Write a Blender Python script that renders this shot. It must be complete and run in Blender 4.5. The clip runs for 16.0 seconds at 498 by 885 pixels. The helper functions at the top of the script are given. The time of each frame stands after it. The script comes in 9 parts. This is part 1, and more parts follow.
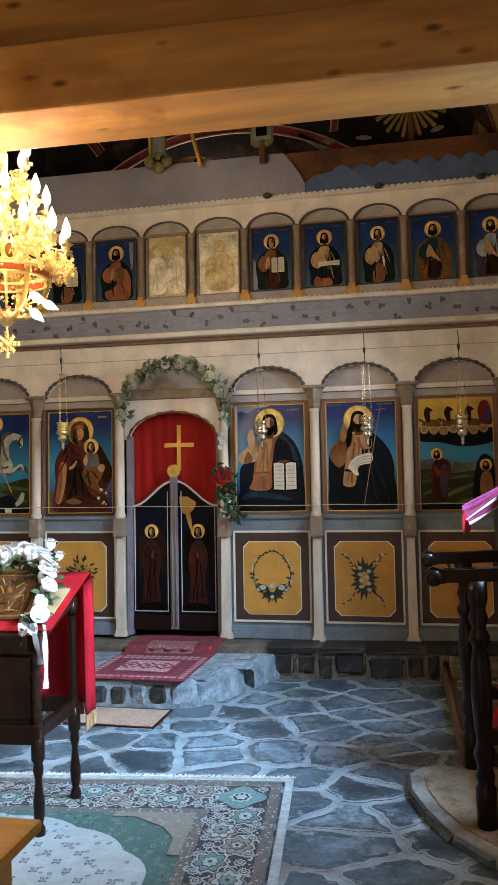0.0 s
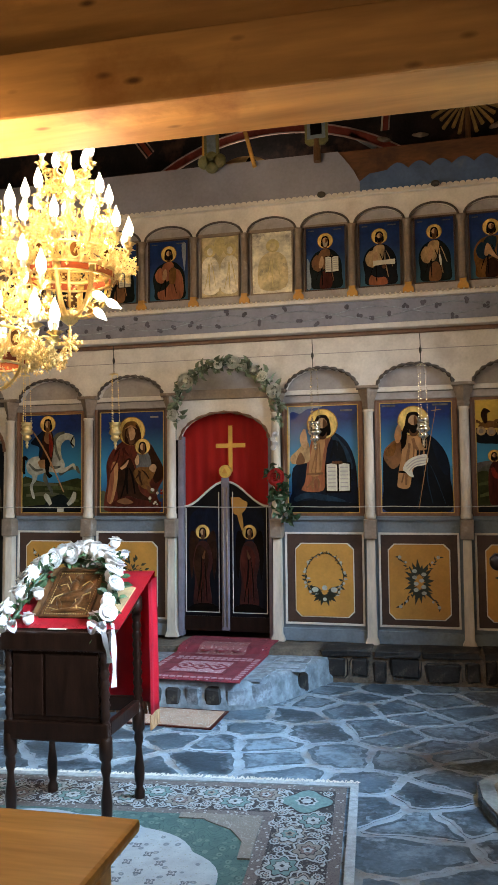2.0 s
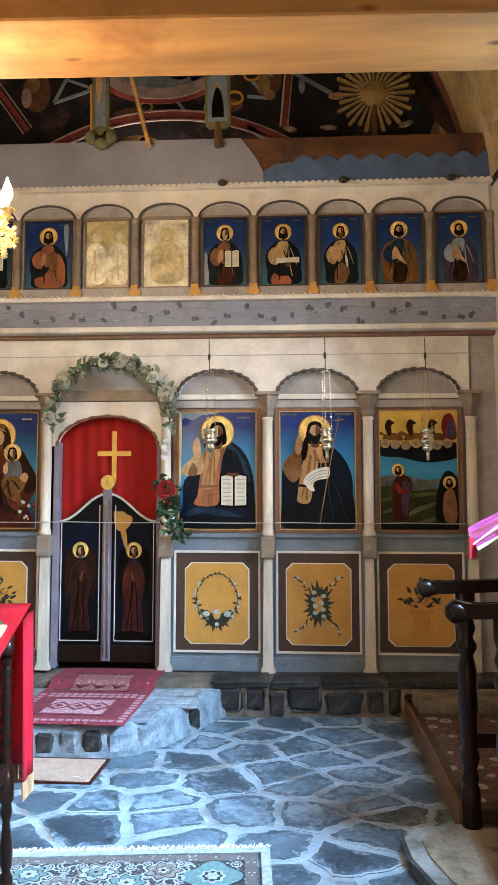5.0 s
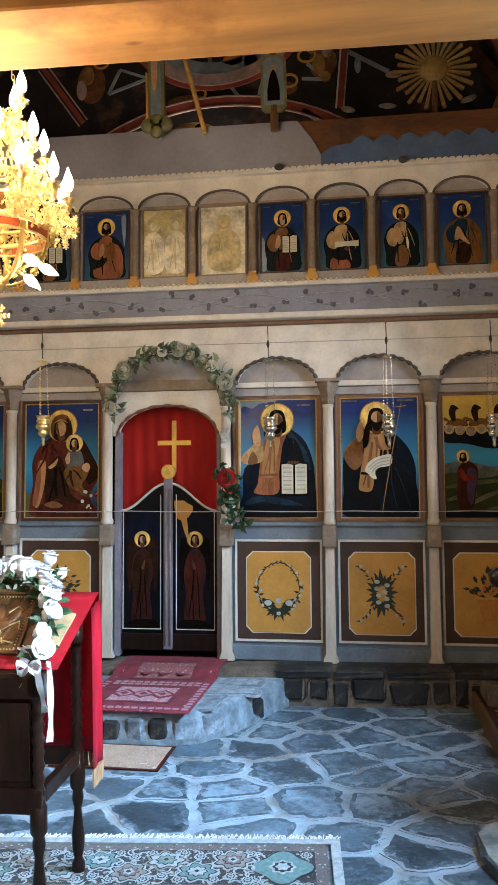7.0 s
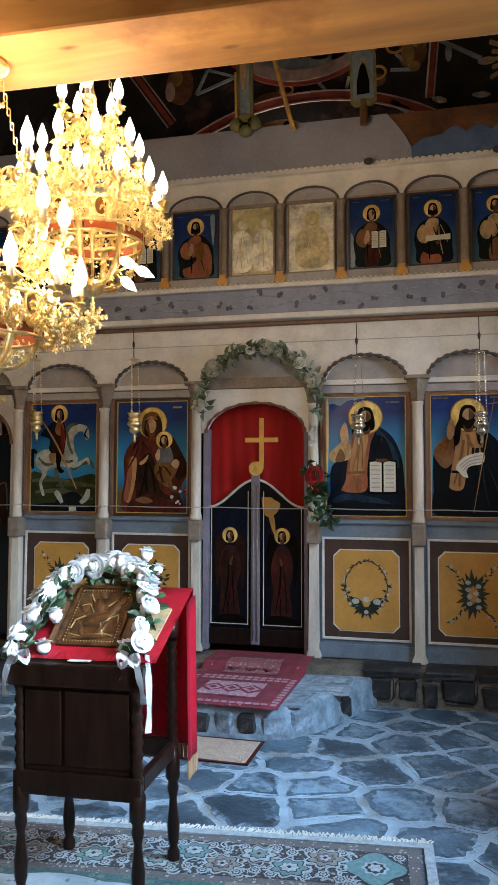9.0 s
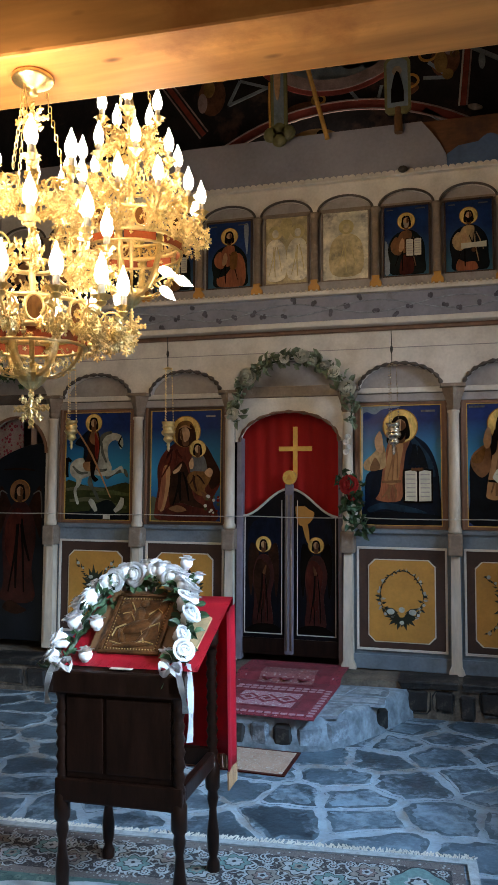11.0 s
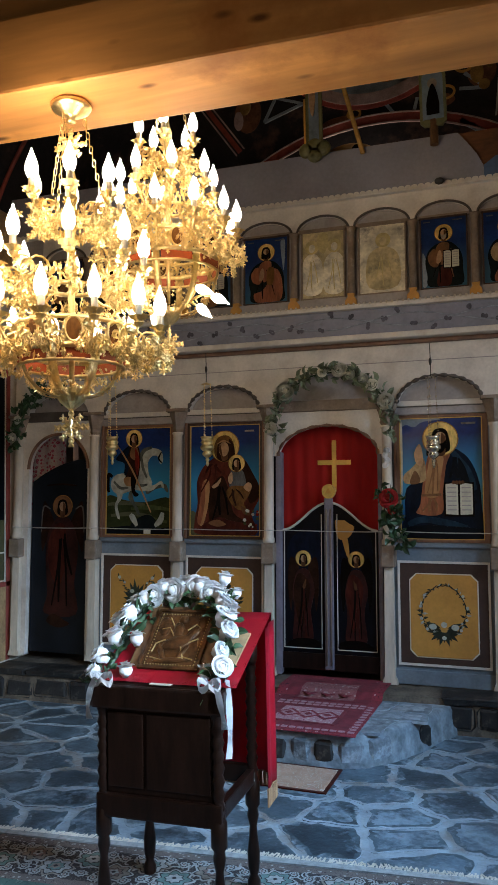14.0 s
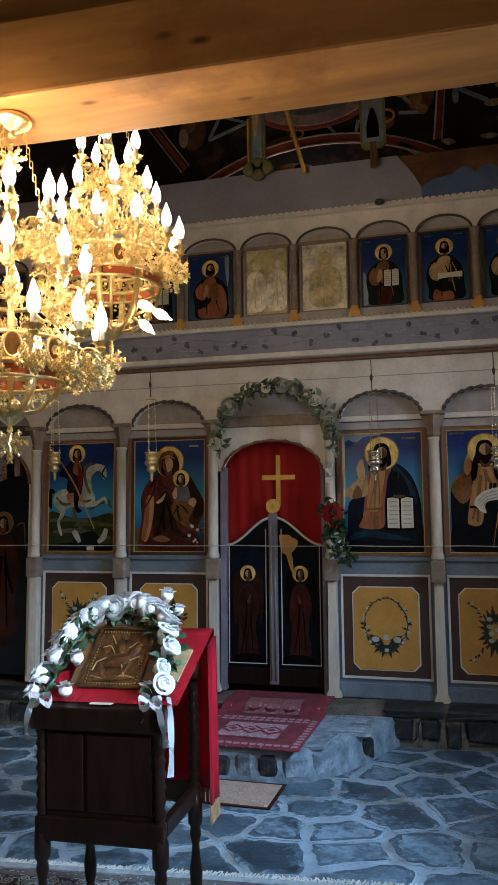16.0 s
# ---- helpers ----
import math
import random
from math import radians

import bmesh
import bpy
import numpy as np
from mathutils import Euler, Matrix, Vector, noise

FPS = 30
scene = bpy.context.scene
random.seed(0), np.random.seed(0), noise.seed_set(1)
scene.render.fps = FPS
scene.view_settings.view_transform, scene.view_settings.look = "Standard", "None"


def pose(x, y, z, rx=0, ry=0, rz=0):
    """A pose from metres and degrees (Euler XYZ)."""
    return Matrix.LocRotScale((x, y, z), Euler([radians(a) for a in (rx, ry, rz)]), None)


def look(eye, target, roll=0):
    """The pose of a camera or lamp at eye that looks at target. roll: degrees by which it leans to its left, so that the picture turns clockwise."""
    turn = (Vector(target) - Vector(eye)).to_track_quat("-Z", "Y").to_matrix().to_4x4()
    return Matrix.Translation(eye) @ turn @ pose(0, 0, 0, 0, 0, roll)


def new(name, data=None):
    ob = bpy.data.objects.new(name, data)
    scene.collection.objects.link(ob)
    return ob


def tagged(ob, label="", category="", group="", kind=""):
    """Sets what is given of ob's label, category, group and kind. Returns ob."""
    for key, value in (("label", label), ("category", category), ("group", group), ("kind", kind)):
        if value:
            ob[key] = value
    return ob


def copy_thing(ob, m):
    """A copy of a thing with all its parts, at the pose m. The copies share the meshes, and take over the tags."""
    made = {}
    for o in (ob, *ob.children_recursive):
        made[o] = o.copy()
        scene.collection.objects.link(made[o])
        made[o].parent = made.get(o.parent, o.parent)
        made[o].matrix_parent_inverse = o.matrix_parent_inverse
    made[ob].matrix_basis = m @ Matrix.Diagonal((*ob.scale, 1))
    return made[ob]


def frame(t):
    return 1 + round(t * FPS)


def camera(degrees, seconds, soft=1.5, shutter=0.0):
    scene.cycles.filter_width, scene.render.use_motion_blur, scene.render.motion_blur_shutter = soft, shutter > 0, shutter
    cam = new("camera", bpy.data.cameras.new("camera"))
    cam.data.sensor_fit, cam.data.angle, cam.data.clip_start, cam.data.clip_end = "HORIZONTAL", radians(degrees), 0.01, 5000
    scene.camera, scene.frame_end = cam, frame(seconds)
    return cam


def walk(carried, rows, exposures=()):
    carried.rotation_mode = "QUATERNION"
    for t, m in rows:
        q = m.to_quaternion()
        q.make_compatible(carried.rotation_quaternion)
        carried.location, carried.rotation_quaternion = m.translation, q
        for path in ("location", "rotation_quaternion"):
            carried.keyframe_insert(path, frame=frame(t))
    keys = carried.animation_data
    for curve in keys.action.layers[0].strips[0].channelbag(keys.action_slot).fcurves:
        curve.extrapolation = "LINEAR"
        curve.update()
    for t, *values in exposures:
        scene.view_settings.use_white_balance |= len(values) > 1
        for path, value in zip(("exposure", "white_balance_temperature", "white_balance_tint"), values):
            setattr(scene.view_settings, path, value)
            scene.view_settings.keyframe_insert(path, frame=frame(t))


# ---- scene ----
cam = camera(36.67, 16.0)
PATH = [
    (0, (1.934, -5.973, 1.559), (1.549, -4.013, 1.643), -1.95),
    (0.5, (1.901, -5.985, 1.554), (1.479, -4.033, 1.649), -1.81),
    (1, (1.845, -6.022, 1.560), (1.430, -4.067, 1.651), -1.62),
    (1.5, (1.799, -6.042, 1.551), (1.384, -4.087, 1.639), -1.17),
    (2, (1.761, -5.971, 1.548), (1.294, -4.029, 1.642), -1.55),
    (2.5, (1.710, -5.814, 1.570), (1.173, -3.891, 1.678), -1.80),
    (3, (1.691, -5.700, 1.567), (1.142, -3.779, 1.676), -2.29),
    (5.3, (1.461, -5.444, 1.561), (1.360, -3.450, 1.678), -0.74),
    (5.5, (1.448, -5.435, 1.559), (1.296, -3.445, 1.675), -0.72),
    (6, (1.451, -5.433, 1.574), (1.226, -3.448, 1.672), -1.06),
    (6.5, (1.462, -5.434, 1.582), (1.232, -3.449, 1.677), -1.14),
    (7, (1.440, -5.419, 1.559), (1.177, -3.438, 1.649), -1.27),
    (7.5, (1.418, -5.431, 1.574), (1.069, -3.464, 1.654), -1.13),
    (8, (1.402, -5.430, 1.575), (0.986, -3.475, 1.654), -0.97),
    (8.5, (1.399, -5.435, 1.578), (0.942, -3.490, 1.657), -0.92),
    (10.8, (1.335, -5.444, 1.575), (0.836, -3.510, 1.671), -0.55),
    (11, (1.332, -5.445, 1.574), (0.793, -3.522, 1.680), -0.72),
    (11.5, (1.319, -5.444, 1.578), (0.702, -3.544, 1.688), -0.76),
    (12, (1.317, -5.457, 1.583), (0.652, -3.575, 1.706), -0.71),
    (12.5, (1.322, -5.462, 1.582), (0.659, -3.580, 1.709), -0.66),
    (13, (1.339, -5.468, 1.590), (0.685, -3.583, 1.725), -0.89),
    (13.5, (1.344, -5.463, 1.594), (0.692, -3.578, 1.740), -0.98),
    (14, (1.352, -5.456, 1.589), (0.711, -3.567, 1.729), -1.09),
    (14.5, (1.361, -5.445, 1.596), (0.738, -3.549, 1.725), -1.58),
    (15, (1.368, -5.448, 1.587), (0.796, -3.537, 1.731), -1.34),
    (15.5, (1.362, -5.464, 1.589), (0.793, -3.554, 1.750), -1.36),
    (16, (1.377, -5.465, 1.593), (0.872, -3.538, 1.768), -1.51),
]
EXPOSURES = [(0, -0.05, 7000, 12), (1.5, -0.1, 7000, 12), (2.5, -0.27, 6800, 12), (3, -0.44, 6700, 12), (5.5, 0.8, 6500, 11), (6.5, 0.3, 6600, 11), (7, 0.15, 6600, 11), (8.5, -0.25, 6500, 12), (11, -0.85, 6400, 12), (12.5, -1.05, 6300, 12), (16, -1.1, 6300, 12)]
walk(cam, [(t, look(eye, target, roll)) for t, eye, target, roll in PATH], EXPOSURES)

# ---- world, sun, large lights ----
world = bpy.data.worlds.new("sky")
scene.world = world
world.use_nodes = True
wn = world.node_tree
bg = wn.nodes["Background"]
sky = wn.nodes.new("ShaderNodeTexSky")
sky.sky_type, sky.sun_disc = "NISHITA", False
sky.sun_elevation, sky.sun_rotation = radians(40), radians(120)
wn.links.new(sky.outputs[0], bg.inputs[0])
bg.inputs[1].default_value = 0.12


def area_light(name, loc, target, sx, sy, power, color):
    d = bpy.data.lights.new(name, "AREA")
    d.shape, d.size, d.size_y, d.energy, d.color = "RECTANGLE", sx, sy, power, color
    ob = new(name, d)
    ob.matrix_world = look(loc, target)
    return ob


def point_light(name, loc, power, color, radius=0.06):
    d = bpy.data.lights.new(name, "POINT")
    d.energy, d.color, d.shadow_soft_size = power, color, radius
    ob = new(name, d)
    ob.location = loc
    return ob


DAY = (0.38, 0.66, 1.0)
WARM = (1.0, 0.71, 0.43)
area_light("window_light_south", (3.31, -2.5, 2.4), (0.75, -1.65, 0.0), 0.75, 0.9, 140, (0.38, 0.66, 1.0)).data.spread = radians(72)
area_light("window_light_south_west", (3.31, -4.3, 2.5), (0.15, -2.75, 1.0), 0.75, 0.9, 58, (0.6, 0.8, 1.0)).data.spread = radians(42)
# cool fill added through an unseen opening to brighten the screen's right part
area_light("window_light_south_east", (3.31, -1.5, 2.5), (0.7, -0.1, 1.5), 0.75, 0.9, 14, (0.66, 0.82, 1.0)).data.spread = radians(62)
# weak cool fill added from the unseen north side
area_light("window_light_north", (-3.04, -3.3, 2.5), (0.6, -2.2, 0.0), 0.75, 0.9, 4, DAY).data.spread = radians(75)
# warm fill added behind the camera to light the beam face and screen
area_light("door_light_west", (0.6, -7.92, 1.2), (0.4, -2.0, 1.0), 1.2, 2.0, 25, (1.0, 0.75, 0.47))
# upward fill added below the sanctuary fresco; no opening is there
area_light("window_light_altar", (0.1, 1.45, 4.4), (0.1, 1.5, 5.2), 0.6, 0.2, 11.0, (1.0, 0.84, 0.68))
for dx, dy, dz in ((0.12, -0.42, 2.42), (-0.34, -0.26, 2.42), (0.3, 0.22, 2.42), (0.02, -0.2, 2.9)):
    point_light("chandelier_glow", (-0.16 + dx, -3.04 + dy, dz), 15.0, WARM, 0.05)
for dx, dy, dz in ((0.2, -0.25, 3.0), (-0.25, 0.1, 3.0), (0.1, 0.25, 3.0), (0.0, 0.0, 3.42)):
    point_light("chandelier_glow", (-0.17 + dx, -2.15 + dy, dz), 7.5, WARM, 0.05)


# ---- materials ----
def shader(name, color, rough=0.6, metal=0.0, var=0.18, scale=9.0, fine=70.0, bump=0.15, dark=0.5, stretch=(1, 1, 1), spots=None, spot_scale=2.5, spot_at=0.58, island=0.0, per_object=0.0, emit=0.0, fade=None, glow=None, lime=None, spec=0.5, knots=None):
    """A surface with two scales of variation, an optional stain colour and fine relief."""
    m = bpy.data.materials.new(name)
    m.use_nodes = True
    n, l = m.node_tree.nodes, m.node_tree.links
    b = n["Principled BSDF"]
    tc = n.new("ShaderNodeTexCoord")
    mp = n.new("ShaderNodeMapping")
    mp.inputs["Scale"].default_value = stretch
    l.new(tc.outputs["Object"], mp.inputs[0])
    big, small = n.new("ShaderNodeTexNoise"), n.new("ShaderNodeTexNoise")
    for t, sc, de in ((big, scale, 5), (small, fine, 3)):
        t.inputs["Scale"].default_value, t.inputs["Detail"].default_value = sc, de
        l.new(mp.outputs[0], t.inputs[0])
    add = n.new("ShaderNodeMath")
    add.operation = "MULTIPLY_ADD"
    l.new(small.outputs[0], add.inputs[0])
    add.inputs[1].default_value = 0.45
    l.new(big.outputs[0], add.inputs[2])
    rng = n.new("ShaderNodeMapRange")
    rng.inputs[1].default_value, rng.inputs[2].default_value = 0.45, 1.0
    rng.inputs[3].default_value, rng.inputs[4].default_value = 1 - var - var * dark, 1 + var
    l.new(add.outputs[0], rng.inputs[0])
    factor = rng.outputs[0]
    for kind, amount in (("object", per_object), ("island", island)):
        if amount:
            src = n.new("ShaderNodeObjectInfo").outputs["Random"] if kind == "object" else n.new("ShaderNodeNewGeometry").outputs["Random Per Island"]
            r2 = n.new("ShaderNodeMapRange")
            r2.inputs[3].default_value, r2.inputs[4].default_value = 1 - amount, 1 + amount
            l.new(src, r2.inputs[0])
            mul = n.new("ShaderNodeMath")
            mul.operation = "MULTIPLY"
            l.new(factor, mul.inputs[0])
            l.new(r2.outputs[0], mul.inputs[1])
            factor = mul.outputs[0]
    hsv = n.new("ShaderNodeHueSaturation")
    hsv.inputs["Color"].default_value = (*color, 1)
    l.new(factor, hsv.inputs["Value"])
    out = hsv.outputs[0]
    if fade:
        z0, z1, col = fade
        sep = n.new("ShaderNodeSeparateXYZ")
        l.new(tc.outputs["Object"], sep.inputs[0])
        fr2 = n.new("ShaderNodeMapRange")
        fr2.inputs[1].default_value, fr2.inputs[2].default_value = z1, z0
        l.new(sep.outputs[2], fr2.inputs[0])
        band = fr2.outputs[0]
        if glow:
            peak, hi, lo = glow
            fr2.inputs[1].default_value, fr2.inputs[2].default_value = hi, peak
            fr3 = n.new("ShaderNodeMapRange")
            fr3.inputs[1].default_value, fr3.inputs[2].default_value = lo, peak
            l.new(sep.outputs[2], fr3.inputs[0])
            both = n.new("ShaderNodeMath")
            both.operation = "MULTIPLY"
            l.new(fr2.outputs[0], both.inputs[0])
            l.new(fr3.outputs[0], both.inputs[1])
            band = both.outputs[0]
        fm = n.new("ShaderNodeMix")
        fm.data_type = "RGBA"
        l.new(band, fm.inputs[0])
        l.new(out, fm.inputs[6])
        fm.inputs[7].default_value = (*col, 1)
        out = fm.outputs[2]
    if spots:
        sp = n.new("ShaderNodeTexNoise")
        sp.inputs["Scale"].default_value, sp.inputs["Detail"].default_value = spot_scale, 7
        sp.inputs["Roughness"].default_value = 0.65
        l.new(tc.outputs["Object"], sp.inputs[0])
        r3 = n.new("ShaderNodeMapRange")
        r3.inputs[1].default_value, r3.inputs[2].default_value = spot_at, spot_at + 0.14
        l.new(sp.outputs[0], r3.inputs[0])
        mx = n.new("ShaderNodeMix")
        mx.data_type = "RGBA"
        l.new(r3.outputs[0], mx.inputs[0])
        l.new(out, mx.inputs[6])
        mx.inputs[7].default_value = (*spots, 1)
        out = mx.outputs[2]
    if lime:
        haze, ragged = n.new("ShaderNodeTexNoise"), n.new("ShaderNodeTexNoise")
        for t, sc, de, ro in ((haze, 1.5, 2, 0.5), (ragged, 17, 9, 0.72)):
            t.inputs["Scale"].default_value, t.inputs["Detail"].default_value, t.inputs["Roughness"].default_value = sc, de, ro
            l.new(tc.outputs["Object"], t.inputs[0])
        su = n.new("ShaderNodeMath")
        su.operation = "MULTIPLY_ADD"
        su.inputs[1].default_value = 1.1
        l.new(haze.outputs[0], su.inputs[0])
        l.new(ragged.outputs[0], su.inputs[2])
        lr = n.new("ShaderNodeMapRange")
        lr.inputs[1].default_value, lr.inputs[2].default_value, lr.inputs[4].default_value = 1.05, 1.3, 0.8
        l.new(su.outputs[0], lr.inputs[0])
        lx = n.new("ShaderNodeMix")
        lx.data_type = "RGBA"
        l.new(lr.outputs[0], lx.inputs[0])
        l.new(out, lx.inputs[6])
        lx.inputs[7].default_value = (*lime, 1)
        out = lx.outputs[2]
    if knots:
        km = n.new("ShaderNodeMapping")
        km.inputs["Scale"].default_value = (1.0, 2.4, 2.4)
        l.new(tc.outputs["Object"], km.inputs[0])
        kv = n.new("ShaderNodeTexVoronoi")
        kv.inputs["Scale"].default_value = 3.0
        l.new(km.outputs[0], kv.inputs["Vector"])
        kr = n.new("ShaderNodeMapRange")
        kr.inputs[1].default_value, kr.inputs[2].default_value = 0.15, 0.05
        l.new(kv.outputs["Distance"], kr.inputs[0])
        kx = n.new("ShaderNodeMix")
        kx.data_type = "RGBA"
        l.new(kr.outputs[0], kx.inputs[0])
        l.new(out, kx.inputs[6])
        kx.inputs[7].default_value = (*knots, 1)
        out = kx.outputs[2]
    l.new(out, b.inputs["Base Color"])
    b.inputs["Roughness"].default_value, b.inputs["Metallic"].default_value = rough, metal
    b.inputs["Specular IOR Level"].default_value = spec
    if bump:
        bp = n.new("ShaderNodeBump")
        bp.inputs["Strength"].default_value, bp.inputs["Distance"].default_value = bump, 0.01
        l.new(add.outputs[0], bp.inputs["Height"])
        l.new(bp.outputs[0], b.inputs["Normal"])
    if emit:
        b.inputs["Emission Color"].default_value = (*color, 1)
        b.inputs["Emission Strength"].default_value = emit
    return m


def woven(name, ground, motif, motif2, scale, rough=0.95, at=0.32, line=0.05):
    """A knotted textile: cells of flower motifs, outlines and a pile."""
    m = shader(name, ground, rough, var=0.12, scale=14, fine=300, bump=0.3)
    n, l = m.node_tree.nodes, m.node_tree.links
    b = n["Principled BSDF"]
    base = b.inputs["Base Color"].links[0].from_socket
    tc = n["Texture Coordinate"]
    warp = n.new("ShaderNodeTexNoise")
    warp.inputs["Scale"].default_value = scale * 0.8
    l.new(tc.outputs["Object"], warp.inputs[0])
    mixv = n.new("ShaderNodeVectorMath")
    mixv.operation = "MULTIPLY_ADD"
    l.new(warp.outputs["Color"], mixv.inputs[0])
    mixv.inputs[1].default_value = (0.5 / scale,) * 3
    l.new(tc.outputs["Object"], mixv.inputs[2])
    out = base
    vor = n.new("ShaderNodeTexVoronoi")
    vor.inputs["Scale"].default_value = scale
    vor.inputs["Randomness"].default_value = 0.75
    l.new(mixv.outputs[0], vor.inputs["Vector"])
    scroll = n.new("ShaderNodeTexNoise")
    scroll.inputs["Scale"].default_value, scroll.inputs["Detail"].default_value = scale * 0.55, 1.0
    l.new(tc.outputs["Object"], scroll.inputs[0])
    dev = n.new("ShaderNodeMath")
    dev.operation = "PINGPONG"
    dev.inputs[1].default_value = 0.06
    l.new(scroll.outputs[0], dev.inputs[0])
    petals = n.new("ShaderNodeTexVoronoi")
    petals.inputs["Scale"].default_value = scale * 3.2
    l.new(mixv.outputs[0], petals.inputs["Vector"])
    for src, lo, hi, col in ((dev.outputs[0], line * 0.16, line * 0.08, motif2), (vor.outputs["Distance"], at, at - 0.04, motif), (vor.outputs["Distance"], at * 0.4, at * 0.3, motif2), (petals.outputs["Distance"], 0.2, 0.16, motif2)):
        r = n.new("ShaderNodeMapRange")
        r.inputs[1].default_value, r.inputs[2].default_value = lo, hi
        l.new(src, r.inputs[0])
        mx = n.new("ShaderNodeMix")
        mx.data_type = "RGBA"
        l.new(r.outputs[0], mx.inputs[0])
        l.new(out, mx.inputs[6])
        mx.inputs[7].default_value = (*col, 1)
        out = mx.outputs[2]
    l.new(out, b.inputs["Base Color"])
    return m


def lamp_glass(name, color, strength):
    m = bpy.data.materials.new(name)
    m.use_nodes = True
    b = m.node_tree.nodes["Principled BSDF"]
    b.inputs["Base Color"].default_value = (0.9, 0.9, 0.85, 1)
    b.inputs["Emission Color"].default_value = (*color, 1)
    b.inputs["Emission Strength"].default_value = strength
    return m


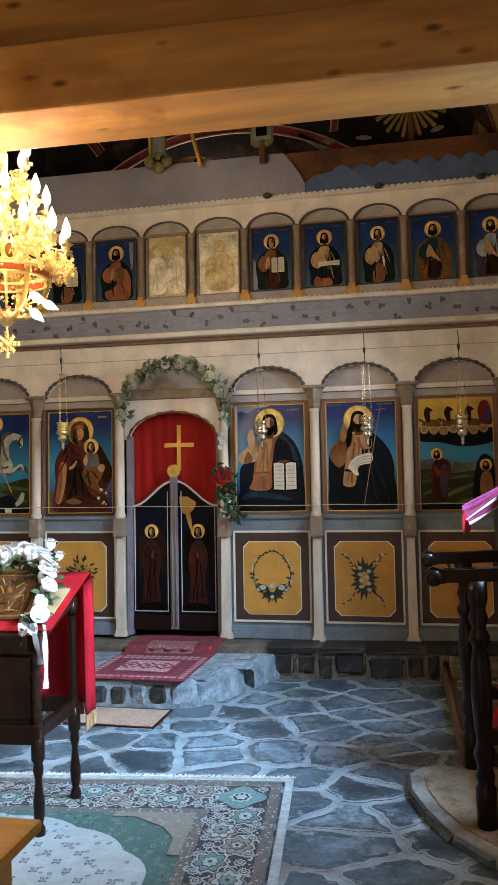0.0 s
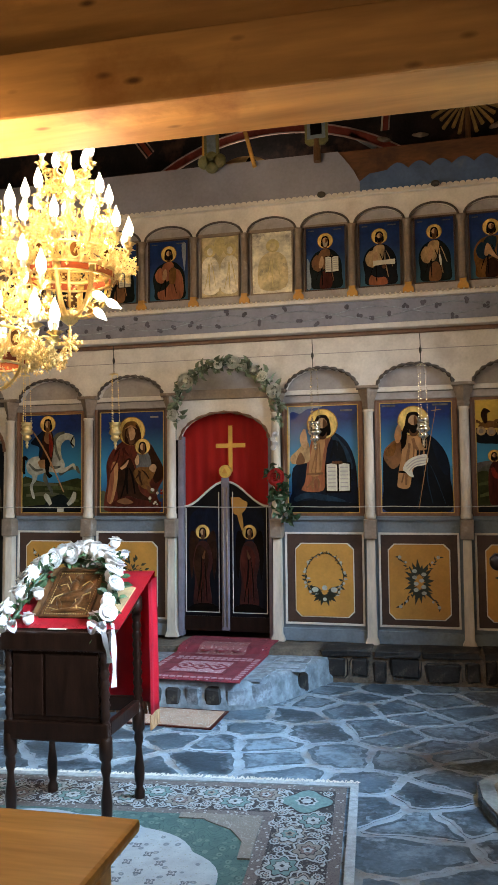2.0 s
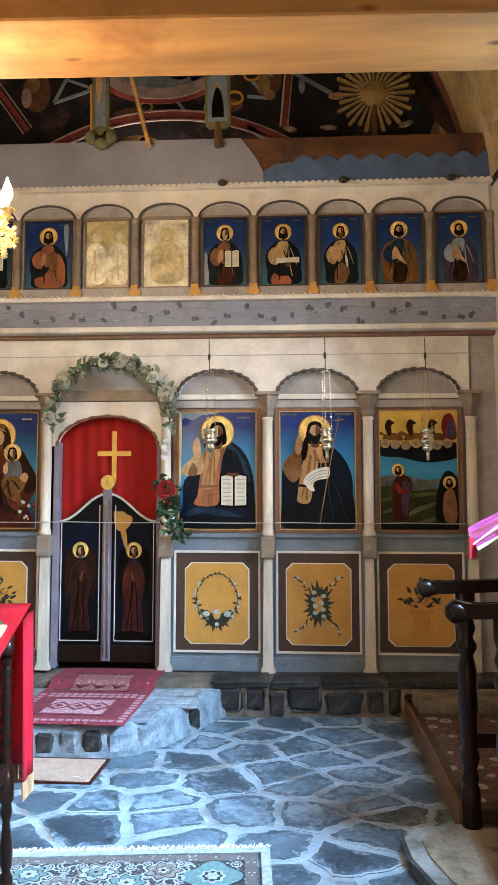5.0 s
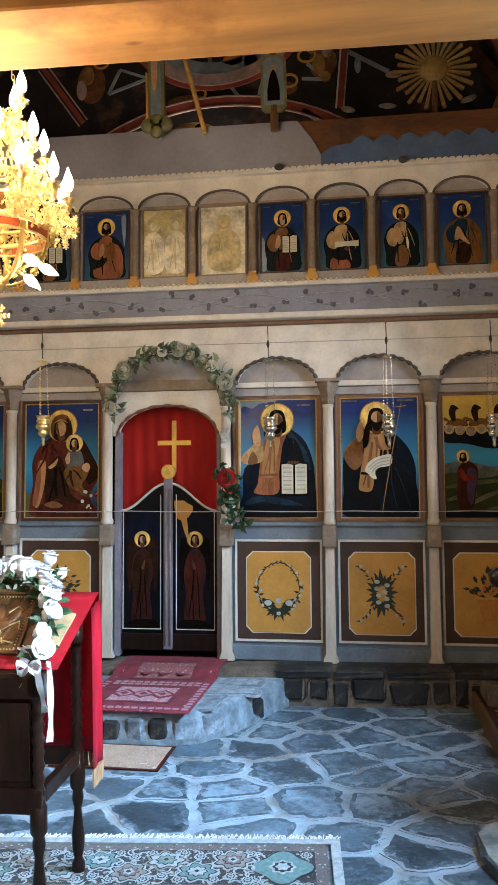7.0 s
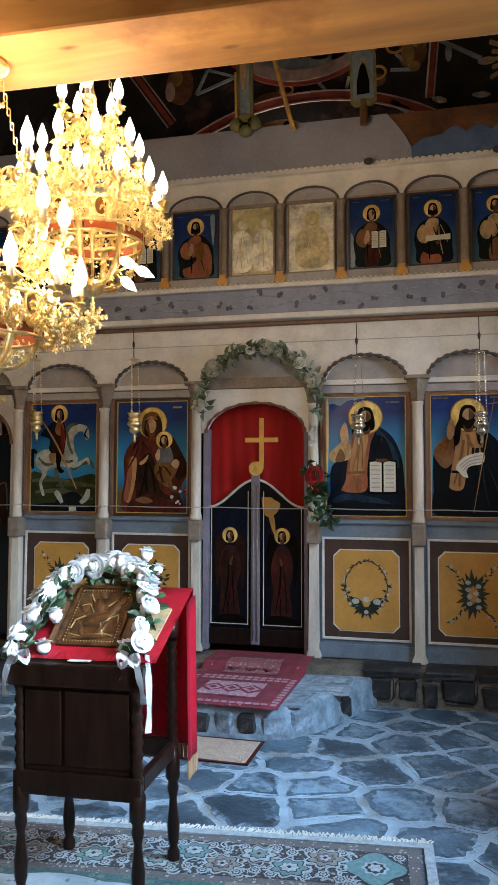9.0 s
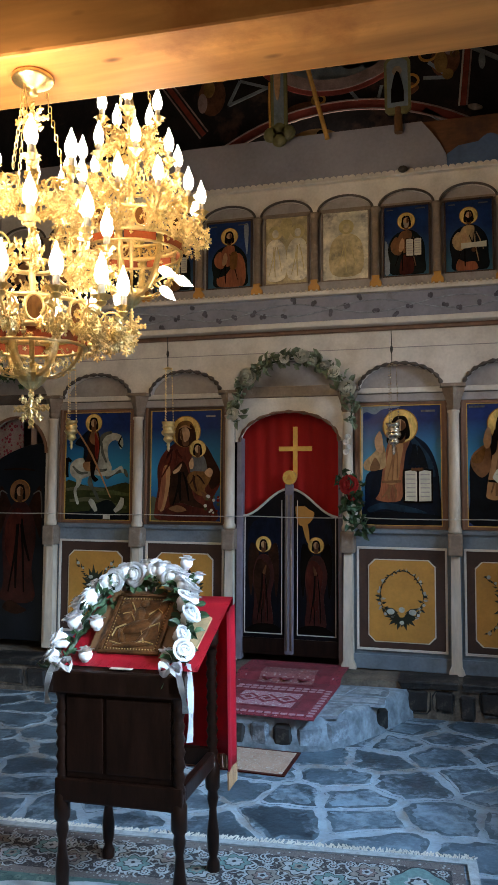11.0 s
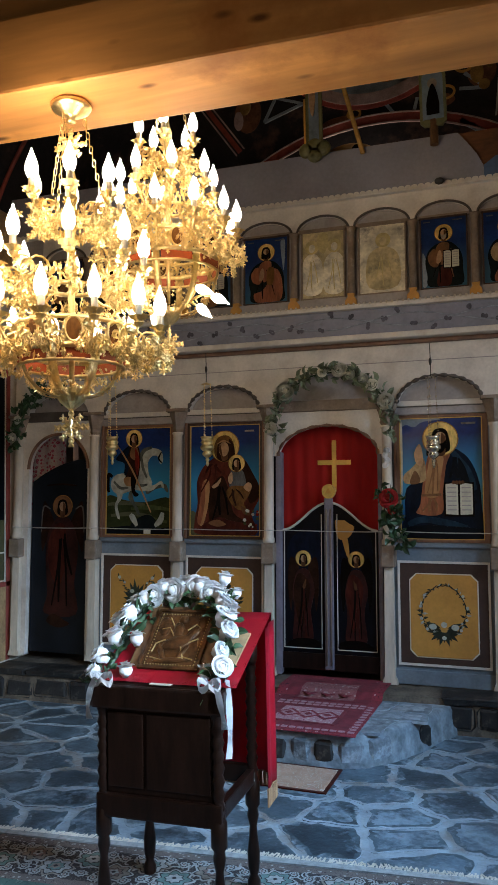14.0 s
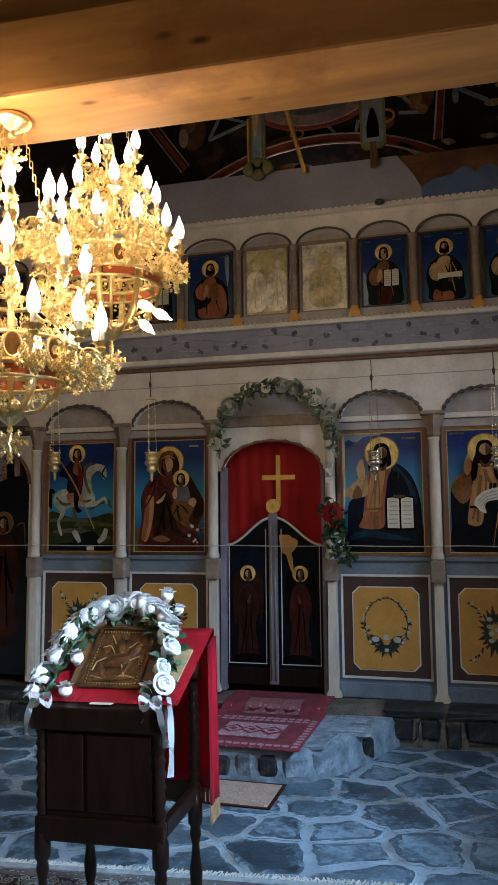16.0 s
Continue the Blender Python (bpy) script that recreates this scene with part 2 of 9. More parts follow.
M = dict(
    plaster=shader("whitewashed_plaster", (0.62, 0.56, 0.48), 0.9, var=0.16, scale=3, fine=60, bump=0.25, spots=(0.42, 0.36, 0.3), spot_scale=1.3),
    vault=shader("dark_fresco_plaster", (0.02, 0.016, 0.018), 0.9, var=0.5, scale=4, fine=40, spots=(0.12, 0.06, 0.045), spot_scale=2.0, spot_at=0.54),
    ochre_dim=shader("fresco_dull_ochre", (0.3, 0.17, 0.05), 0.85, var=0.4, scale=9),
    tan_light=shader("ochre_fresco_plaster", (0.5, 0.33, 0.14), 0.9, var=0.35, scale=4, fine=40, spots=(0.62, 0.5, 0.33), spot_scale=2.5, spot_at=0.52),
    tan=shader("tan_fresco_plaster", (0.42, 0.27, 0.13), 0.9, var=0.3, scale=5, fine=40, spots=(0.24, 0.13, 0.08), spot_scale=3),
    white=shader("aged_white_paint", (0.7, 0.655, 0.595), 0.62, var=0.14, scale=6, fine=55, bump=0.12, spots=(0.5, 0.44, 0.38), spot_scale=2.2, spot_at=0.56),
    post=shader("cream_painted_wood", (0.64, 0.56, 0.45), 0.5, var=0.18, scale=12, fine=60, bump=0.12, stretch=(1, 1, 0.25), spots=(0.35, 0.28, 0.22), spot_scale=14, spot_at=0.64),
    grey=shader("grey_mauve_paint", (0.36, 0.33, 0.32), 0.65, var=0.16, scale=8, fine=50, spots=(0.26, 0.22, 0.2), spot_scale=5),
    blue=shader("grey_blue_paint", (0.17, 0.21, 0.25), 0.6, var=0.2, scale=7, fine=50, bump=0.12, spots=(0.1, 0.12, 0.13), spot_scale=6),
    frieze=shader("faded_lilac_blue_paint", (0.25, 0.26, 0.33), 0.65, var=0.16, scale=6, fine=40, spots=(0.17, 0.17, 0.2), spot_scale=6),
    cover=shader("pale_lilac_board", (0.28, 0.275, 0.325), 0.75, var=0.14, scale=3, fine=40, spots=(0.3, 0.28, 0.3), spot_scale=2.5),
    scallop=shader("cobalt_blue_paint", (0.075, 0.125, 0.24), 0.6, var=0.22, scale=6, fine=40, spots=(0.13, 0.16, 0.22), spot_scale=4),
    brown=shader("chocolate_paint", (0.055, 0.026, 0.017), 0.55, var=0.25, scale=8, fine=60, bump=0.1),
    russet=shader("russet_painted_wood", (0.2, 0.1, 0.06), 0.55, var=0.25, scale=10, fine=60, stretch=(1, 1, 0.3)),
    capital=shader("taupe_painted_wood", (0.25, 0.19, 0.14), 0.6, var=0.22, scale=12, fine=60, spots=(0.38, 0.33, 0.28), spot_scale=12),
    ochre=shader("ochre_paint", (0.55, 0.27, 0.05), 0.5, var=0.14, scale=5, fine=50, bump=0.08, spots=(0.42, 0.22, 0.05), spot_scale=4),
    line=shader("off_white_line_paint", (0.66, 0.62, 0.55), 0.6, var=0.1),
    frieze_leaf=shader("faded_indigo_brush_paint", (0.085, 0.085, 0.12), 0.6, var=0.4, scale=14),
    vine_line=shader("pale_blue_vine_paint", (0.3, 0.34, 0.42), 0.6, var=0.4, scale=14, spots=(0.12, 0.13, 0.18), spot_scale=5),
    leaf_paint=shader("dark_green_brush_paint", (0.022, 0.03, 0.016), 0.5, var=0.3),
    flower_paint=shader("pale_flower_paint", (0.42, 0.45, 0.4), 0.5, var=0.3),
    terracotta=shader("orange_brush_paint", (0.5, 0.2, 0.04), 0.5, var=0.2),
    mould=shader("dark_carved_moulding", (0.09, 0.075, 0.065), 0.6, var=0.25),
    gold=shader("gilt_paint", (0.62, 0.4, 0.09), 0.38, 0.35, var=0.16, scale=20, fine=90),
    brass=shader("polished_gilt_brass", (0.95, 0.75, 0.37), 0.36, 1.0, var=0.14, scale=30, fine=120, bump=0.05),
    silver=shader("tarnished_silver", (0.75, 0.68, 0.55), 0.25, 1.0, var=0.2, scale=30, fine=90, bump=0.06),
    # next two: foxed, scuffed paint lightened to hold the window's glare
    faded=shader("foxed_silvery_icon_paint", (0.6, 0.5, 0.28), 0.36, 0.3, var=0.4, scale=9, fine=40, bump=0.05, spots=(0.16, 0.15, 0.13), spot_scale=6, spot_at=0.56),
    faded_glare=shader("pale_scuffed_icon_paint", (0.8, 0.75, 0.6), 0.36, 0.3, var=0.35, scale=8, fine=40, bump=0.05, spots=(0.26, 0.24, 0.22), spot_scale=6, spot_at=0.55),
    faded_gold=shader("faded_gold_paint", (0.58, 0.48, 0.22), 0.4, 0.1, var=0.25, scale=14, fine=60),
    sky=shader("icon_blue_paint", (0.008, 0.03, 0.15), 0.3, var=0.3, scale=4, fine=40, bump=0.04, fade=(1.5, 2.05, (0.035, 0.26, 0.46)), glow=(1.66, 2.0, 1.36), spec=0.35),
    sky_small=shader("small_icon_blue_paint", (0.008, 0.03, 0.12), 0.3, var=0.35, scale=6, fine=40, bump=0.04, fade=(3.0, 3.35, (0.035, 0.12, 0.17)), spec=0.35),
    night=shader("icon_black_paint", (0.004, 0.006, 0.009), 0.5, spec=0.1, var=0.4, scale=6, fine=40, bump=0.04),
    robe_dark=shader("icon_dark_green_paint", (0.006, 0.01, 0.01), 0.5, spec=0.1, var=0.4, scale=8, fine=50, bump=0.04),
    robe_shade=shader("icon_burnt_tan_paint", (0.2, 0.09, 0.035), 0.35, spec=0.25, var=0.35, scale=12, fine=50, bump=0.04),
    wine=shader("icon_wine_brown_paint", (0.06, 0.012, 0.007), 0.45, spec=0.1, var=0.5, scale=9, fine=40, stretch=(2.0, 1, 0.6), bump=0.04),
    horse=shader("icon_bone_paint", (0.4, 0.4, 0.33), 0.4, spec=0.2, var=0.4, scale=9, fine=40, bump=0.04),
    robe_tan=shader("icon_tan_paint", (0.4, 0.2, 0.08), 0.35, spec=0.25, var=0.28, scale=7, fine=30, stretch=(1.4, 1, 0.8), bump=0.04),
    robe_orange=shader("icon_salmon_paint", (0.3, 0.1, 0.045), 0.35, spec=0.25, var=0.35, scale=12, fine=50, stretch=(2.5, 1, 0.5), bump=0.04),
    robe_brown=shader("icon_umber_paint", (0.026, 0.01, 0.005), 0.5, spec=0.08, var=0.4, scale=12, fine=50, bump=0.04),
    robe_violet=shader("icon_lilac_paint", (0.06, 0.04, 0.075), 0.45, spec=0.1, var=0.35, scale=12, fine=50, bump=0.04),
    flesh=shader("icon_sienna_paint", (0.46, 0.27, 0.14), 0.35, spec=0.25, var=0.3, scale=14, fine=60, bump=0.04),
    hair=shader("icon_bistre_paint", (0.005, 0.003, 0.002), 0.5, spec=0.06, var=0.3, bump=0.04),
    page=shader("icon_white_paint", (0.6, 0.57, 0.46), 0.4, var=0.14, scale=20),
    meadow=shader("icon_olive_paint", (0.03, 0.037, 0.012), 0.45, spec=0.1, var=0.4, scale=8, fine=40, bump=0.04),
    fiery=shader("icon_yellow_ochre_paint", (0.62, 0.4, 0.06), 0.3, var=0.2, scale=6, fine=40, bump=0.04),
    door=shader("near_black_door_paint", (0.004, 0.004, 0.006), 0.45, spec=0.12, var=0.4, scale=6, fine=50, bump=0.06),
    jamb=shader("lilac_grey_jamb_paint", (0.2, 0.18, 0.22), 0.6, var=0.2, scale=9, fine=50),
    curtain=shader("scarlet_velvet", (0.62, 0.014, 0.012), 0.75, var=0.12, scale=5, fine=200, bump=0.1, stretch=(4, 1, 0.5)),
    cross=shader("yellow_ribbon", (0.78, 0.42, 0.07), 0.5, var=0.12),
    cloth_red=shader("bright_red_satin", (0.55, 0.012, 0.03), 0.5, var=0.2, scale=6, fine=200, bump=0.1),
    fringe=shader("gold_fringe", (0.36, 0.2, 0.1), 0.8, var=0.3, fine=160, stretch=(6, 6, 0.6)),
    beam=shader("honey_pine_beam", (0.57, 0.285, 0.09), 0.5, var=0.3, scale=2.4, fine=9, bump=0.12, stretch=(0.3, 2.6, 2.6), spots=(0.36, 0.15, 0.042), spot_scale=1.4, spot_at=0.55, knots=(0.12, 0.045, 0.015)),
    rust_board=shader("rusty_brown_board", (0.14, 0.055, 0.02), 0.6, var=0.4, scale=4, fine=30, stretch=(0.5, 2, 2), spots=(0.05, 0.02, 0.012), spot_scale=3, spot_at=0.5),
    roof=shader("dark_roof_board", (0.07, 0.03, 0.013), 0.7, var=0.35, scale=5, fine=26, stretch=(0.4, 3, 3)),
    wood=shader("dark_walnut_wood", (0.013, 0.0055, 0.0035), 0.34, spec=0.22, var=0.4, scale=14, fine=70, bump=0.1, stretch=(2, 2, 0.4)),
    carved=shader("carved_bronze_icon", (0.085, 0.036, 0.011), 0.42, 0.55, var=0.5, scale=22, fine=80, bump=0.5),
    board=shader("light_brown_board", (0.13, 0.062, 0.024), 0.5, var=0.3, scale=8, fine=50),
    table=shader("yellow_varnished_pine", (0.66, 0.38, 0.11), 0.26, var=0.2, scale=4, fine=24, bump=0.06, stretch=(0.3, 3, 3)),
    stone=shader("blue_grey_slate_flag", (0.07, 0.102, 0.128), 0.42, var=0.45, scale=6, fine=45, bump=0.45, lime=(0.25, 0.33, 0.39), per_object=0.45),
    stone_far=shader("blue_grey_slate_paving", (0.075, 0.115, 0.15), 0.5, var=0.3, scale=6, fine=45, bump=0.4, lime=(0.27, 0.37, 0.45), island=0.3),
    stone_dark=shader("soot_dark_step_stone", (0.022, 0.02, 0.019), 0.6, var=0.6, scale=9, fine=60, bump=0.6, per_object=0.5, spots=(0.14, 0.115, 0.09), spot_scale=7, spot_at=0.57),
    stone_wash=shader("limewashed_step_stone", (0.14, 0.16, 0.18), 0.75, var=0.35, scale=7, fine=60, bump=0.6, per_object=0.3, lime=(0.42, 0.48, 0.53)),
    stone_edge=shader("limed_slate_rim", (0.075, 0.108, 0.132), 0.55, var=0.4, scale=7, fine=45, bump=0.5, spots=(0.25, 0.31, 0.35), spot_scale=11, spot_at=0.52),
    mortar=shader("lime_mortar", (0.29, 0.345, 0.385), 0.85, var=0.2, scale=6, fine=60, bump=0.5, spots=(0.2, 0.185, 0.165), spot_scale=2.2, spot_at=0.5),
    lime_step=shader("limewashed_step_plaster", (0.23, 0.27, 0.3), 0.9, var=0.4, scale=9, fine=40, bump=1.0, spots=(0.12, 0.14, 0.155), spot_scale=4, spot_at=0.53),
    mortar_dark=shader("earthy_mortar", (0.17, 0.135, 0.1), 0.9, var=0.45, scale=6, fine=60, bump=0.7, spots=(0.05, 0.042, 0.036), spot_scale=5, spot_at=0.52),
    kerb=shader("pale_kerb_plaster", (0.3, 0.3, 0.28), 0.85, var=0.35, scale=7, fine=50, bump=0.6, spots=(0.13, 0.125, 0.115), spot_scale=5, spot_at=0.54),
    kerb_top=shader("worn_brown_kerb_top", (0.3, 0.235, 0.165), 0.85, var=0.35, scale=7, fine=50, bump=0.6, spots=(0.1, 0.07, 0.045), spot_scale=6, spot_at=0.54),
    door_wine=shader("door_umber_red_paint", (0.035, 0.007, 0.005), 0.4, spec=0.2, var=0.5, scale=10, fine=50, bump=0.04),
    petal=shader("white_fabric_petal", (0.88, 0.88, 0.88), 0.6, var=0.06, scale=30),
    petal_cream=shader("cream_fabric_petal", (0.74, 0.74, 0.65), 0.6, var=0.12, scale=30),
    petal_red=shader("red_fabric_petal", (0.5, 0.015, 0.02), 0.6, var=0.2, scale=30),
    leaf=shader("green_fabric_leaf", (0.03, 0.07, 0.025), 0.55, var=0.35, scale=20, island=0.4),
    leaf_pale=shader("dusty_green_leaf", (0.17, 0.21, 0.13), 0.6, var=0.3, scale=20, island=0.45),
    ribbon=shader("white_satin_ribbon", (0.8, 0.81, 0.83), 0.35, var=0.06),
    candle=shader("ivory_candle_sleeve", (0.62, 0.56, 0.45), 0.5, var=0.08),
    red_enamel=shader("red_enamel", (0.36, 0.08, 0.025), 0.35, var=0.2),
    cord=shader("dark_cord", (0.04, 0.035, 0.03), 0.7),
    wire=shader("pale_steel_wire", (0.6, 0.58, 0.52), 0.35, 0.6, var=0.1),
    pink_deep=shader("crimson_stripe_cloth", (0.2, 0.01, 0.04), 0.8, var=0.2, scale=20),
    pink=shader("magenta_striped_cloth", (0.28, 0.02, 0.11), 0.8, var=0.25, scale=20, stretch=(1, 6, 1)),
    offwhite=shader("cream_cloth", (0.66, 0.6, 0.5), 0.85, var=0.15),
    maroon=shader("maroon_carpet_ground", (0.2, 0.026, 0.038), 0.95, var=0.3, scale=14, fine=250, bump=0.3),
    fresco_red=shader("fresco_red_line", (0.3, 0.06, 0.045), 0.85, var=0.3),
    fresco_pink=shader("fresco_rose_line", (0.42, 0.3, 0.28), 0.85, var=0.3, spots=(0.2, 0.12, 0.11), spot_scale=6),
    fresco_blue=shader("fresco_pale_blue", (0.26, 0.31, 0.36), 0.85, var=0.3),
    fresco_green=shader("fresco_olive_field", (0.085, 0.085, 0.035), 0.85, var=0.35, scale=5),
    fresco_brown=shader("fresco_umber_figure", (0.17, 0.07, 0.035), 0.85, var=0.5, scale=8),
    dull_gilt=shader("dull_gilt_wood", (0.3, 0.2, 0.075), 0.5, 0.2, var=0.3, scale=14, fine=60),
    trefoil=shader("olive_painted_wood", (0.16, 0.15, 0.06), 0.5, var=0.3),
    door_panel=shader("angel_door_blue_black", (0.006, 0.008, 0.012), 0.45, spec=0.2, var=0.35, scale=5),
)
for key, label, col, rough in (("halo_gold", "icon_pale_gilt_paint", (0.74, 0.5, 0.15), 0.42), ("halo_rim", "icon_gilt_edge_paint", (0.34, 0.16, 0.035), 0.45), ("flesh_shade", "icon_shaded_sienna_paint", (0.11, 0.045, 0.018), 0.4), ("icon_navy", "icon_navy_paint", (0.0025, 0.007, 0.017), 0.5), ("icon_blue_hi", "icon_slate_blue_paint", (0.009, 0.028, 0.05), 0.45), ("icon_cream", "icon_buff_paint", (0.42, 0.28, 0.14), 0.45), ("icon_bone", "icon_grey_beard_paint", (0.3, 0.25, 0.19), 0.4), ("icon_dark_gold", "icon_golden_brown_paint", (0.17, 0.075, 0.02), 0.45), ("icon_vermilion", "icon_dull_vermilion_paint", (0.2, 0.018, 0.01), 0.45), ("mother_red", "icon_russet_mantle_paint", (0.1, 0.02, 0.011), 0.45), ("child_grey", "icon_dove_grey_paint", (0.12, 0.12, 0.115), 0.45), ("horse_shade", "icon_shaded_bone_paint", (0.09, 0.095, 0.075), 0.45), ("moss", "icon_pale_moss_paint", (0.075, 0.09, 0.03), 0.45), ("door_navy", "door_navy_paint", (0.003, 0.006, 0.016), 0.5)):
    M[key] = shader(label, col, rough, spec=0.12, var=0.4, scale=13, fine=60, bump=0.04, stretch=(1.6, 1, 0.8))
BULB = lamp_glass("lit_candle_bulb", (1.0, 0.88, 0.66), 30)
for key in ("petal", "petal_cream"):
    b = M[key].node_tree.nodes["Principled BSDF"]
    b.inputs["Subsurface Weight"].default_value = 0.6
    b.inputs["Subsurface Radius"].default_value = (0.02, 0.02, 0.02)
M["rug_field"] = woven("teal_rug_field", (0.06, 0.115, 0.105), (0.1, 0.155, 0.135), (0.035, 0.075, 0.07), 19, at=0.3, line=0.06)
M["rug_medallion"] = woven("pale_rug_medallion", (0.34, 0.375, 0.39), (0.16, 0.19, 0.21), (0.28, 0.285, 0.28), 15, at=0.2, line=0.012)
M["rug_spandrel"] = woven("tan_rug_corner", (0.19, 0.165, 0.14), (0.1, 0.085, 0.08), (0.27, 0.25, 0.22), 30, at=0.22)
M["rug_border"] = woven("dark_rug_border", (0.035, 0.03, 0.032), (0.3, 0.3, 0.27), (0.2, 0.17, 0.15), 34, at=0.3, line=0.03)
M["rug_guard"] = woven("brown_rug_guard", (0.14, 0.115, 0.105), (0.34, 0.33, 0.31), (0.06, 0.04, 0.045), 44)
M["carpet_red"] = woven("crimson_carpet_field", (0.25, 0.03, 0.045), (0.5, 0.28, 0.28), (0.07, 0.01, 0.018), 26, at=0.2)
M["carpet_pale"] = woven("pale_rose_medallion", (0.45, 0.24, 0.27), (0.55, 0.44, 0.44), (0.24, 0.05, 0.08), 34, at=0.3)
M["carpet_rose"] = woven("dusty_rose_medallion", (0.28, 0.1, 0.1), (0.4, 0.25, 0.24), (0.12, 0.02, 0.03), 34, at=0.3)
M["mat_field"] = woven("straw_mat_field", (0.42, 0.26, 0.18), (0.3, 0.12, 0.09), (0.5, 0.44, 0.36), 26, at=0.14)
M["stall_mat"] = woven("brown_scrolled_mat", (0.075, 0.04, 0.025), (0.34, 0.27, 0.18), (0.2, 0.08, 0.04), 8, at=0.3, line=0.08)
M["textile"] = woven("rose_flowered_textile", (0.6, 0.5, 0.5), (0.45, 0.07, 0.12), (0.55, 0.25, 0.3), 30, at=0.4)

for key, label, col in (("wool_ivory", "ivory_rug_wool", (0.35, 0.365, 0.365)), ("wool_teal", "teal_rug_wool", (0.13, 0.22, 0.21)), ("wool_rose", "rose_rug_wool", (0.19, 0.13, 0.12)), ("wool_dark", "black_rug_wool", (0.03, 0.028, 0.032)), ("wool_tan", "tan_rug_wool", (0.24, 0.21, 0.18)), ("wool_slate", "slate_rug_wool", (0.13, 0.145, 0.165))):
    M[key] = shader(label, col, 0.95, var=0.25, scale=40, fine=260, bump=0.3)

# ---- building helpers ----
LEAN = [False]
WM = {}


def lean(p):
    """The altar screen is slightly racked and leans back."""
    x, y, z = p
    return Vector((x + 0.0124 * z, y + 0.0245 * z, z - 0.015 * (x - 0.5)))


def thing(name, at, label, category, group="", kind=""):
    ob = new(name)
    ob.empty_display_size = 0.05
    ob.matrix_basis = Matrix.Translation(at)
    WM[ob] = ob.matrix_basis.copy()
    return tagged(ob, label, category, group, kind)


def part(name, bm, material, parent=None, label="", smooth=False, at=None, mesh=None):
    """Links a bmesh (or a shared mesh, at a pose) as one mesh object under a thing or a part."""
    if mesh is None:
        if LEAN[0]:
            for v in bm.verts:
                v.co = lean(v.co)
        bmesh.ops.recalc_face_normals(bm, faces=bm.faces)
        mesh = bpy.data.meshes.new(name)
        bm.to_mesh(mesh)
        bm.free()
        if material:
            mesh.materials.append(material)
        if smooth:
            mesh.polygons.foreach_set("use_smooth", [True] * len(mesh.polygons))
    ob = new(name, mesh)
    ob.matrix_basis = at.copy() if at is not None else Matrix()
    WM[ob] = ob.matrix_basis.copy()
    if parent is not None:
        ob.parent = parent
        ob.matrix_parent_inverse = WM[parent].inverted()
    if label:
        ob["label"] = label
    return ob


def mesh_of(bm, material, smooth=False, name="piece"):
    bmesh.ops.recalc_face_normals(bm, faces=bm.faces)
    me = bpy.data.meshes.new(name)
    bm.to_mesh(me)
    bm.free()
    me.materials.append(material)
    if smooth:
        me.polygons.foreach_set("use_smooth", [True] * len(me.polygons))
    return me


def box(x0, x1, y0, y1, z0, z1, bevel=0.0, bm=None):
    bm = bm or bmesh.new()
    vs = [bm.verts.new((x, y, z)) for z in (z0, z1) for y in (y0, y1) for x in (x0, x1)]
    fs = [bm.faces.new([vs[i] for i in q]) for q in ((0, 1, 3, 2), (4, 6, 7, 5), (0, 4, 5, 1), (2, 3, 7, 6), (0, 2, 6, 4), (1, 5, 7, 3))]
    if bevel:
        es = list({e for f in fs for e in f.edges})
        bmesh.ops.bevel(bm, geom=es, offset=bevel, segments=2, affect="EDGES", profile=0.6)
    return bm


def prism(poly, y0, y1, bm=None):
    """A flat outline in x and z, from y0 (front) to y1."""
    bm = bm or bmesh.new()
    a = [bm.verts.new((x, y0, z)) for x, z in poly]
    b = [bm.verts.new((x, y1, z)) for x, z in poly]
    bm.faces.new(a)
    bm.faces.new(b[::-1])
    for i in range(len(poly)):
        j = (i + 1) % len(poly)
        bm.faces.new((a[i], b[i], b[j], a[j]))
    return bm


def slab(poly, z0, z1, bm=None):
    """A flat outline in x and y, from z0 to z1."""
    bm = bm or bmesh.new()
    a = [bm.verts.new((x, y, z0)) for x, y in poly]
    b = [bm.verts.new((x, y, z1)) for x, y in poly]
    bm.faces.new(a[::-1])
    bm.faces.new(b)
    for i in range(len(poly)):
        j = (i + 1) % len(poly)
        bm.faces.new((a[i], a[j], b[j], b[i]))
    return bm


def lathe(profile, at=(0, 0, 0), n=16, bm=None, half=False):
    """Rings of (radius, z) turned round a vertical axis."""
    bm = bm or bmesh.new()
    rings = []
    for r, z in profile:
        rings.append([bm.verts.new((at[0] + r * math.cos(2 * math.pi * k / n), at[1] + r * math.sin(2 * math.pi * k / n), at[2] + z)) for k in range(n)])
    for a, b in zip(rings, rings[1:]):
        for k in range(n):
            bm.faces.new((a[k], a[(k + 1) % n], b[(k + 1) % n], b[k]))
    bm.faces.new(rings[0][::-1])
    bm.faces.new(rings[-1])
    return bm


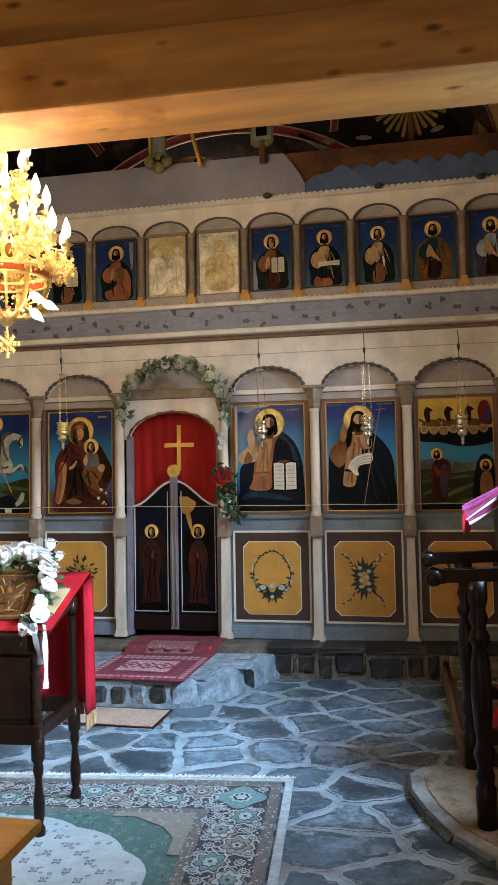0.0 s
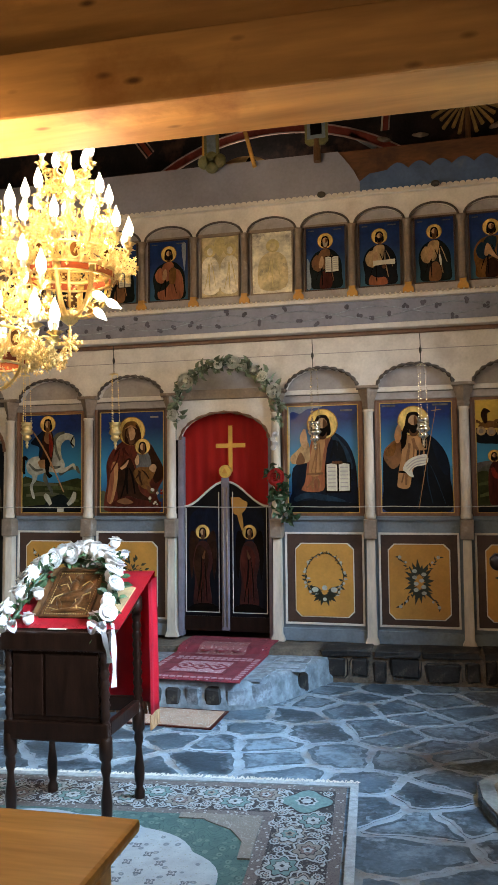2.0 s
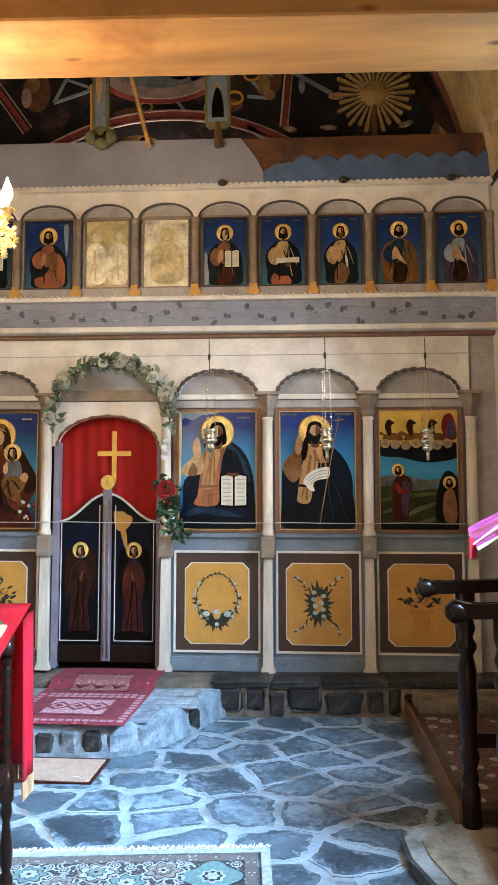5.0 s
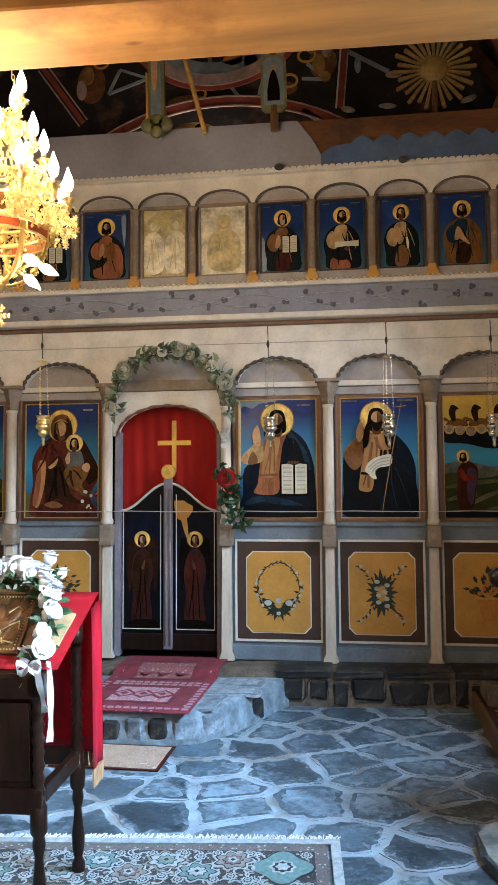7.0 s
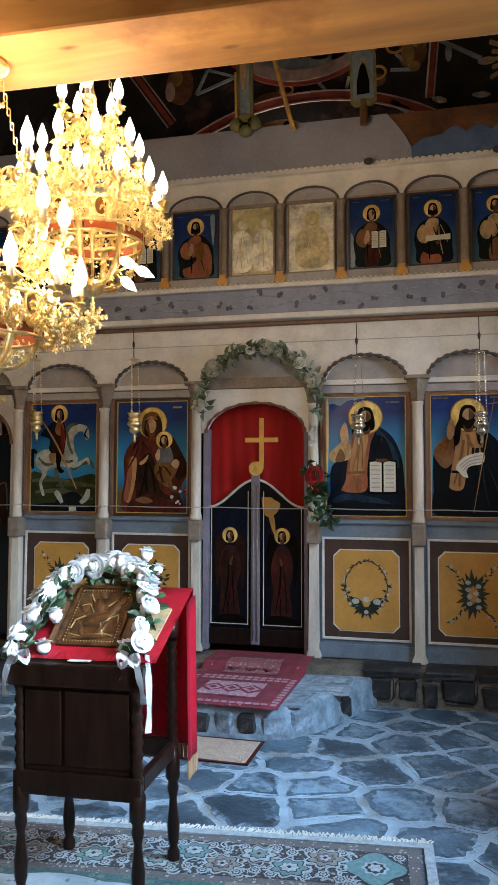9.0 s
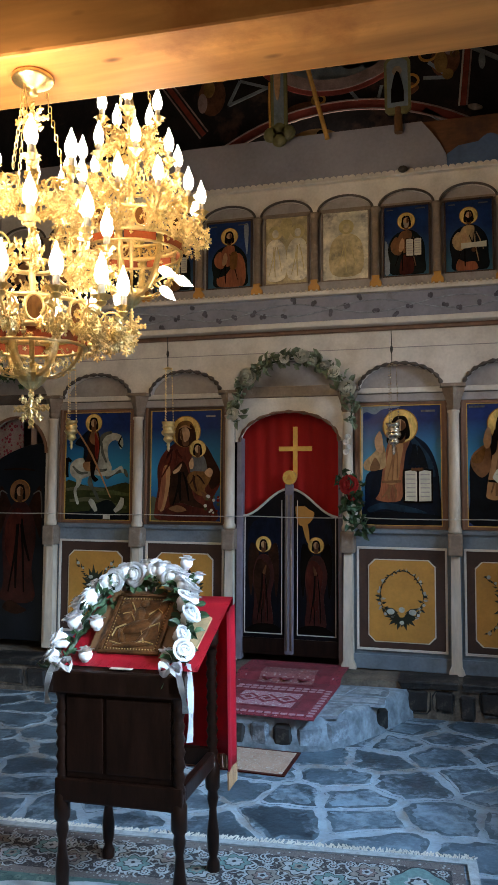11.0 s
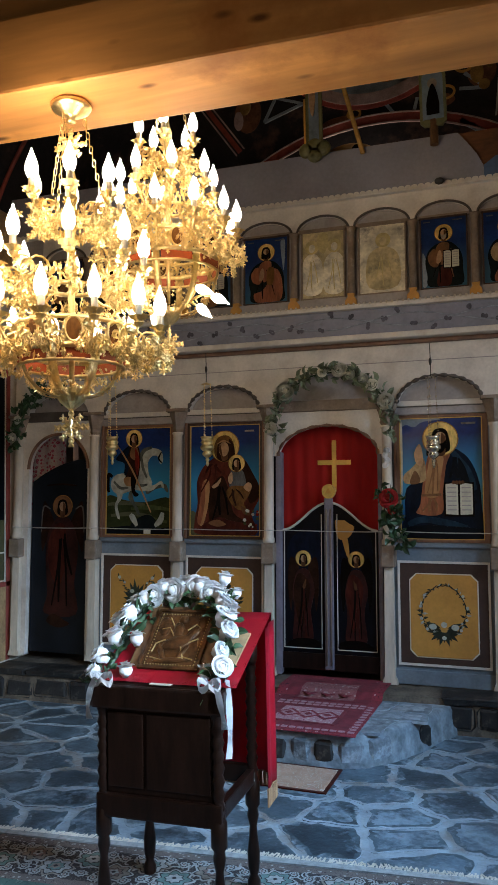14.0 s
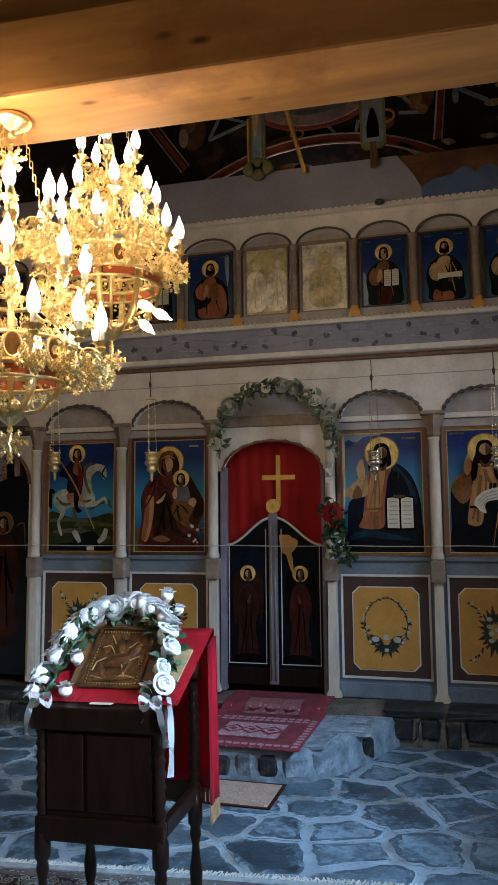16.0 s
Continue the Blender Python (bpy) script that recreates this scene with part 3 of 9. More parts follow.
def tube(points, r, n=8, bm=None, closed=False):
    """A round bar along points; r: one radius or one for each point."""
    bm = bm or bmesh.new()
    P = [Vector(p) for p in points]
    R = r if isinstance(r, (list, tuple)) else [r] * len(P)
    rings = []
    ref = None
    for i, p in enumerate(P):
        d = (P[(i + 1) % len(P)] - P[i - 1]) if closed else (P[min(i + 1, len(P) - 1)] - P[max(i - 1, 0)])
        d = d.normalized() if d.length > 1e-9 else Vector((0, 0, 1))
        if ref is None:
            ref = d.orthogonal().normalized()
        ref = (ref - d * ref.dot(d)).normalized()
        s = d.cross(ref)
        rings.append([bm.verts.new(p + (ref * math.cos(2 * math.pi * k / n) + s * math.sin(2 * math.pi * k / n)) * R[i]) for k in range(n)])
    pairs = list(zip(rings, rings[1:])) + ([(rings[-1], rings[0])] if closed else [])
    for a, b in pairs:
        for k in range(n):
            bm.faces.new((a[k], a[(k + 1) % n], b[(k + 1) % n], b[k]))
    if not closed:
        bm.faces.new(rings[0][::-1])
        bm.faces.new(rings[-1])
    return bm


def ellipse(cx, cz, rx, rz, n=24, a0=0.0, a1=360.0):
    full = abs(a1 - a0) >= 360
    k = n if full else n + 1
    return [(cx + rx * math.cos(radians(a0 + (a1 - a0) * i / n)), cz + rz * math.sin(radians(a0 + (a1 - a0) * i / n))) for i in range(k)]


def frame_bm(x0, x1, z0, z1, t, y0, y1, bm=None):
    """A rectangular frame of width t, mitred into one piece."""
    bm = bm or bmesh.new()
    o = [(x0, z0), (x1, z0), (x1, z1), (x0, z1)]
    i = [(x0 + t, z0 + t), (x1 - t, z0 + t), (x1 - t, z1 - t), (x0 + t, z1 - t)]
    v = [[bm.verts.new((x, y, z)) for x, z in ring] for y in (y0, y1) for ring in (o, i)]
    for k in range(4):
        j = (k + 1) % 4
        bm.faces.new((v[0][k], v[0][j], v[1][j], v[1][k]))
        bm.faces.new((v[2][k], v[3][k], v[3][j], v[2][j]))
        bm.faces.new((v[0][k], v[2][k], v[2][j], v[0][j]))
        bm.faces.new((v[1][k], v[1][j], v[3][j], v[3][k]))
    return bm


def arch_wall(x0, x1, zs, rise, ztop, half, y0, y1, bm=None, n=20, zfoot=None):
    """A wall strip over an arch of that half width and rise, sprung at zs."""
    c = (x0 + x1) / 2
    foot = zs if zfoot is None else zfoot
    low = [(x0, foot), (c - half, foot)] + [(c - half * math.cos(math.pi * i / n), zs + rise * math.sin(math.pi * i / n)) for i in range(n + 1)] + [(c + half, foot), (x1, foot)]
    if zfoot is None:
        low = [low[0]] + low[2:-2] + [low[-1]]
    bm = bm or bmesh.new()
    g = [[bm.verts.new((x, y, z)) for x, z in row] for y in (y0, y1) for row in (low, [(x, ztop) for x, _ in low])]
    for i in range(len(low) - 1):
        if abs(low[i][0] - low[i + 1][0]) > 1e-6:
            bm.faces.new((g[0][i], g[0][i + 1], g[1][i + 1], g[1][i]))
            bm.faces.new((g[2][i], g[3][i], g[3][i + 1], g[2][i + 1]))
            bm.faces.new((g[1][i], g[1][i + 1], g[3][i + 1], g[3][i]))
        bm.faces.new((g[0][i], g[2][i], g[2][i + 1], g[0][i + 1]))
    for i in (0, -1):
        bm.faces.new((g[0][i], g[1][i], g[3][i], g[2][i]))
    return bm


def leaf_bm(bm, at, d, up, length, width, curl=0.2):
    """One pointed, folded leaf."""
    d, up = d.normalized(), up.normalized()
    s = d.cross(up).normalized()
    up = s.cross(d)
    mid = [at + d * length * k + up * length * curl * math.sin(k * 2.6) for k in (0, 0.35, 0.7, 1)]
    rim = [(mid[k] + s * width * w + up * width * 0.35, mid[k] - s * width * w + up * width * 0.35) for k, w in ((1, 0.5), (2, 0.38))]
    v = [bm.verts.new(p) for p in mid]
    a = [bm.verts.new(p) for p, _ in rim]
    b = [bm.verts.new(p) for _, p in rim]
    for side in (a, b):
        bm.faces.new((v[0], v[1], side[0]))
        bm.faces.new((v[1], v[2], side[1], side[0]))
        bm.faces.new((v[2], v[3], side[1]))
    return bm


rng = random.Random(7)


def rvec(r=rng):
    return Vector((r.uniform(-1, 1), r.uniform(-1, 1), r.uniform(-1, 1)))


OPEN_ROSE = ((2, 0.04, 0.2, 0.2, 0.84, 0.05), (3, 0.16, 0.46, 0.1, 0.82, 0.12), (4, 0.26, 0.74, 0.0, 0.68, 0.2), (5, 0.32, 1.0, -0.08, 0.46, 0.14))
HALF_ROSE = ((2, 0.04, 0.24, 0.1, 1.12, 0.04), (3, 0.2, 0.5, -0.1, 1.1, 0.1), (3, 0.3, 0.78, -0.35, 0.92, 0.3))


def rose_mesh(material, size, seed, rounds=OPEN_ROSE, core=0.5):
    """A fabric rose: cupped petals with rolled rims in rounds about a coiled bud; size: its radius."""
    r = random.Random(seed)
    bm = bmesh.new()
    for count, r0, r1, h0, h1, curl in rounds:
        for k in range(count):
            a0 = 2 * math.pi * (k + r.uniform(-0.15, 0.15)) / count + r1 * 4
            span = math.pi / count * 1.35
            lift = r.uniform(-0.06, 0.08)
            g = []
            for j in range(5):
                t = j / 4
                row = []
                for i in range(6):
                    u = i / 5 * 2 - 1
                    a = a0 + u * span * (0.55 + 0.45 * math.sin(math.pi * (0.15 + 0.6 * t)))
                    rad = r0 + (r1 - r0) * (t ** 0.7) + (curl * 0.35 * (t - 0.7) / 0.3 if t > 0.7 else 0) - 0.05 * u * u
                    z = h0 + (h1 + lift - h0) * math.sin(t * 1.75) - 0.12 * t * u * u - (curl * (t - 0.7) if t > 0.7 else 0)
                    row.append(bm.verts.new((size * rad * math.cos(a), size * rad * math.sin(a), size * z)))
                g.append(row)
            for j in range(4):
                for i in range(5):
                    bm.faces.new((g[j][i], g[j][i + 1], g[j + 1][i + 1], g[j + 1][i]))
    bmesh.ops.solidify(bm, geom=bm.faces[:], thickness=size * 0.03)
    bmesh.ops.create_icosphere(bm, subdivisions=2, radius=size * core, matrix=Matrix.Translation((0, 0, size * (core - 0.28))))
    me = bpy.data.meshes.new("rose")
    bm.to_mesh(me)
    bm.free()
    me.materials.append(material)
    me.polygons.foreach_set("use_smooth", [True] * len(me.polygons))
    return me


def turn_to(d, roll=0.0):
    """A rotation that takes z to the direction d."""
    return d.to_track_quat("Z", "Y").to_matrix().to_4x4() @ Matrix.Rotation(roll, 4, "Z")


# ---- the large structure ----
def setting(name, bm, material, label, smooth=False):
    return tagged(part(name, bm, material, None, smooth=smooth), label, "structure", kind="structure")


XL, XR, YW, YE = -2.68, 2.95, -8.0, 2.2
setting("ground_bed", box(XL - 0.3, XR + 0.3, YW, YE, -0.3, -0.001), M["mortar"], "pale lime mortar bed between the floor flags")
def side_wall(name, x0, x1, holes, label):
    """A wall along y with small window openings."""
    bm = bmesh.new()
    edge = YW
    for a, b in holes:
        box(x0, x1, edge, a, -0.3, 4.0, bm=bm)
        box(x0, x1, a, b, -0.3, 2.02, bm=bm)
        box(x0, x1, a, b, 2.96, 4.0, bm=bm)
        edge = b
    box(x0, x1, edge, YE, -0.3, 4.0, bm=bm)
    return setting(name, bm, M["plaster"], label)


# opening cut out of view to let the north fill in
side_wall("wall_north", XL - 0.4, XL, ((-3.7, -2.9),), "aged whitewashed plaster side wall with an added light opening")
# the opening nearest the screen is added, out of view, for the screen fill
side_wall("wall_south", XR, XR + 0.4, ((-4.7, -3.9), (-2.9, -2.1), (-1.9, -1.1)), "aged whitewashed plaster side wall with two small windows and an added light opening")
west = bmesh.new()
box(XL, 0.0, YW - 0.4, YW, -0.3, 6.8, bm=west)
box(1.2, XR, YW - 0.4, YW, -0.3, 6.8, bm=west)
box(0.0, 1.2, YW - 0.4, YW, 2.2, 6.8, bm=west)
setting("wall_west", west, M["plaster"], "aged whitewashed plaster end wall with the doorway")
setting("wall_east", box(XL, XR, YE, YE + 0.4, -0.3, 6.8), M["vault"], "dark frescoed wall behind the altar screen")
bm = bmesh.new()
cx, hw = (XL + XR) / 2, (XR - XL) / 2
inner = [(cx - hw * math.cos(math.pi * i / 32), 3.7 + 2.7 * math.sin(math.pi * i / 32)) for i in range(33)]
outer = [(cx - (hw + 0.4) * math.cos(math.pi * i / 32), 3.7 + 3.1 * math.sin(math.pi * i / 32)) for i in range(33)]
rows = [[bm.verts.new((x, y, z)) for x, z in ring] for ring in (inner, outer) for y in (YW, YE)]
for i in range(32):
    bm.faces.new((rows[0][i], rows[0][i + 1], rows[1][i + 1], rows[1][i]))
    bm.faces.new((rows[2][i], rows[3][i], rows[3][i + 1], rows[2][i + 1]))
setting("ceiling", bm, M["vault"], "dark painted barrel vault over the nave", True)


def beam_piece(name, y0, y1, z0, z1, mat, label):
    bm = box(-2.9, 3.1, y0, y1, z0, z1, 0.012)
    for v in bm.verts:
        v.co.y += 0.05 * v.co.x
        v.co.z += 0.004 * math.sin(3.1 * v.co.x) - 0.003 * v.co.x
    return setting(name, bm, mat, label)


beam_piece("tie_beam", -3.17, -2.82, 3.095, 3.39, M["beam"], "massive honey-brown pine tie beam across the nave")
beam_piece("upper_beam", -3.14, -2.80, 3.395, 3.75, M["beam"], "second brown pine beam lying on the tie beam")

# ---- altar screen ----
LEAN[0] = True
COLS = [-2.60, -1.87, -1.12, -0.365, 0.528, 1.273, 1.998, 2.73]
PLAIN = [(1, 2), (2, 3), (4, 5), (5, 6), (6, 7)]
screen = thing("altar_screen", (0.1, 0, 0.25), "tall painted wooden altar screen with arcades of icons", "iconostasis", kind="structure")


def ornament(kind, c, z, w, parent):
    """Brush-painted flowers on an ochre panel."""
    leaves, flowers = bmesh.new(), bmesh.new()

    def stroke(bm, x, zz, ang, length, width):
        d, s = (math.cos(ang), math.sin(ang)), (-math.sin(ang), math.cos(ang))
        prism([(x + d[0] * length * t + s[0] * width * k, zz + d[1] * length * t + s[1] * width * k) for t, k in ((0, 0), (0.4, 0.5), (1, 0), (0.4, -0.5))], w - 0.003, w, bm)

    r = random.Random(int(c * 100) + 900)
    if kind == "wreath":
        for sgn in (-1, 1):
            for i in range(26):
                a = radians(-58 + i * 5.6)
                px, pz = c + sgn * 0.15 * math.cos(a), z + 0.035 + 0.175 * math.sin(a)
                big = 0.04 if i < 13 else 0.024
                stroke(leaves, px, pz, a * sgn + math.pi / 2 + r.uniform(-0.3, 0.3), 0.03, 0.009)
                stroke(leaves if i % 3 else flowers, px, pz, r.uniform(0, 6.3), big, big * 0.45)
                if i % 5 == 2 and i < 18:
                    prism(ellipse(px + sgn * 0.012, pz, 0.011, 0.011, 8), w - 0.006, w - 0.003, flowers)
        for i in range(13):
            a = radians(170 + i * 16.7)
            stroke(leaves, c + 0.02 * math.cos(a), z - 0.1 + 0.01 * math.sin(a), a, 0.1 if i % 2 else 0.075, 0.036)
        for sgn in (-1, 1):
            stroke(leaves, c + sgn * 0.02, z - 0.085, math.pi / 2 - sgn * 1.2, 0.12, 0.03)
            prism(ellipse(c + sgn * 0.075, z - 0.075, 0.027, 0.021, 9), w - 0.006, w - 0.003, flowers)
        prism(ellipse(c, z - 0.06, 0.022, 0.02, 9), w - 0.006, w - 0.003, flowers)
        prism(ellipse(c, z - 0.15, 0.016, 0.014, 9), w - 0.006, w - 0.003, flowers)
    elif kind == "spray":
        for i in range(20):
            a = radians(i * 18 + 5)
            stroke(leaves, c + 0.025 * math.cos(a), z + 0.05 * math.sin(a), a, (0.1, 0.075, 0.115)[i % 3] * (1.15 if abs(math.sin(a)) > 0.7 else 0.9), 0.036)
        for sx in (-1, 1):
            for sz in (-1, 1):
                for k in range(9):
                    px, pz = c + sx * (0.05 + 0.0125 * k), z + sz * (0.075 + 0.0145 * k)
                    stroke(leaves, px, pz, math.atan2(sz, sx) + r.uniform(-1.1, 1.1), 0.036, 0.013)
                prism(ellipse(c + sx * 0.145, z + sz * 0.19, 0.014, 0.014, 8), w - 0.006, w - 0.003, flowers)
                prism(ellipse(c + sx * 0.1, z + sz * 0.15, 0.01, 0.01, 8), w - 0.006, w - 0.003, flowers)
        for i in range(8):
            prism(ellipse(c + 0.026 * (-1) ** i + r.uniform(-0.01, 0.01), z - 0.085 + 0.024 * i, 0.02, 0.015, 8), w - 0.006, w - 0.003, flowers)
    else:
        prism([(c - 0.082, z - 0.03), (c - 0.086, z - 0.05), (c - 0.06, z - 0.07), (c - 0.062, z - 0.12), (c - 0.04, z - 0.16), (c - 0.05, z - 0.18), (c + 0.05, z - 0.18), (c + 0.04, z - 0.16), (c + 0.062, z - 0.12), (c + 0.06, z - 0.07), (c + 0.086, z - 0.05), (c + 0.082, z - 0.03)], w - 0.003, w, flowers)
        for i in range(46):
            a = radians(r.uniform(5, 175))
            q = r.uniform(0.02, 0.15)
            stroke(leaves, c + q * math.cos(a) * 0.9, z - 0.02 + q * math.sin(a) * 1.15, a + r.uniform(-0.7, 0.7), r.uniform(0.04, 0.065), 0.022)
        for i in range(6):
            prism(ellipse(c - 0.06 + 0.025 * i, z + 0.01 + 0.03 * (i % 3), 0.019, 0.016, 8), w - 0.006, w - 0.003, flowers)
    part("painted_leaves", leaves, M["leaf_paint"], parent)
    part("painted_blossom", flowers, M["terracotta"] if kind == "vase" else M["flower_paint"], parent)


kinds = ["spray", "vase", "wreath", "spray", "vase"]
for (a, b), kind in zip(PLAIN, kinds):
    x0, x1 = COLS[a] + 0.035, COLS[b] - 0.035
    c = (x0 + x1) / 2
    dado = part("dado_panel", box(COLS[a], COLS[b], 0.012, 0.05, 0.24, 1.235), M["blue"], screen, "grey-blue dado with a framed ochre flower panel")
    part("chocolate_field", box(x0 + 0.036, x1 - 0.036, 0.004, 0.012, 0.39, 1.09), M["brown"], dado)
    part("white_bead_frame", frame_bm(x0 + 0.022, x1 - 0.022, 0.376, 1.104, 0.015, -0.008, 0.011), M["line"], dado)
    hw, zl, zh, k = 0.228, 0.442, 1.012, 0.045
    octo = [(c - hw + k, zl), (c + hw - k, zl), (c + hw, zl + k), (c + hw, zh - k), (c + hw - k, zh), (c - hw + k, zh), (c - hw, zh - k), (c - hw, zl + k)]
    part("octagon_edge", prism([(c + (x - c) * 1.035, 0.727 + (z - 0.727) * 1.025) for x, z in octo], -0.002, 0.004), M["line"], dado, "thin pale painted outline")
    field = part("ochre_octagon", prism(octo, -0.006, -0.002), M["ochre"], dado, "ochre octagonal field painted with flowers")
    ornament(kind, c, 0.727, -0.006, dado)
    part("sill_moulding", box(COLS[a] + 0.04, COLS[b] - 0.04, -0.012, 0.02, 1.2, 1.232, 0.006), M["blue"], screen)
    part("base_plinth", box(COLS[a], COLS[b], -0.012, 0.011, 0.245, 0.345, 0.006), M["blue"], screen)
    part("icon_backboard", box(COLS[a], COLS[b], 0.032, 0.055, 1.236, 2.72), M["grey"], screen)
    part("lintel", box(COLS[a] + 0.04, COLS[b] - 0.04, -0.01, 0.03, 2.150, 2.205, 0.004), M["grey"], screen)
    part("white_lintel_strip", box(COLS[a] + 0.03, COLS[b] - 0.03, -0.022, 0.03, 2.212, 2.25, 0.006), M["white"], screen)
    # solid dark strip stands in for the shade under the white strip
    part("shadow_gap", box(COLS[a] + 0.03, COLS[b] - 0.03, -0.016, 0.03, 2.2055, 2.2115), M["mould"], screen)
    part("arch_spandrel", arch_wall(COLS[a], COLS[b], 2.235, 0.185, 2.665, 0.29, -0.035, 0.031), M["white"], screen, "white arched spandrel board")
    cm = (COLS[a] + COLS[b]) / 2
    arc = [(cm - 0.296 * math.cos(math.pi * i / 40), -0.04, 2.235 + 0.191 * math.sin(math.pi * i / 40)) for i in range(41)]
    part("rope_moulding", tube(arc, [0.013 + 0.006 * math.sin(i * 2.1) for i in range(41)], 6), M["mould"], screen, "dark rope-carved arch moulding")

# royal door bay and deacon door bay
a, b = COLS[3], COLS[4]
c = (a + b) / 2
part("door_spandrel", arch_wall(a + 0.03, b - 0.03, 1.87, 0.22, 2.2, 0.375, -0.02, 0.03), M["white"], screen, "cream board with an arched cut-out")
part("door_arch_edge", tube([(c - 0.378 * math.cos(math.pi * i / 30), -0.022, 1.87 + 0.223 * math.sin(math.pi * i / 30)) for i in range(31)], [0.011 + 0.005 * math.sin(i * 2.2) for i in range(31)], 6), M["russet"], screen)
part("lintel", box(a + 0.04, b - 0.04, -0.03, 0.03, 2.204, 2.285, 0.006), M["capital"], screen)
part("tympanum", box(a, b, 0.032, 0.05, 2.2, 2.72), M["grey"], screen)
part("arch_spandrel", arch_wall(a, b, 2.25, 0.235, 2.665, 0.36, -0.035, 0.031), M["white"], screen, "white arched spandrel board")
for x0, x1 in ((a + 0.045, a + 0.088), (b - 0.075, b - 0.045)):
    part("door_jamb", box(x0, x1, -0.02, 0.06, 0.25, 1.9, 0.006), M["jamb"], screen)
a, b = COLS[0], COLS[1]
c = (a + b) / 2
part("door_spandrel", arch_wall(a, b, 1.80, 0.29, 2.2, 0.285, -0.02, 0.03, zfoot=0.25), M["white"], screen, "cream board with an arched doorway")
part("door_arch_edge", tube([(c - 0.288 * math.cos(math.pi * i / 30), -0.022, 1.80 + 0.293 * math.sin(math.pi * i / 30)) for i in range(31)], 0.014, 6), M["russet"], screen)
part("lintel", box(a + 0.04, b - 0.04, -0.03, 0.03, 2.204, 2.285, 0.006), M["mould"], screen)
part("tympanum", box(a, b, 0.032, 0.05, 2.2, 2.72), M["grey"], screen)
part("arch_spandrel", arch_wall(a, b, 2.25, 0.19, 2.665, 0.29, -0.035, 0.031), M["white"], screen, "white arched spandrel board")
part("end_board", box(2.73, 2.95, -0.01, 0.05, 0.24, 2.72), M["grey"], screen)
part("end_board", box(-2.68, -2.6, -0.01, 0.05, 0.24, 2.72), M["white"], screen)

for i, u in enumerate(COLS):
    col = part("column", lathe([(0.04, 1.215), (0.046, 1.225), (0.046, 1.245), (0.038, 1.26), (0.0385, 1.6), (0.036, 2.05), (0.044, 2.058), (0.044, 2.07), (0.038, 2.075)], (u, -0.05, 0), 20), M["post"], screen, "round cream column over a flat pilaster", smooth=True)
    pil = prism([(u - 0.055, 0.245), (u + 0.055, 0.245), (u + 0.05, 0.27), (u + 0.036, 0.3), (u + 0.03, 1.055), (u - 0.03, 1.055), (u - 0.036, 0.3), (u - 0.05, 0.27)], -0.062, 0.011)
    part("pilaster", pil, M["post"], col)
    part("pedestal_block", box(u - 0.05, u + 0.05, -0.1, 0.03, 1.06, 1.214, 0.012), M["capital"], col, "taupe pedestal block")
    cap = [(0.036, 2.076), (0.05, 2.1), (0.045, 2.12), (0.06, 2.17), (0.075, 2.21), (0.078, 2.235)]
    part("capital", lathe(cap, (u, -0.04, 0), 4), M["capital"], col, "taupe flared capital")
    part("impost", box(u - 0.085, u + 0.085, -0.105, 0.0, 2.236, 2.262, 0.006), M["capital"], col)
    for s in (-1, 1):
        if not ((i == 3 and s == 1) or (i == 4 and s == -1) or i == 0 or (i == 1 and s == -1) or (i == 7 and s == 1)):
            part("russet_strip", box(min(u + s * 0.046, u + s * 0.064), max(u + s * 0.046, u + s * 0.064), -0.022, 0.03, 1.236, 2.149, 0.004), M["russet"], col)

# cornice, frieze and the upper arcade
part("cornice", box(-2.68, 2.95, -0.075, 0.03, 2.666, 2.695, 0.008), M["russet"], screen, "moulded russet and white cornice")
part("cornice_lip", box(-2.68, 2.95, -0.165, 0.03, 2.696, 2.738, 0.01), M["white"], screen)
part("seam_line", box(-2.6, 2.9, -0.038, -0.035, 2.536, 2.542), M["grey"], screen)
frieze = part("frieze", box(-2.68, 2.95, -0.125, 0.03, 2.739, 2.926), M["frieze"], screen, "faded lilac-blue frieze painted with a vine")
vine = bmesh.new()
for ph in (0, math.pi):
    tube([(-2.6 + 0.03 * i, -0.127, 2.834 + 0.045 * math.sin(0.03 * i * 5.2 + ph)) for i in range(184)], 0.0045, 5, vine)
part("painted_vine", vine, M["vine_line"], frieze)
clusters = bmesh.new()
r = random.Random(3)
for i in range(46):
    x, z = -2.55 + i * 0.118 + r.uniform(-0.03, 0.03), 2.834 + r.uniform(-0.075, 0.075)
    for k in range(3):
        prism(ellipse(x + r.uniform(-0.018, 0.018), z + r.uniform(-0.016, 0.016), 0.014, 0.016, 9), -0.13 - 0.001 * k, -0.125, clusters)
part("painted_grapes", clusters, M["frieze_leaf"], frieze, "dark blue painted leaf clusters")
part("bead_ledge", box(-2.68, 2.95, -0.168, 0.03, 2.927, 2.962, 0.008), M["white"], screen, "pale projecting ledge with a beaded edge")
bead = bmesh.new()
for i in range(140):
    x = -2.6 + i * 0.0395
    bmesh.ops.create_icosphere(bead, subdivisions=1, radius=0.011, matrix=Matrix.Translation((x, -0.168, 2.962)))
part("bead_row", bead, M["post"], screen, smooth=True)
UC = [-2.36, -1.92, -1.475, -1.03, -0.592, -0.133, 0.302, 0.749, 1.178, 1.608, 2.017, 2.452, 2.88]
part("upper_backboard", box(-2.68, 2.95, -0.092, 0.02, 2.963, 3.9), M["grey"], screen)
part("upper_sill", box(-2.68, 2.95, -0.14, -0.093, 2.9635, 3.03, 0.004), M["grey"], screen)
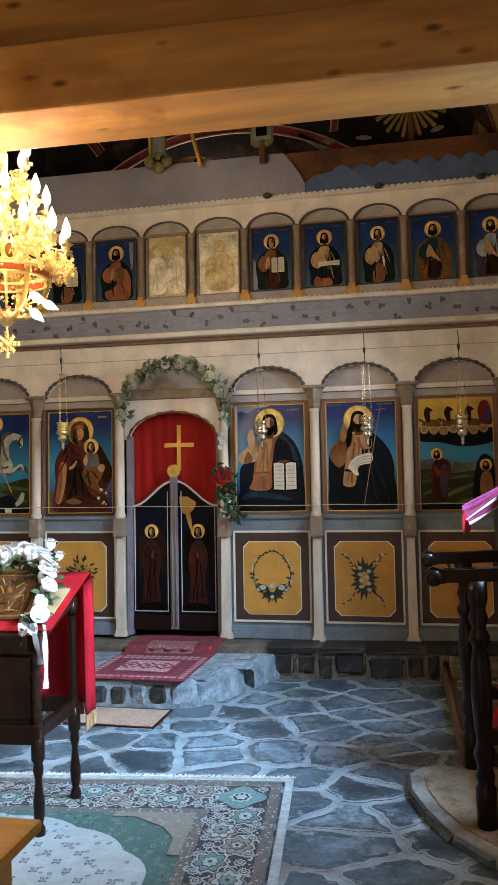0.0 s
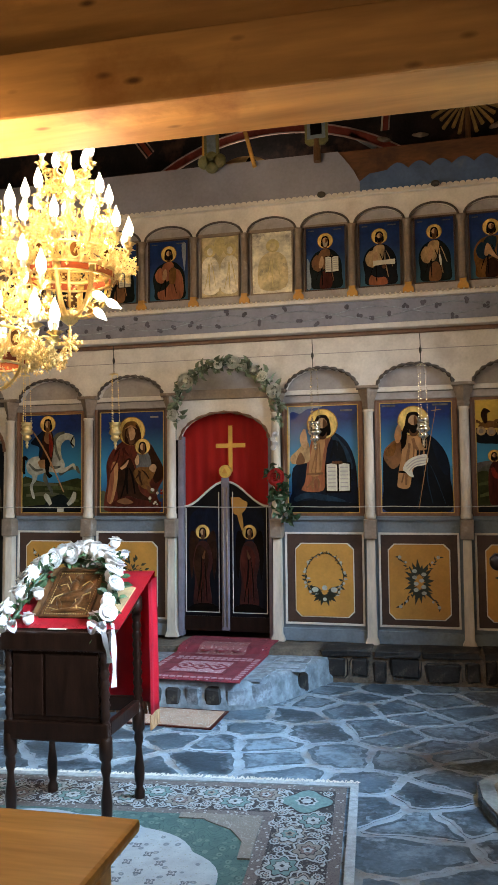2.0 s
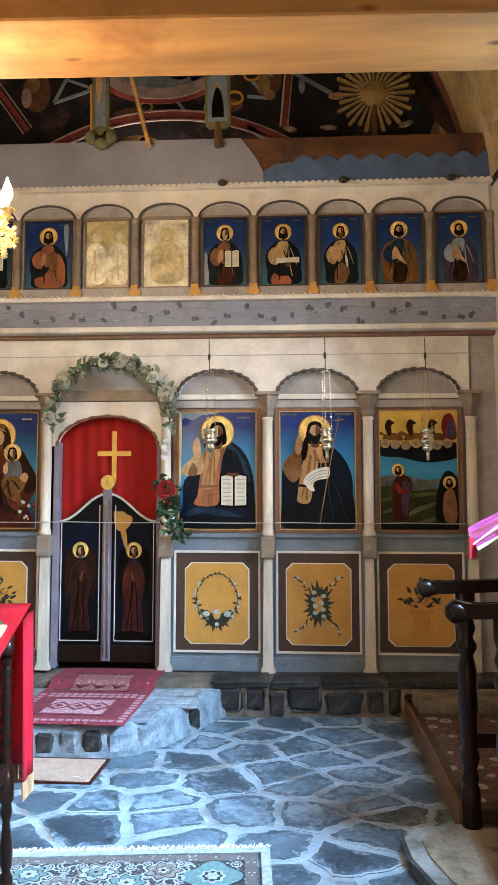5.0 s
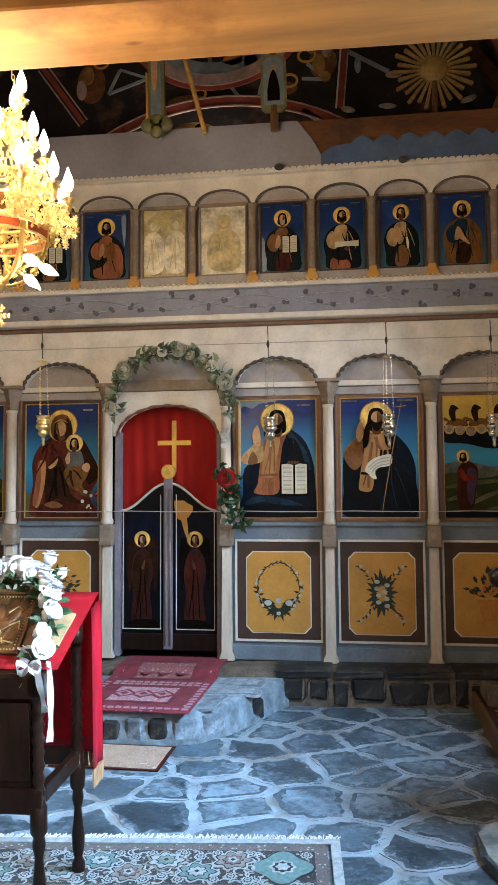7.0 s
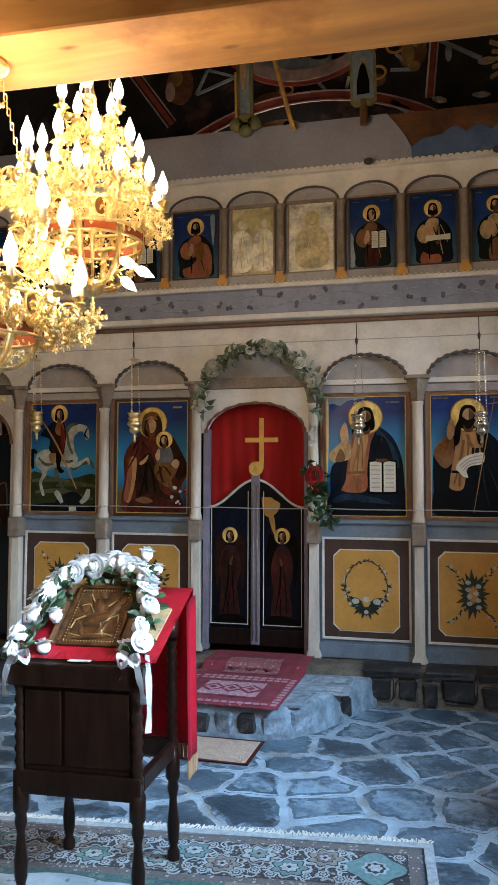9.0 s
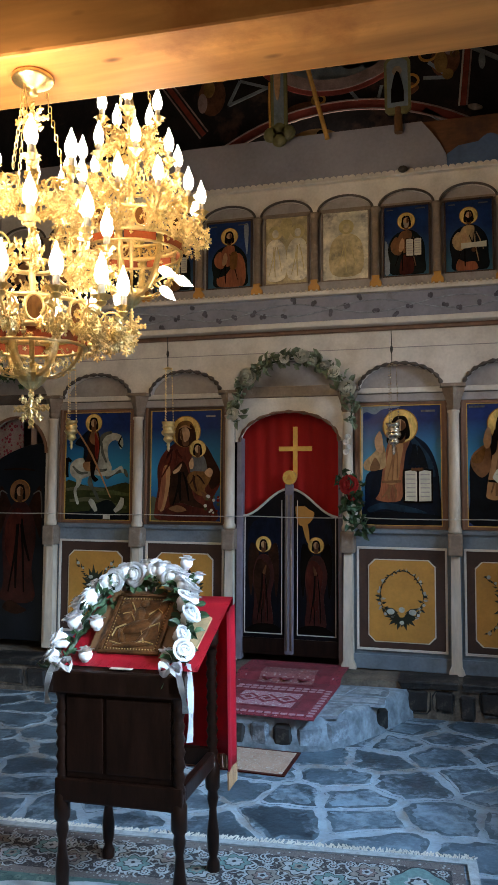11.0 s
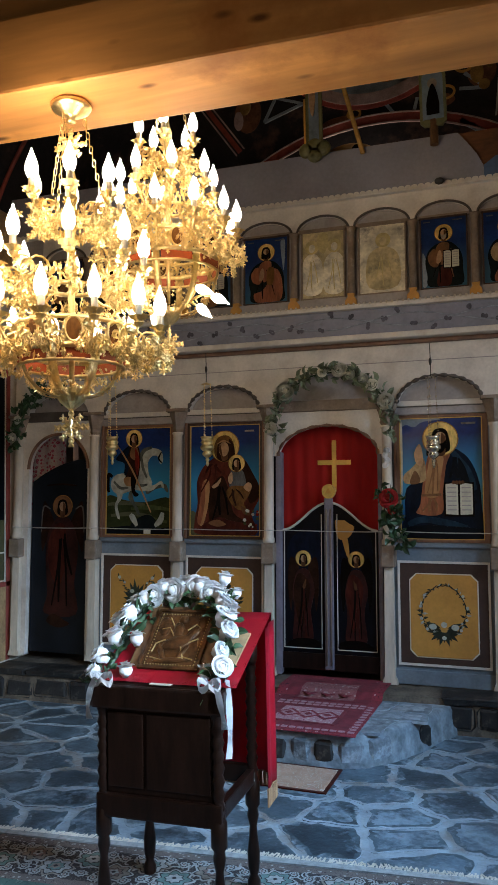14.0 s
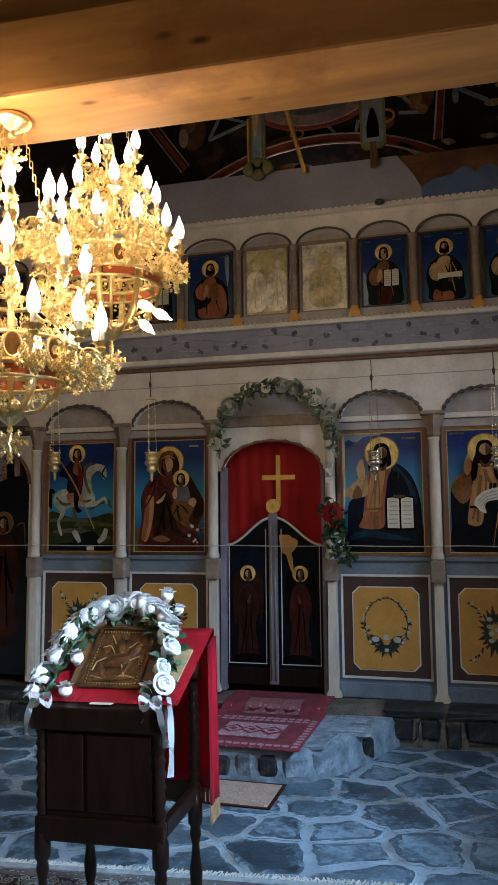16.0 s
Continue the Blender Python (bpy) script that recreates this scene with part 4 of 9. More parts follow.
for i, u in enumerate(UC):
    col = part("upper_column", lathe([(0.028, 3.045), (0.033, 3.055), (0.027, 3.075), (0.026, 3.5), (0.03, 3.515), (0.038, 3.535), (0.038, 3.55)], (u, -0.135, 0), 14), M["capital"], screen, "slim taupe column with a gilt foot", smooth=True)
    part("gilt_foot", prism([(u - 0.042, 2.963), (u + 0.042, 2.963), (u + 0.042, 2.995), (u + 0.022, 3.02), (u + 0.026, 3.045), (u - 0.026, 3.045), (u - 0.022, 3.02), (u - 0.042, 2.995)], -0.17, -0.1), M["ochre"], col, "gilt foot")
for u0, u1 in zip(UC, UC[1:]):
    h = (u1 - u0) / 2 - 0.026
    part("upper_spandrel", arch_wall(u0, u1, 3.552, 0.112, 3.765, h, -0.128, -0.093), M["white"], screen, "white arched spandrel board")
    cm = (u0 + u1) / 2
    part("upper_arch_moulding", tube([(cm - (h + 0.004) * math.cos(math.pi * i / 24), -0.131, 3.552 + 0.116 * math.sin(math.pi * i / 24)) for i in range(25)], 0.0095, 6), M["mould"], screen)
    part("arch_lintel", box(u0 + 0.03, u1 - 0.03, -0.118, -0.093, 3.556, 3.578), M["capital"], screen)
for x0, x1 in ((-2.68, UC[0]), (UC[-1], 2.95)):
    part("end_board", box(x0, x1, -0.127, -0.093, 3.03, 3.765), M["grey"], screen)
part("dentil_shelf", box(-2.68, 2.95, -0.17, 0.02, 3.7655, 3.785, 0.006), M["white"], screen)
dent = bmesh.new()
for i in range(120):
    x = -2.66 + i * 0.0467
    prism([(x, 3.785)] + [(x + 0.0225 - 0.0225 * math.cos(math.pi * k / 6), 3.79 + 0.016 * math.sin(math.pi * k / 6)) for k in range(7)] + [(x + 0.045, 3.785)], -0.166, -0.156, dent)
part("dentil_row", dent, M["white"], screen, "small scalloped white edging")
cover = [(-2.68, 3.788), (1.25, 3.788), (1.25, 3.885)] + [(1.25 - 0.17 * t, 3.885 + 0.262 * t ** 0.8) for t in (0.25, 0.5, 0.75, 1.0)] + [(-2.68, 4.15)]
part("crown_board", prism(cover, -0.152, -0.13), M["cover"], screen, "pale lilac crowning board with stains")
sc = [(1.252, 3.788), (2.95, 3.788)]
x = 2.95
lob = []
for k in range(9):
    w = 0.165
    x1 = 2.95 - (k + 1) * w
    for i in range(1, 9):
        t = i / 8
        xx = 2.95 - k * w - w * t
        if xx > 1.36:
            lob.append((xx, 3.955 + 0.05 * math.sin(math.pi * t)))
sc += lob + [(1.33, 3.94), (1.252, 3.885)]
part("scalloped_board", prism(sc, -0.150, -0.13), M["scallop"], screen, "blue painted board with a scalloped upper edge")
part("rear_board", box(1.05, 2.95, -0.128, -0.1, 3.89, 4.15), M["rust_board"], screen, "dark brown board behind the crown")
for x in (0.95, 1.83, 2.6):
    bm = bmesh.new()
    bmesh.ops.create_icosphere(bm, subdivisions=2, radius=1.0, matrix=Matrix.Translation((x, -0.2, 3.79)) @ Matrix.Diagonal((0.035, 0.03, 0.025, 1)))
    part("bracket_knob", bm, M["cord"], screen, smooth=True)

# ---- icons in the screen ----
def robe(c, z0, z1, w, slope=0.35, n=12):
    """A seated or half-length draped outline: wide below, rounded shoulders above."""
    h = z1 - z0
    side = []
    for i in range(n + 1):
        t = i / n
        half = w / 2 * (1 if t < 0.35 else max(0.0, 1 - ((t - 0.35) / 0.65) ** 2.2) ** 0.5 * (1 - slope) + slope * (1 - (t - 0.35) / 0.65))
        side.append((half, z0 + h * t))
    return [(c - a, z) for a, z in side] + [(c + a, z) for a, z in reversed(side[:-1])]


def limb(pts):
    """A tapered limb outline along (x, z, half width), smoothed."""
    Q = []
    for k in range(len(pts) - 1):
        p0, p1, p2, p3 = pts[max(k - 1, 0)], pts[k], pts[k + 1], pts[min(k + 2, len(pts) - 1)]
        for t in (0, 0.25, 0.5, 0.75):
            Q.append(tuple(0.5 * (2 * b + (c2 - a) * t + (2 * a - 5 * b + 4 * c2 - d) * t * t + (3 * b - a - 3 * c2 + d) * t ** 3) for a, b, c2, d in zip(p0, p1, p2, p3)))
    pts = Q + [pts[-1]]
    L, R = [], []
    for k, (x, z, w) in enumerate(pts):
        a, b = pts[max(k - 1, 0)], pts[min(k + 1, len(pts) - 1)]
        d = math.hypot(b[0] - a[0], b[1] - a[1])
        nx, nz = -(b[1] - a[1]) / d * w, (b[0] - a[0]) / d * w
        L.append((x + nx, z + nz))
        R.append((x - nx, z - nz))
    return L + R[::-1]


class Painting:
    """Flat painted layers on a board, each a hair proud of the last; places in fractions of the board."""

    def __init__(self, ob, y, u0, u1, v0, v1):
        self.ob, self.y, self.k = ob, y, 0
        self.u0, self.v0, self.w, self.h = u0, v0, u1 - u0, v1 - v0

    def at(self, fx, fz):
        return self.u0 + self.w * fx, self.v0 + self.h * fz

    def lay(self, name, poly, mat, label=""):
        self.k += 1
        y = self.y - 0.00045 * self.k
        part(name, prism(poly, y, y + 0.0012), M[mat], self.ob, label)

    def shape(self, name, mat, pts, label=""):
        """A soft closed outline through fractions of the board."""
        n = len(pts)
        Q = []
        for k in range(n):
            p0, p1, p2, p3 = pts[k - 1], pts[k], pts[(k + 1) % n], pts[(k + 2) % n]
            for t in (0, 0.25, 0.5, 0.75):
                q = [0.5 * (2 * b + (c - a) * t + (2 * a - 5 * b + 4 * c - d) * t * t + (3 * b - a - 3 * c + d) * t ** 3) for a, b, c, d in zip(p0, p1, p2, p3)]
                Q.append(self.at(min(max(q[0], 0.035), 0.965), min(max(q[1], 0.024), 0.976)))
        self.lay(name, Q, mat, label)

    def poly(self, name, mat, pts, label=""):
        self.lay(name, [self.at(*q) for q in pts], mat, label)

    def disc(self, name, mat, fx, fz, r, squash=1.0, label=""):
        """A disc whose radius is a fraction of the width."""
        x, z = self.at(fx, fz)
        self.lay(name, ellipse(x, z, r * self.w, r * self.w * squash, 26), mat, label)

    def stroke(self, name, mat, pts, width):
        """A brush stroke of that width, thin at both ends."""
        m = len(pts) - 1
        self.lay(name, limb([(*self.at(x, z), width * self.w * (0.35 + 0.65 * math.sin(math.pi * (0.12 + 0.76 * i / m)))) for i, (x, z) in enumerate(pts)]), mat)

    def folds(self, mat, top, feet, width, sway=0.02):
        """Drapery strokes from one point at the shoulder to several at the hem."""
        for i, (x, z) in enumerate(feet):
            mx, mz = (top[0] + x) / 2 + sway * (-1) ** i, (top[1] + z) / 2
            self.stroke("fold_stroke", mat, [(top[0] + (x - top[0]) * 0.25, top[1] + (z - top[1]) * 0.18), (mx, mz), (x, z)], width * (0.7 + 0.3 * (i % 2)))

    def head(self, fx, fz, r, halo="halo_gold", hair="hair", beard="hair", flesh="flesh"):
        """A gilt disc with a plain bearded or hooded head; r: the disc's radius."""
        self.disc("halo_edge", "halo_rim", fx, fz, r * 1.06)
        self.disc("halo", halo, fx, fz, r, 1.0, "flat gilt disc")
        q = self.w / self.h
        self.shape("hair_shape", hair, [(fx - r * 0.5, fz - r * 0.75 * q), (fx - r * 0.52, fz + r * 0.1 * q), (fx - r * 0.3, fz + r * 0.58 * q), (fx + r * 0.25, fz + r * 0.6 * q), (fx + r * 0.5, fz + r * 0.15 * q), (fx + r * 0.5, fz - r * 0.75 * q)])
        self.shape("neck_shape", "flesh_shade", [(fx - r * 0.2, fz - r * 0.2 * q), (fx + r * 0.22, fz - r * 0.2 * q), (fx + r * 0.26, fz - r * 0.95 * q), (fx - r * 0.24, fz - r * 0.95 * q)])
        self.disc("face_shape", flesh, fx, fz - r * 0.02 * q, r * 0.34, 1.3)
        self.shape("face_shade", "flesh_shade", [(fx + r * 0.06, fz + r * 0.36 * q), (fx + r * 0.32, fz + r * 0.1 * q), (fx + r * 0.28, fz - r * 0.35 * q), (fx + r * 0.06, fz - r * 0.42 * q)])
        if beard:
            self.shape("beard_shape", beard, [(fx - r * 0.33, fz - r * 0.1 * q), (fx - r * 0.12, fz - r * 0.26 * q), (fx + r * 0.14, fz - r * 0.26 * q), (fx + r * 0.34, fz - r * 0.1 * q), (fx + r * 0.26, fz - r * 0.62 * q), (fx, fz - r * 0.85 * q), (fx - r * 0.25, fz - r * 0.62 * q)])

    def book(self, fx, fz, w, h):
        self.poly("book_cover_shape", "hair", rect(fx - w * 0.56, fx + w * 0.56, fz - h * 0.55, fz + h * 0.53))
        for s in (-1, 1):
            self.poly("page_shape", "page", [(fx + s * w * 0.04, fz - h / 2), (fx + s * w / 2, fz - h * 0.48), (fx + s * w / 2, fz + h * 0.47), (fx + s * w / 4, fz + h / 2), (fx + s * w * 0.04, fz + h * 0.45)])
            for k in range(6):
                zz = fz + h * 0.34 - k * h * 0.14
                self.poly("text_bar", "grey", rect(min(fx + s * w * 0.1, fx + s * w * 0.44), max(fx + s * w * 0.1, fx + s * w * 0.44), zz, zz + h * 0.035))


def icon_board(u0, u1, v0, v1, y, ground, label, frame="russet", thick=0.018):
    c = (u0 + u1) / 2
    ob = thing("icon", lean((c, y, v0)), label, "icon painting", "icons of the altar screen")
    part("panel", box(u0, u1, y, y + thick, v0, v1, 0.002), M[ground], ob)
    t = 0.02 if u1 - u0 > 0.5 else 0.011
    part("frame", frame_bm(u0 - 0.004, u1 + 0.004, v0 - 0.004, v1 + 0.004, t, y - 0.014, y + 0.004), M[frame], ob, "narrow moulded frame")
    if u1 - u0 > 0.5:
        part("gilt_fillet", frame_bm(u0 + t - 0.003, u1 - t + 0.003, v0 + t - 0.003, v1 - t + 0.003, 0.006, y - 0.009, y + 0.002), M["gold"], ob)
    return Painting(ob, y - 0.0002, u0, u1, v0, v1)


def rect(x0, x1, z0, z1):
    return [(x0, z0), (x1, z0), (x1, z1), (x0, z1)]


V0, V1 = 1.240, 2.142  # sill and head of the large icons


def bay(i):
    return COLS[i] + 0.068, COLS[i + 1] - 0.068


# warrior on a pale horse, as plain shapes
u0, u1 = bay(1)
p = icon_board(u0, u1, V0, V1, 0.008, "sky", "blue icon of a rider on a pale horse over green ground")
p.shape("green_ground", "meadow", [(0.03, 0.02), (0.97, 0.02), (0.97, 0.34), (0.6, 0.31), (0.3, 0.33), (0.03, 0.36)])
for k, (x0, x1, z) in enumerate(((0.05, 0.6, 0.29), (0.4, 0.95, 0.25), (0.1, 0.7, 0.19), (0.5, 0.92, 0.14))):
    p.stroke("field_stroke", ("fresco_green", "moss")[k % 2], [(x0, z), ((x0 + x1) / 2, z + 0.015), (x1, z - 0.005)], 0.03)
p.poly("dark_ground", "night", [(0.04, 0.025), (0.96, 0.025), (0.96, 0.09), (0.7, 0.075), (0.35, 0.1), (0.04, 0.08)])
p.shape("far_leg_shape", "horse_shade", [(0.62, 0.42), (0.78, 0.46), (0.9, 0.47), (0.94, 0.40), (0.9, 0.41), (0.86, 0.44), (0.74, 0.42), (0.64, 0.38)])
p.shape("far_leg_shape", "horse_shade", [(0.4, 0.42), (0.44, 0.33), (0.5, 0.26), (0.53, 0.2), (0.49, 0.21), (0.44, 0.27), (0.36, 0.35)])
p.shape("horse_shape", "horse", [(0.1, 0.5), (0.18, 0.56), (0.32, 0.57), (0.46, 0.54), (0.56, 0.58), (0.66, 0.55), (0.7, 0.47), (0.6, 0.41), (0.45, 0.42), (0.34, 0.4), (0.22, 0.38), (0.12, 0.42)], "pale rearing animal shape")
p.shape("horse_neck_shape", "horse", [(0.5, 0.52), (0.48, 0.64), (0.54, 0.74), (0.64, 0.79), (0.76, 0.79), (0.84, 0.76), (0.86, 0.68), (0.82, 0.65), (0.78, 0.72), (0.7, 0.72), (0.64, 0.66), (0.66, 0.55), (0.7, 0.48)])
p.shape("horse_leg_shape", "horse", [(0.6, 0.47), (0.72, 0.46), (0.84, 0.5), (0.88, 0.44), (0.85, 0.44), (0.82, 0.47), (0.72, 0.42), (0.62, 0.41)])
p.shape("horse_leg_shape", "horse", [(0.15, 0.45), (0.27, 0.42), (0.26, 0.34), (0.2, 0.28), (0.24, 0.17), (0.2, 0.17), (0.16, 0.28), (0.2, 0.35)])
for q in ([(0.14, 0.5), (0.24, 0.44), (0.36, 0.44)], [(0.55, 0.72), (0.57, 0.62), (0.63, 0.53)], [(0.44, 0.5), (0.54, 0.46), (0.64, 0.47)]):
    p.stroke("horse_shade_stroke", "horse_shade", q, 0.02)
p.stroke("mane_shape", "horse_shade", [(0.5, 0.55), (0.5, 0.66), (0.58, 0.77), (0.7, 0.8)], 0.028)
p.stroke("tail_shape", "hair", [(0.12, 0.54), (0.06, 0.56), (0.05, 0.47), (0.07, 0.4)], 0.03)
p.stroke("bridle", "hair", [(0.84, 0.76), (0.8, 0.7), (0.85, 0.66)], 0.012)
p.shape("cloak_shape", "icon_navy", [(0.4, 0.83), (0.28, 0.78), (0.17, 0.7), (0.3, 0.66), (0.3, 0.56), (0.42, 0.53), (0.5, 0.6), (0.52, 0.78)])
p.shape("tunic_shape", "robe_brown", [(0.4, 0.83), (0.35, 0.72), (0.36, 0.6), (0.3, 0.5), (0.46, 0.47), (0.52, 0.58), (0.53, 0.74), (0.48, 0.83)])
p.shape("breast_shape", "robe_shade", [(0.41, 0.81), (0.38, 0.73), (0.45, 0.69), (0.51, 0.73), (0.48, 0.81)])
p.shape("saddle_cloth_shape", "robe_tan", [(0.3, 0.53), (0.48, 0.53), (0.47, 0.46), (0.33, 0.46)])
p.shape("rider_leg_shape", "hair", [(0.4, 0.55), (0.48, 0.52), (0.46, 0.42), (0.52, 0.38), (0.46, 0.36), (0.41, 0.42)])
p.shape("red_sash_shape", "icon_vermilion", [(0.46, 0.8), (0.52, 0.7), (0.5, 0.56), (0.47, 0.6), (0.46, 0.7)])
p.head(0.44, 0.885, 0.115, beard="")
p.stroke("lance", "robe_tan", [(0.16, 0.86), (0.42, 0.6), (0.7, 0.22)], 0.012)
p.shape("dragon_shape", "robe_dark", [(0.4, 0.1), (0.52, 0.17), (0.68, 0.2), (0.8, 0.12), (0.72, 0.06), (0.5, 0.05)])
for q in ([(0.5, 0.1), (0.44, 0.17), (0.4, 0.2)], [(0.76, 0.1), (0.84, 0.15), (0.87, 0.22)]):
    p.stroke("pale_wing_shape", "horse", q, 0.04)
p.poly("small_label", "page", rect(0.6, 0.7, 0.03, 0.065))

# mother and child, as plain shapes
u0, u1 = bay(2)
p = icon_board(u0, u1, V0, V1, 0.008, "sky", "blue icon of a mother and child with gilt discs", frame="brown")
p.shape("dusk_glow", "fresco_green", [(0.03, 0.02), (0.03, 0.22), (0.14, 0.2), (0.3, 0.04)])
p.shape("mantle_shape", "mother_red", [(0.36, 0.7), (0.2, 0.61), (0.12, 0.48), (0.13, 0.3), (0.09, 0.13), (0.16, 0.03), (0.9, 0.03), (0.86, 0.2), (0.97, 0.36), (0.95, 0.46), (0.86, 0.57), (0.76, 0.68), (0.6, 0.73), (0.46, 0.73)])
p.shape("gown_shape", "robe_brown", [(0.3, 0.42), (0.46, 0.54), (0.56, 0.4), (0.62, 0.22), (0.78, 0.13), (0.36, 0.1), (0.28, 0.25)])
p.shape("mantle_shadow", "robe_brown", [(0.76, 0.67), (0.88, 0.55), (0.96, 0.44), (0.96, 0.36), (0.84, 0.3), (0.78, 0.42), (0.72, 0.55)])
p.shape("lining_shape", "robe_tan", [(0.2, 0.48), (0.29, 0.49), (0.28, 0.3), (0.21, 0.12), (0.15, 0.13), (0.19, 0.28)], "yellow lining of the mantle")
p.shape("lining_shadow", "robe_orange", [(0.2, 0.48), (0.235, 0.46), (0.23, 0.3), (0.18, 0.13), (0.13, 0.14), (0.16, 0.3)])
p.shape("knee_shape", "wine", [(0.24, 0.13), (0.42, 0.18), (0.6, 0.15), (0.8, 0.12), (0.84, 0.03), (0.22, 0.03)])
p.shape("knee_light", "robe_shade", [(0.28, 0.13), (0.4, 0.16), (0.52, 0.12), (0.4, 0.1)])
p.folds("wine", (0.36, 0.66), ((0.18, 0.4), (0.24, 0.56), (0.36, 0.5), (0.46, 0.56)), 0.018)
p.folds("hair", (0.44, 0.5), ((0.34, 0.16), (0.44, 0.2), (0.55, 0.2)), 0.022)
p.disc("halo_edge", "halo_rim", 0.5, 0.795, 0.2)
p.disc("halo", "halo_gold", 0.5, 0.795, 0.19, 1.0, "flat gilt disc")
p.shape("hood_shape", "icon_dark_gold", [(0.38, 0.7), (0.36, 0.8), (0.41, 0.87), (0.5, 0.89), (0.58, 0.87), (0.63, 0.79), (0.62, 0.68), (0.5, 0.66)])
p.shape("hood_shade", "robe_brown", [(0.56, 0.86), (0.63, 0.79), (0.63, 0.68), (0.56, 0.66), (0.57, 0.76)])
p.shape("hood_lining", "robe_brown", [(0.4, 0.7), (0.405, 0.8), (0.44, 0.835), (0.5, 0.845), (0.56, 0.825), (0.58, 0.76), (0.56, 0.68), (0.48, 0.66)])
p.shape("neck_shape", "flesh_shade", [(0.45, 0.74), (0.53, 0.74), (0.54, 0.68), (0.47, 0.67)])
p.disc("face_shape", "flesh", 0.49, 0.77, 0.066, 1.4)
p.shape("face_shade", "flesh_shade", [(0.445, 0.81), (0.425, 0.77), (0.45, 0.72), (0.475, 0.71), (0.46, 0.765)])
p.shape("brow_band", "robe_tan", [(0.4, 0.815), (0.49, 0.852), (0.585, 0.815), (0.49, 0.835)])
p.shape("child_robe_shape", "child_grey", [(0.6, 0.59), (0.56, 0.5), (0.6, 0.42), (0.78, 0.44), (0.76, 0.56), (0.69, 0.6)])
p.shape("child_arm_shape", "flesh", [(0.6, 0.57), (0.55, 0.52), (0.57, 0.47), (0.61, 0.49)])
p.shape("child_wrap_shape", "icon_dark_gold", [(0.53, 0.4), (0.6, 0.45), (0.74, 0.45), (0.86, 0.45), (0.82, 0.36), (0.76, 0.3), (0.8, 0.24), (0.68, 0.25), (0.58, 0.31)])
p.folds("robe_brown", (0.62, 0.44), ((0.56, 0.34), (0.66, 0.28), (0.76, 0.34)), 0.016)
p.shape("child_foot_shape", "flesh_shade", [(0.72, 0.28), (0.82, 0.24), (0.85, 0.2), (0.76, 0.21)])
p.head(0.665, 0.645, 0.105, beard="")
p.shape("hand_shape", "flesh", [(0.34, 0.45), (0.4, 0.48), (0.46, 0.52), (0.43, 0.46), (0.36, 0.43)])
p.shape("hand_shape", "flesh", [(0.76, 0.44), (0.82, 0.48), (0.87, 0.45), (0.83, 0.4)])
r = random.Random(5)
for k in range(16):
    p.disc("painted_blossom", ("page", "icon_vermilion", "page", "moss")[k % 4], 0.86 + r.uniform(-0.09, 0.09), 0.15 + r.uniform(-0.07, 0.1), r.uniform(0.012, 0.022))
p.poly("text_bar", "grey", rect(0.78, 0.9, 0.915, 0.93))

# teacher with an open book
u0, u1 = bay(4)
p = icon_board(u0, u1, V0, V1, 0.008, "sky", "blue icon of a robed bearded figure with an open book")
p.shape("pale_scuff", "fresco_blue", [(0.03, 0.97), (0.03, 0.9), (0.1, 0.93), (0.2, 0.91), (0.3, 0.95), (0.5, 0.965), (0.4, 0.98)], "pale bluish area along the top edge")
p.shape("pale_scuff", "page", [(0.03, 0.95), (0.04, 0.4), (0.055, 0.45), (0.06, 0.9)])
p.shape("mantle_shape", "icon_navy", [(0.62, 0.74), (0.5, 0.7), (0.3, 0.5), (0.1, 0.42), (0.08, 0.2), (0.05, 0.03), (0.97, 0.03), (0.95, 0.25), (0.93, 0.45), (0.86, 0.6), (0.76, 0.69)])
p.shape("tunic_shape", "robe_orange", [(0.38, 0.7), (0.3, 0.5), (0.26, 0.3), (0.22, 0.22), (0.5, 0.22), (0.52, 0.4), (0.56, 0.6), (0.6, 0.7)])
p.shape("tunic_light", "robe_tan", [(0.4, 0.69), (0.33, 0.5), (0.32, 0.36), (0.46, 0.36), (0.5, 0.52), (0.53, 0.68)])
p.folds("robe_shade", (0.45, 0.7), ((0.34, 0.38), (0.4, 0.36), (0.46, 0.4)), 0.012, 0.008)
p.poly("girdle_shape", "robe_shade", [(0.28, 0.375), (0.5, 0.38), (0.5, 0.36), (0.28, 0.355)])
p.folds("robe_shade", (0.4, 0.36), ((0.28, 0.24), (0.36, 0.23), (0.44, 0.24)), 0.02)
p.shape("sleeve_shape", "icon_cream", [(0.3, 0.66), (0.16, 0.58), (0.07, 0.52), (0.09, 0.46), (0.24, 0.46), (0.33, 0.5)])
p.shape("sleeve_shade", "robe_shade", [(0.2, 0.56), (0.26, 0.5), (0.24, 0.46), (0.14, 0.46)])
p.shape("mantle_fold_shape", "icon_blue_hi", [(0.62, 0.74), (0.72, 0.67), (0.84, 0.56), (0.9, 0.42), (0.85, 0.42), (0.76, 0.56), (0.64, 0.66)])
p.folds("night", (0.66, 0.7), ((0.6, 0.5), (0.7, 0.5), (0.82, 0.44), (0.88, 0.3)), 0.03)
p.shape("lap_shape", "icon_blue_hi", [(0.12, 0.16), (0.3, 0.2), (0.6, 0.17), (0.8, 0.12), (0.5, 0.13), (0.3, 0.15), (0.14, 0.12)])
p.shape("hem_shape", "night", [(0.04, 0.03), (0.96, 0.03), (0.95, 0.1), (0.6, 0.12), (0.3, 0.13), (0.06, 0.1)])
p.head(0.5, 0.81, 0.195)
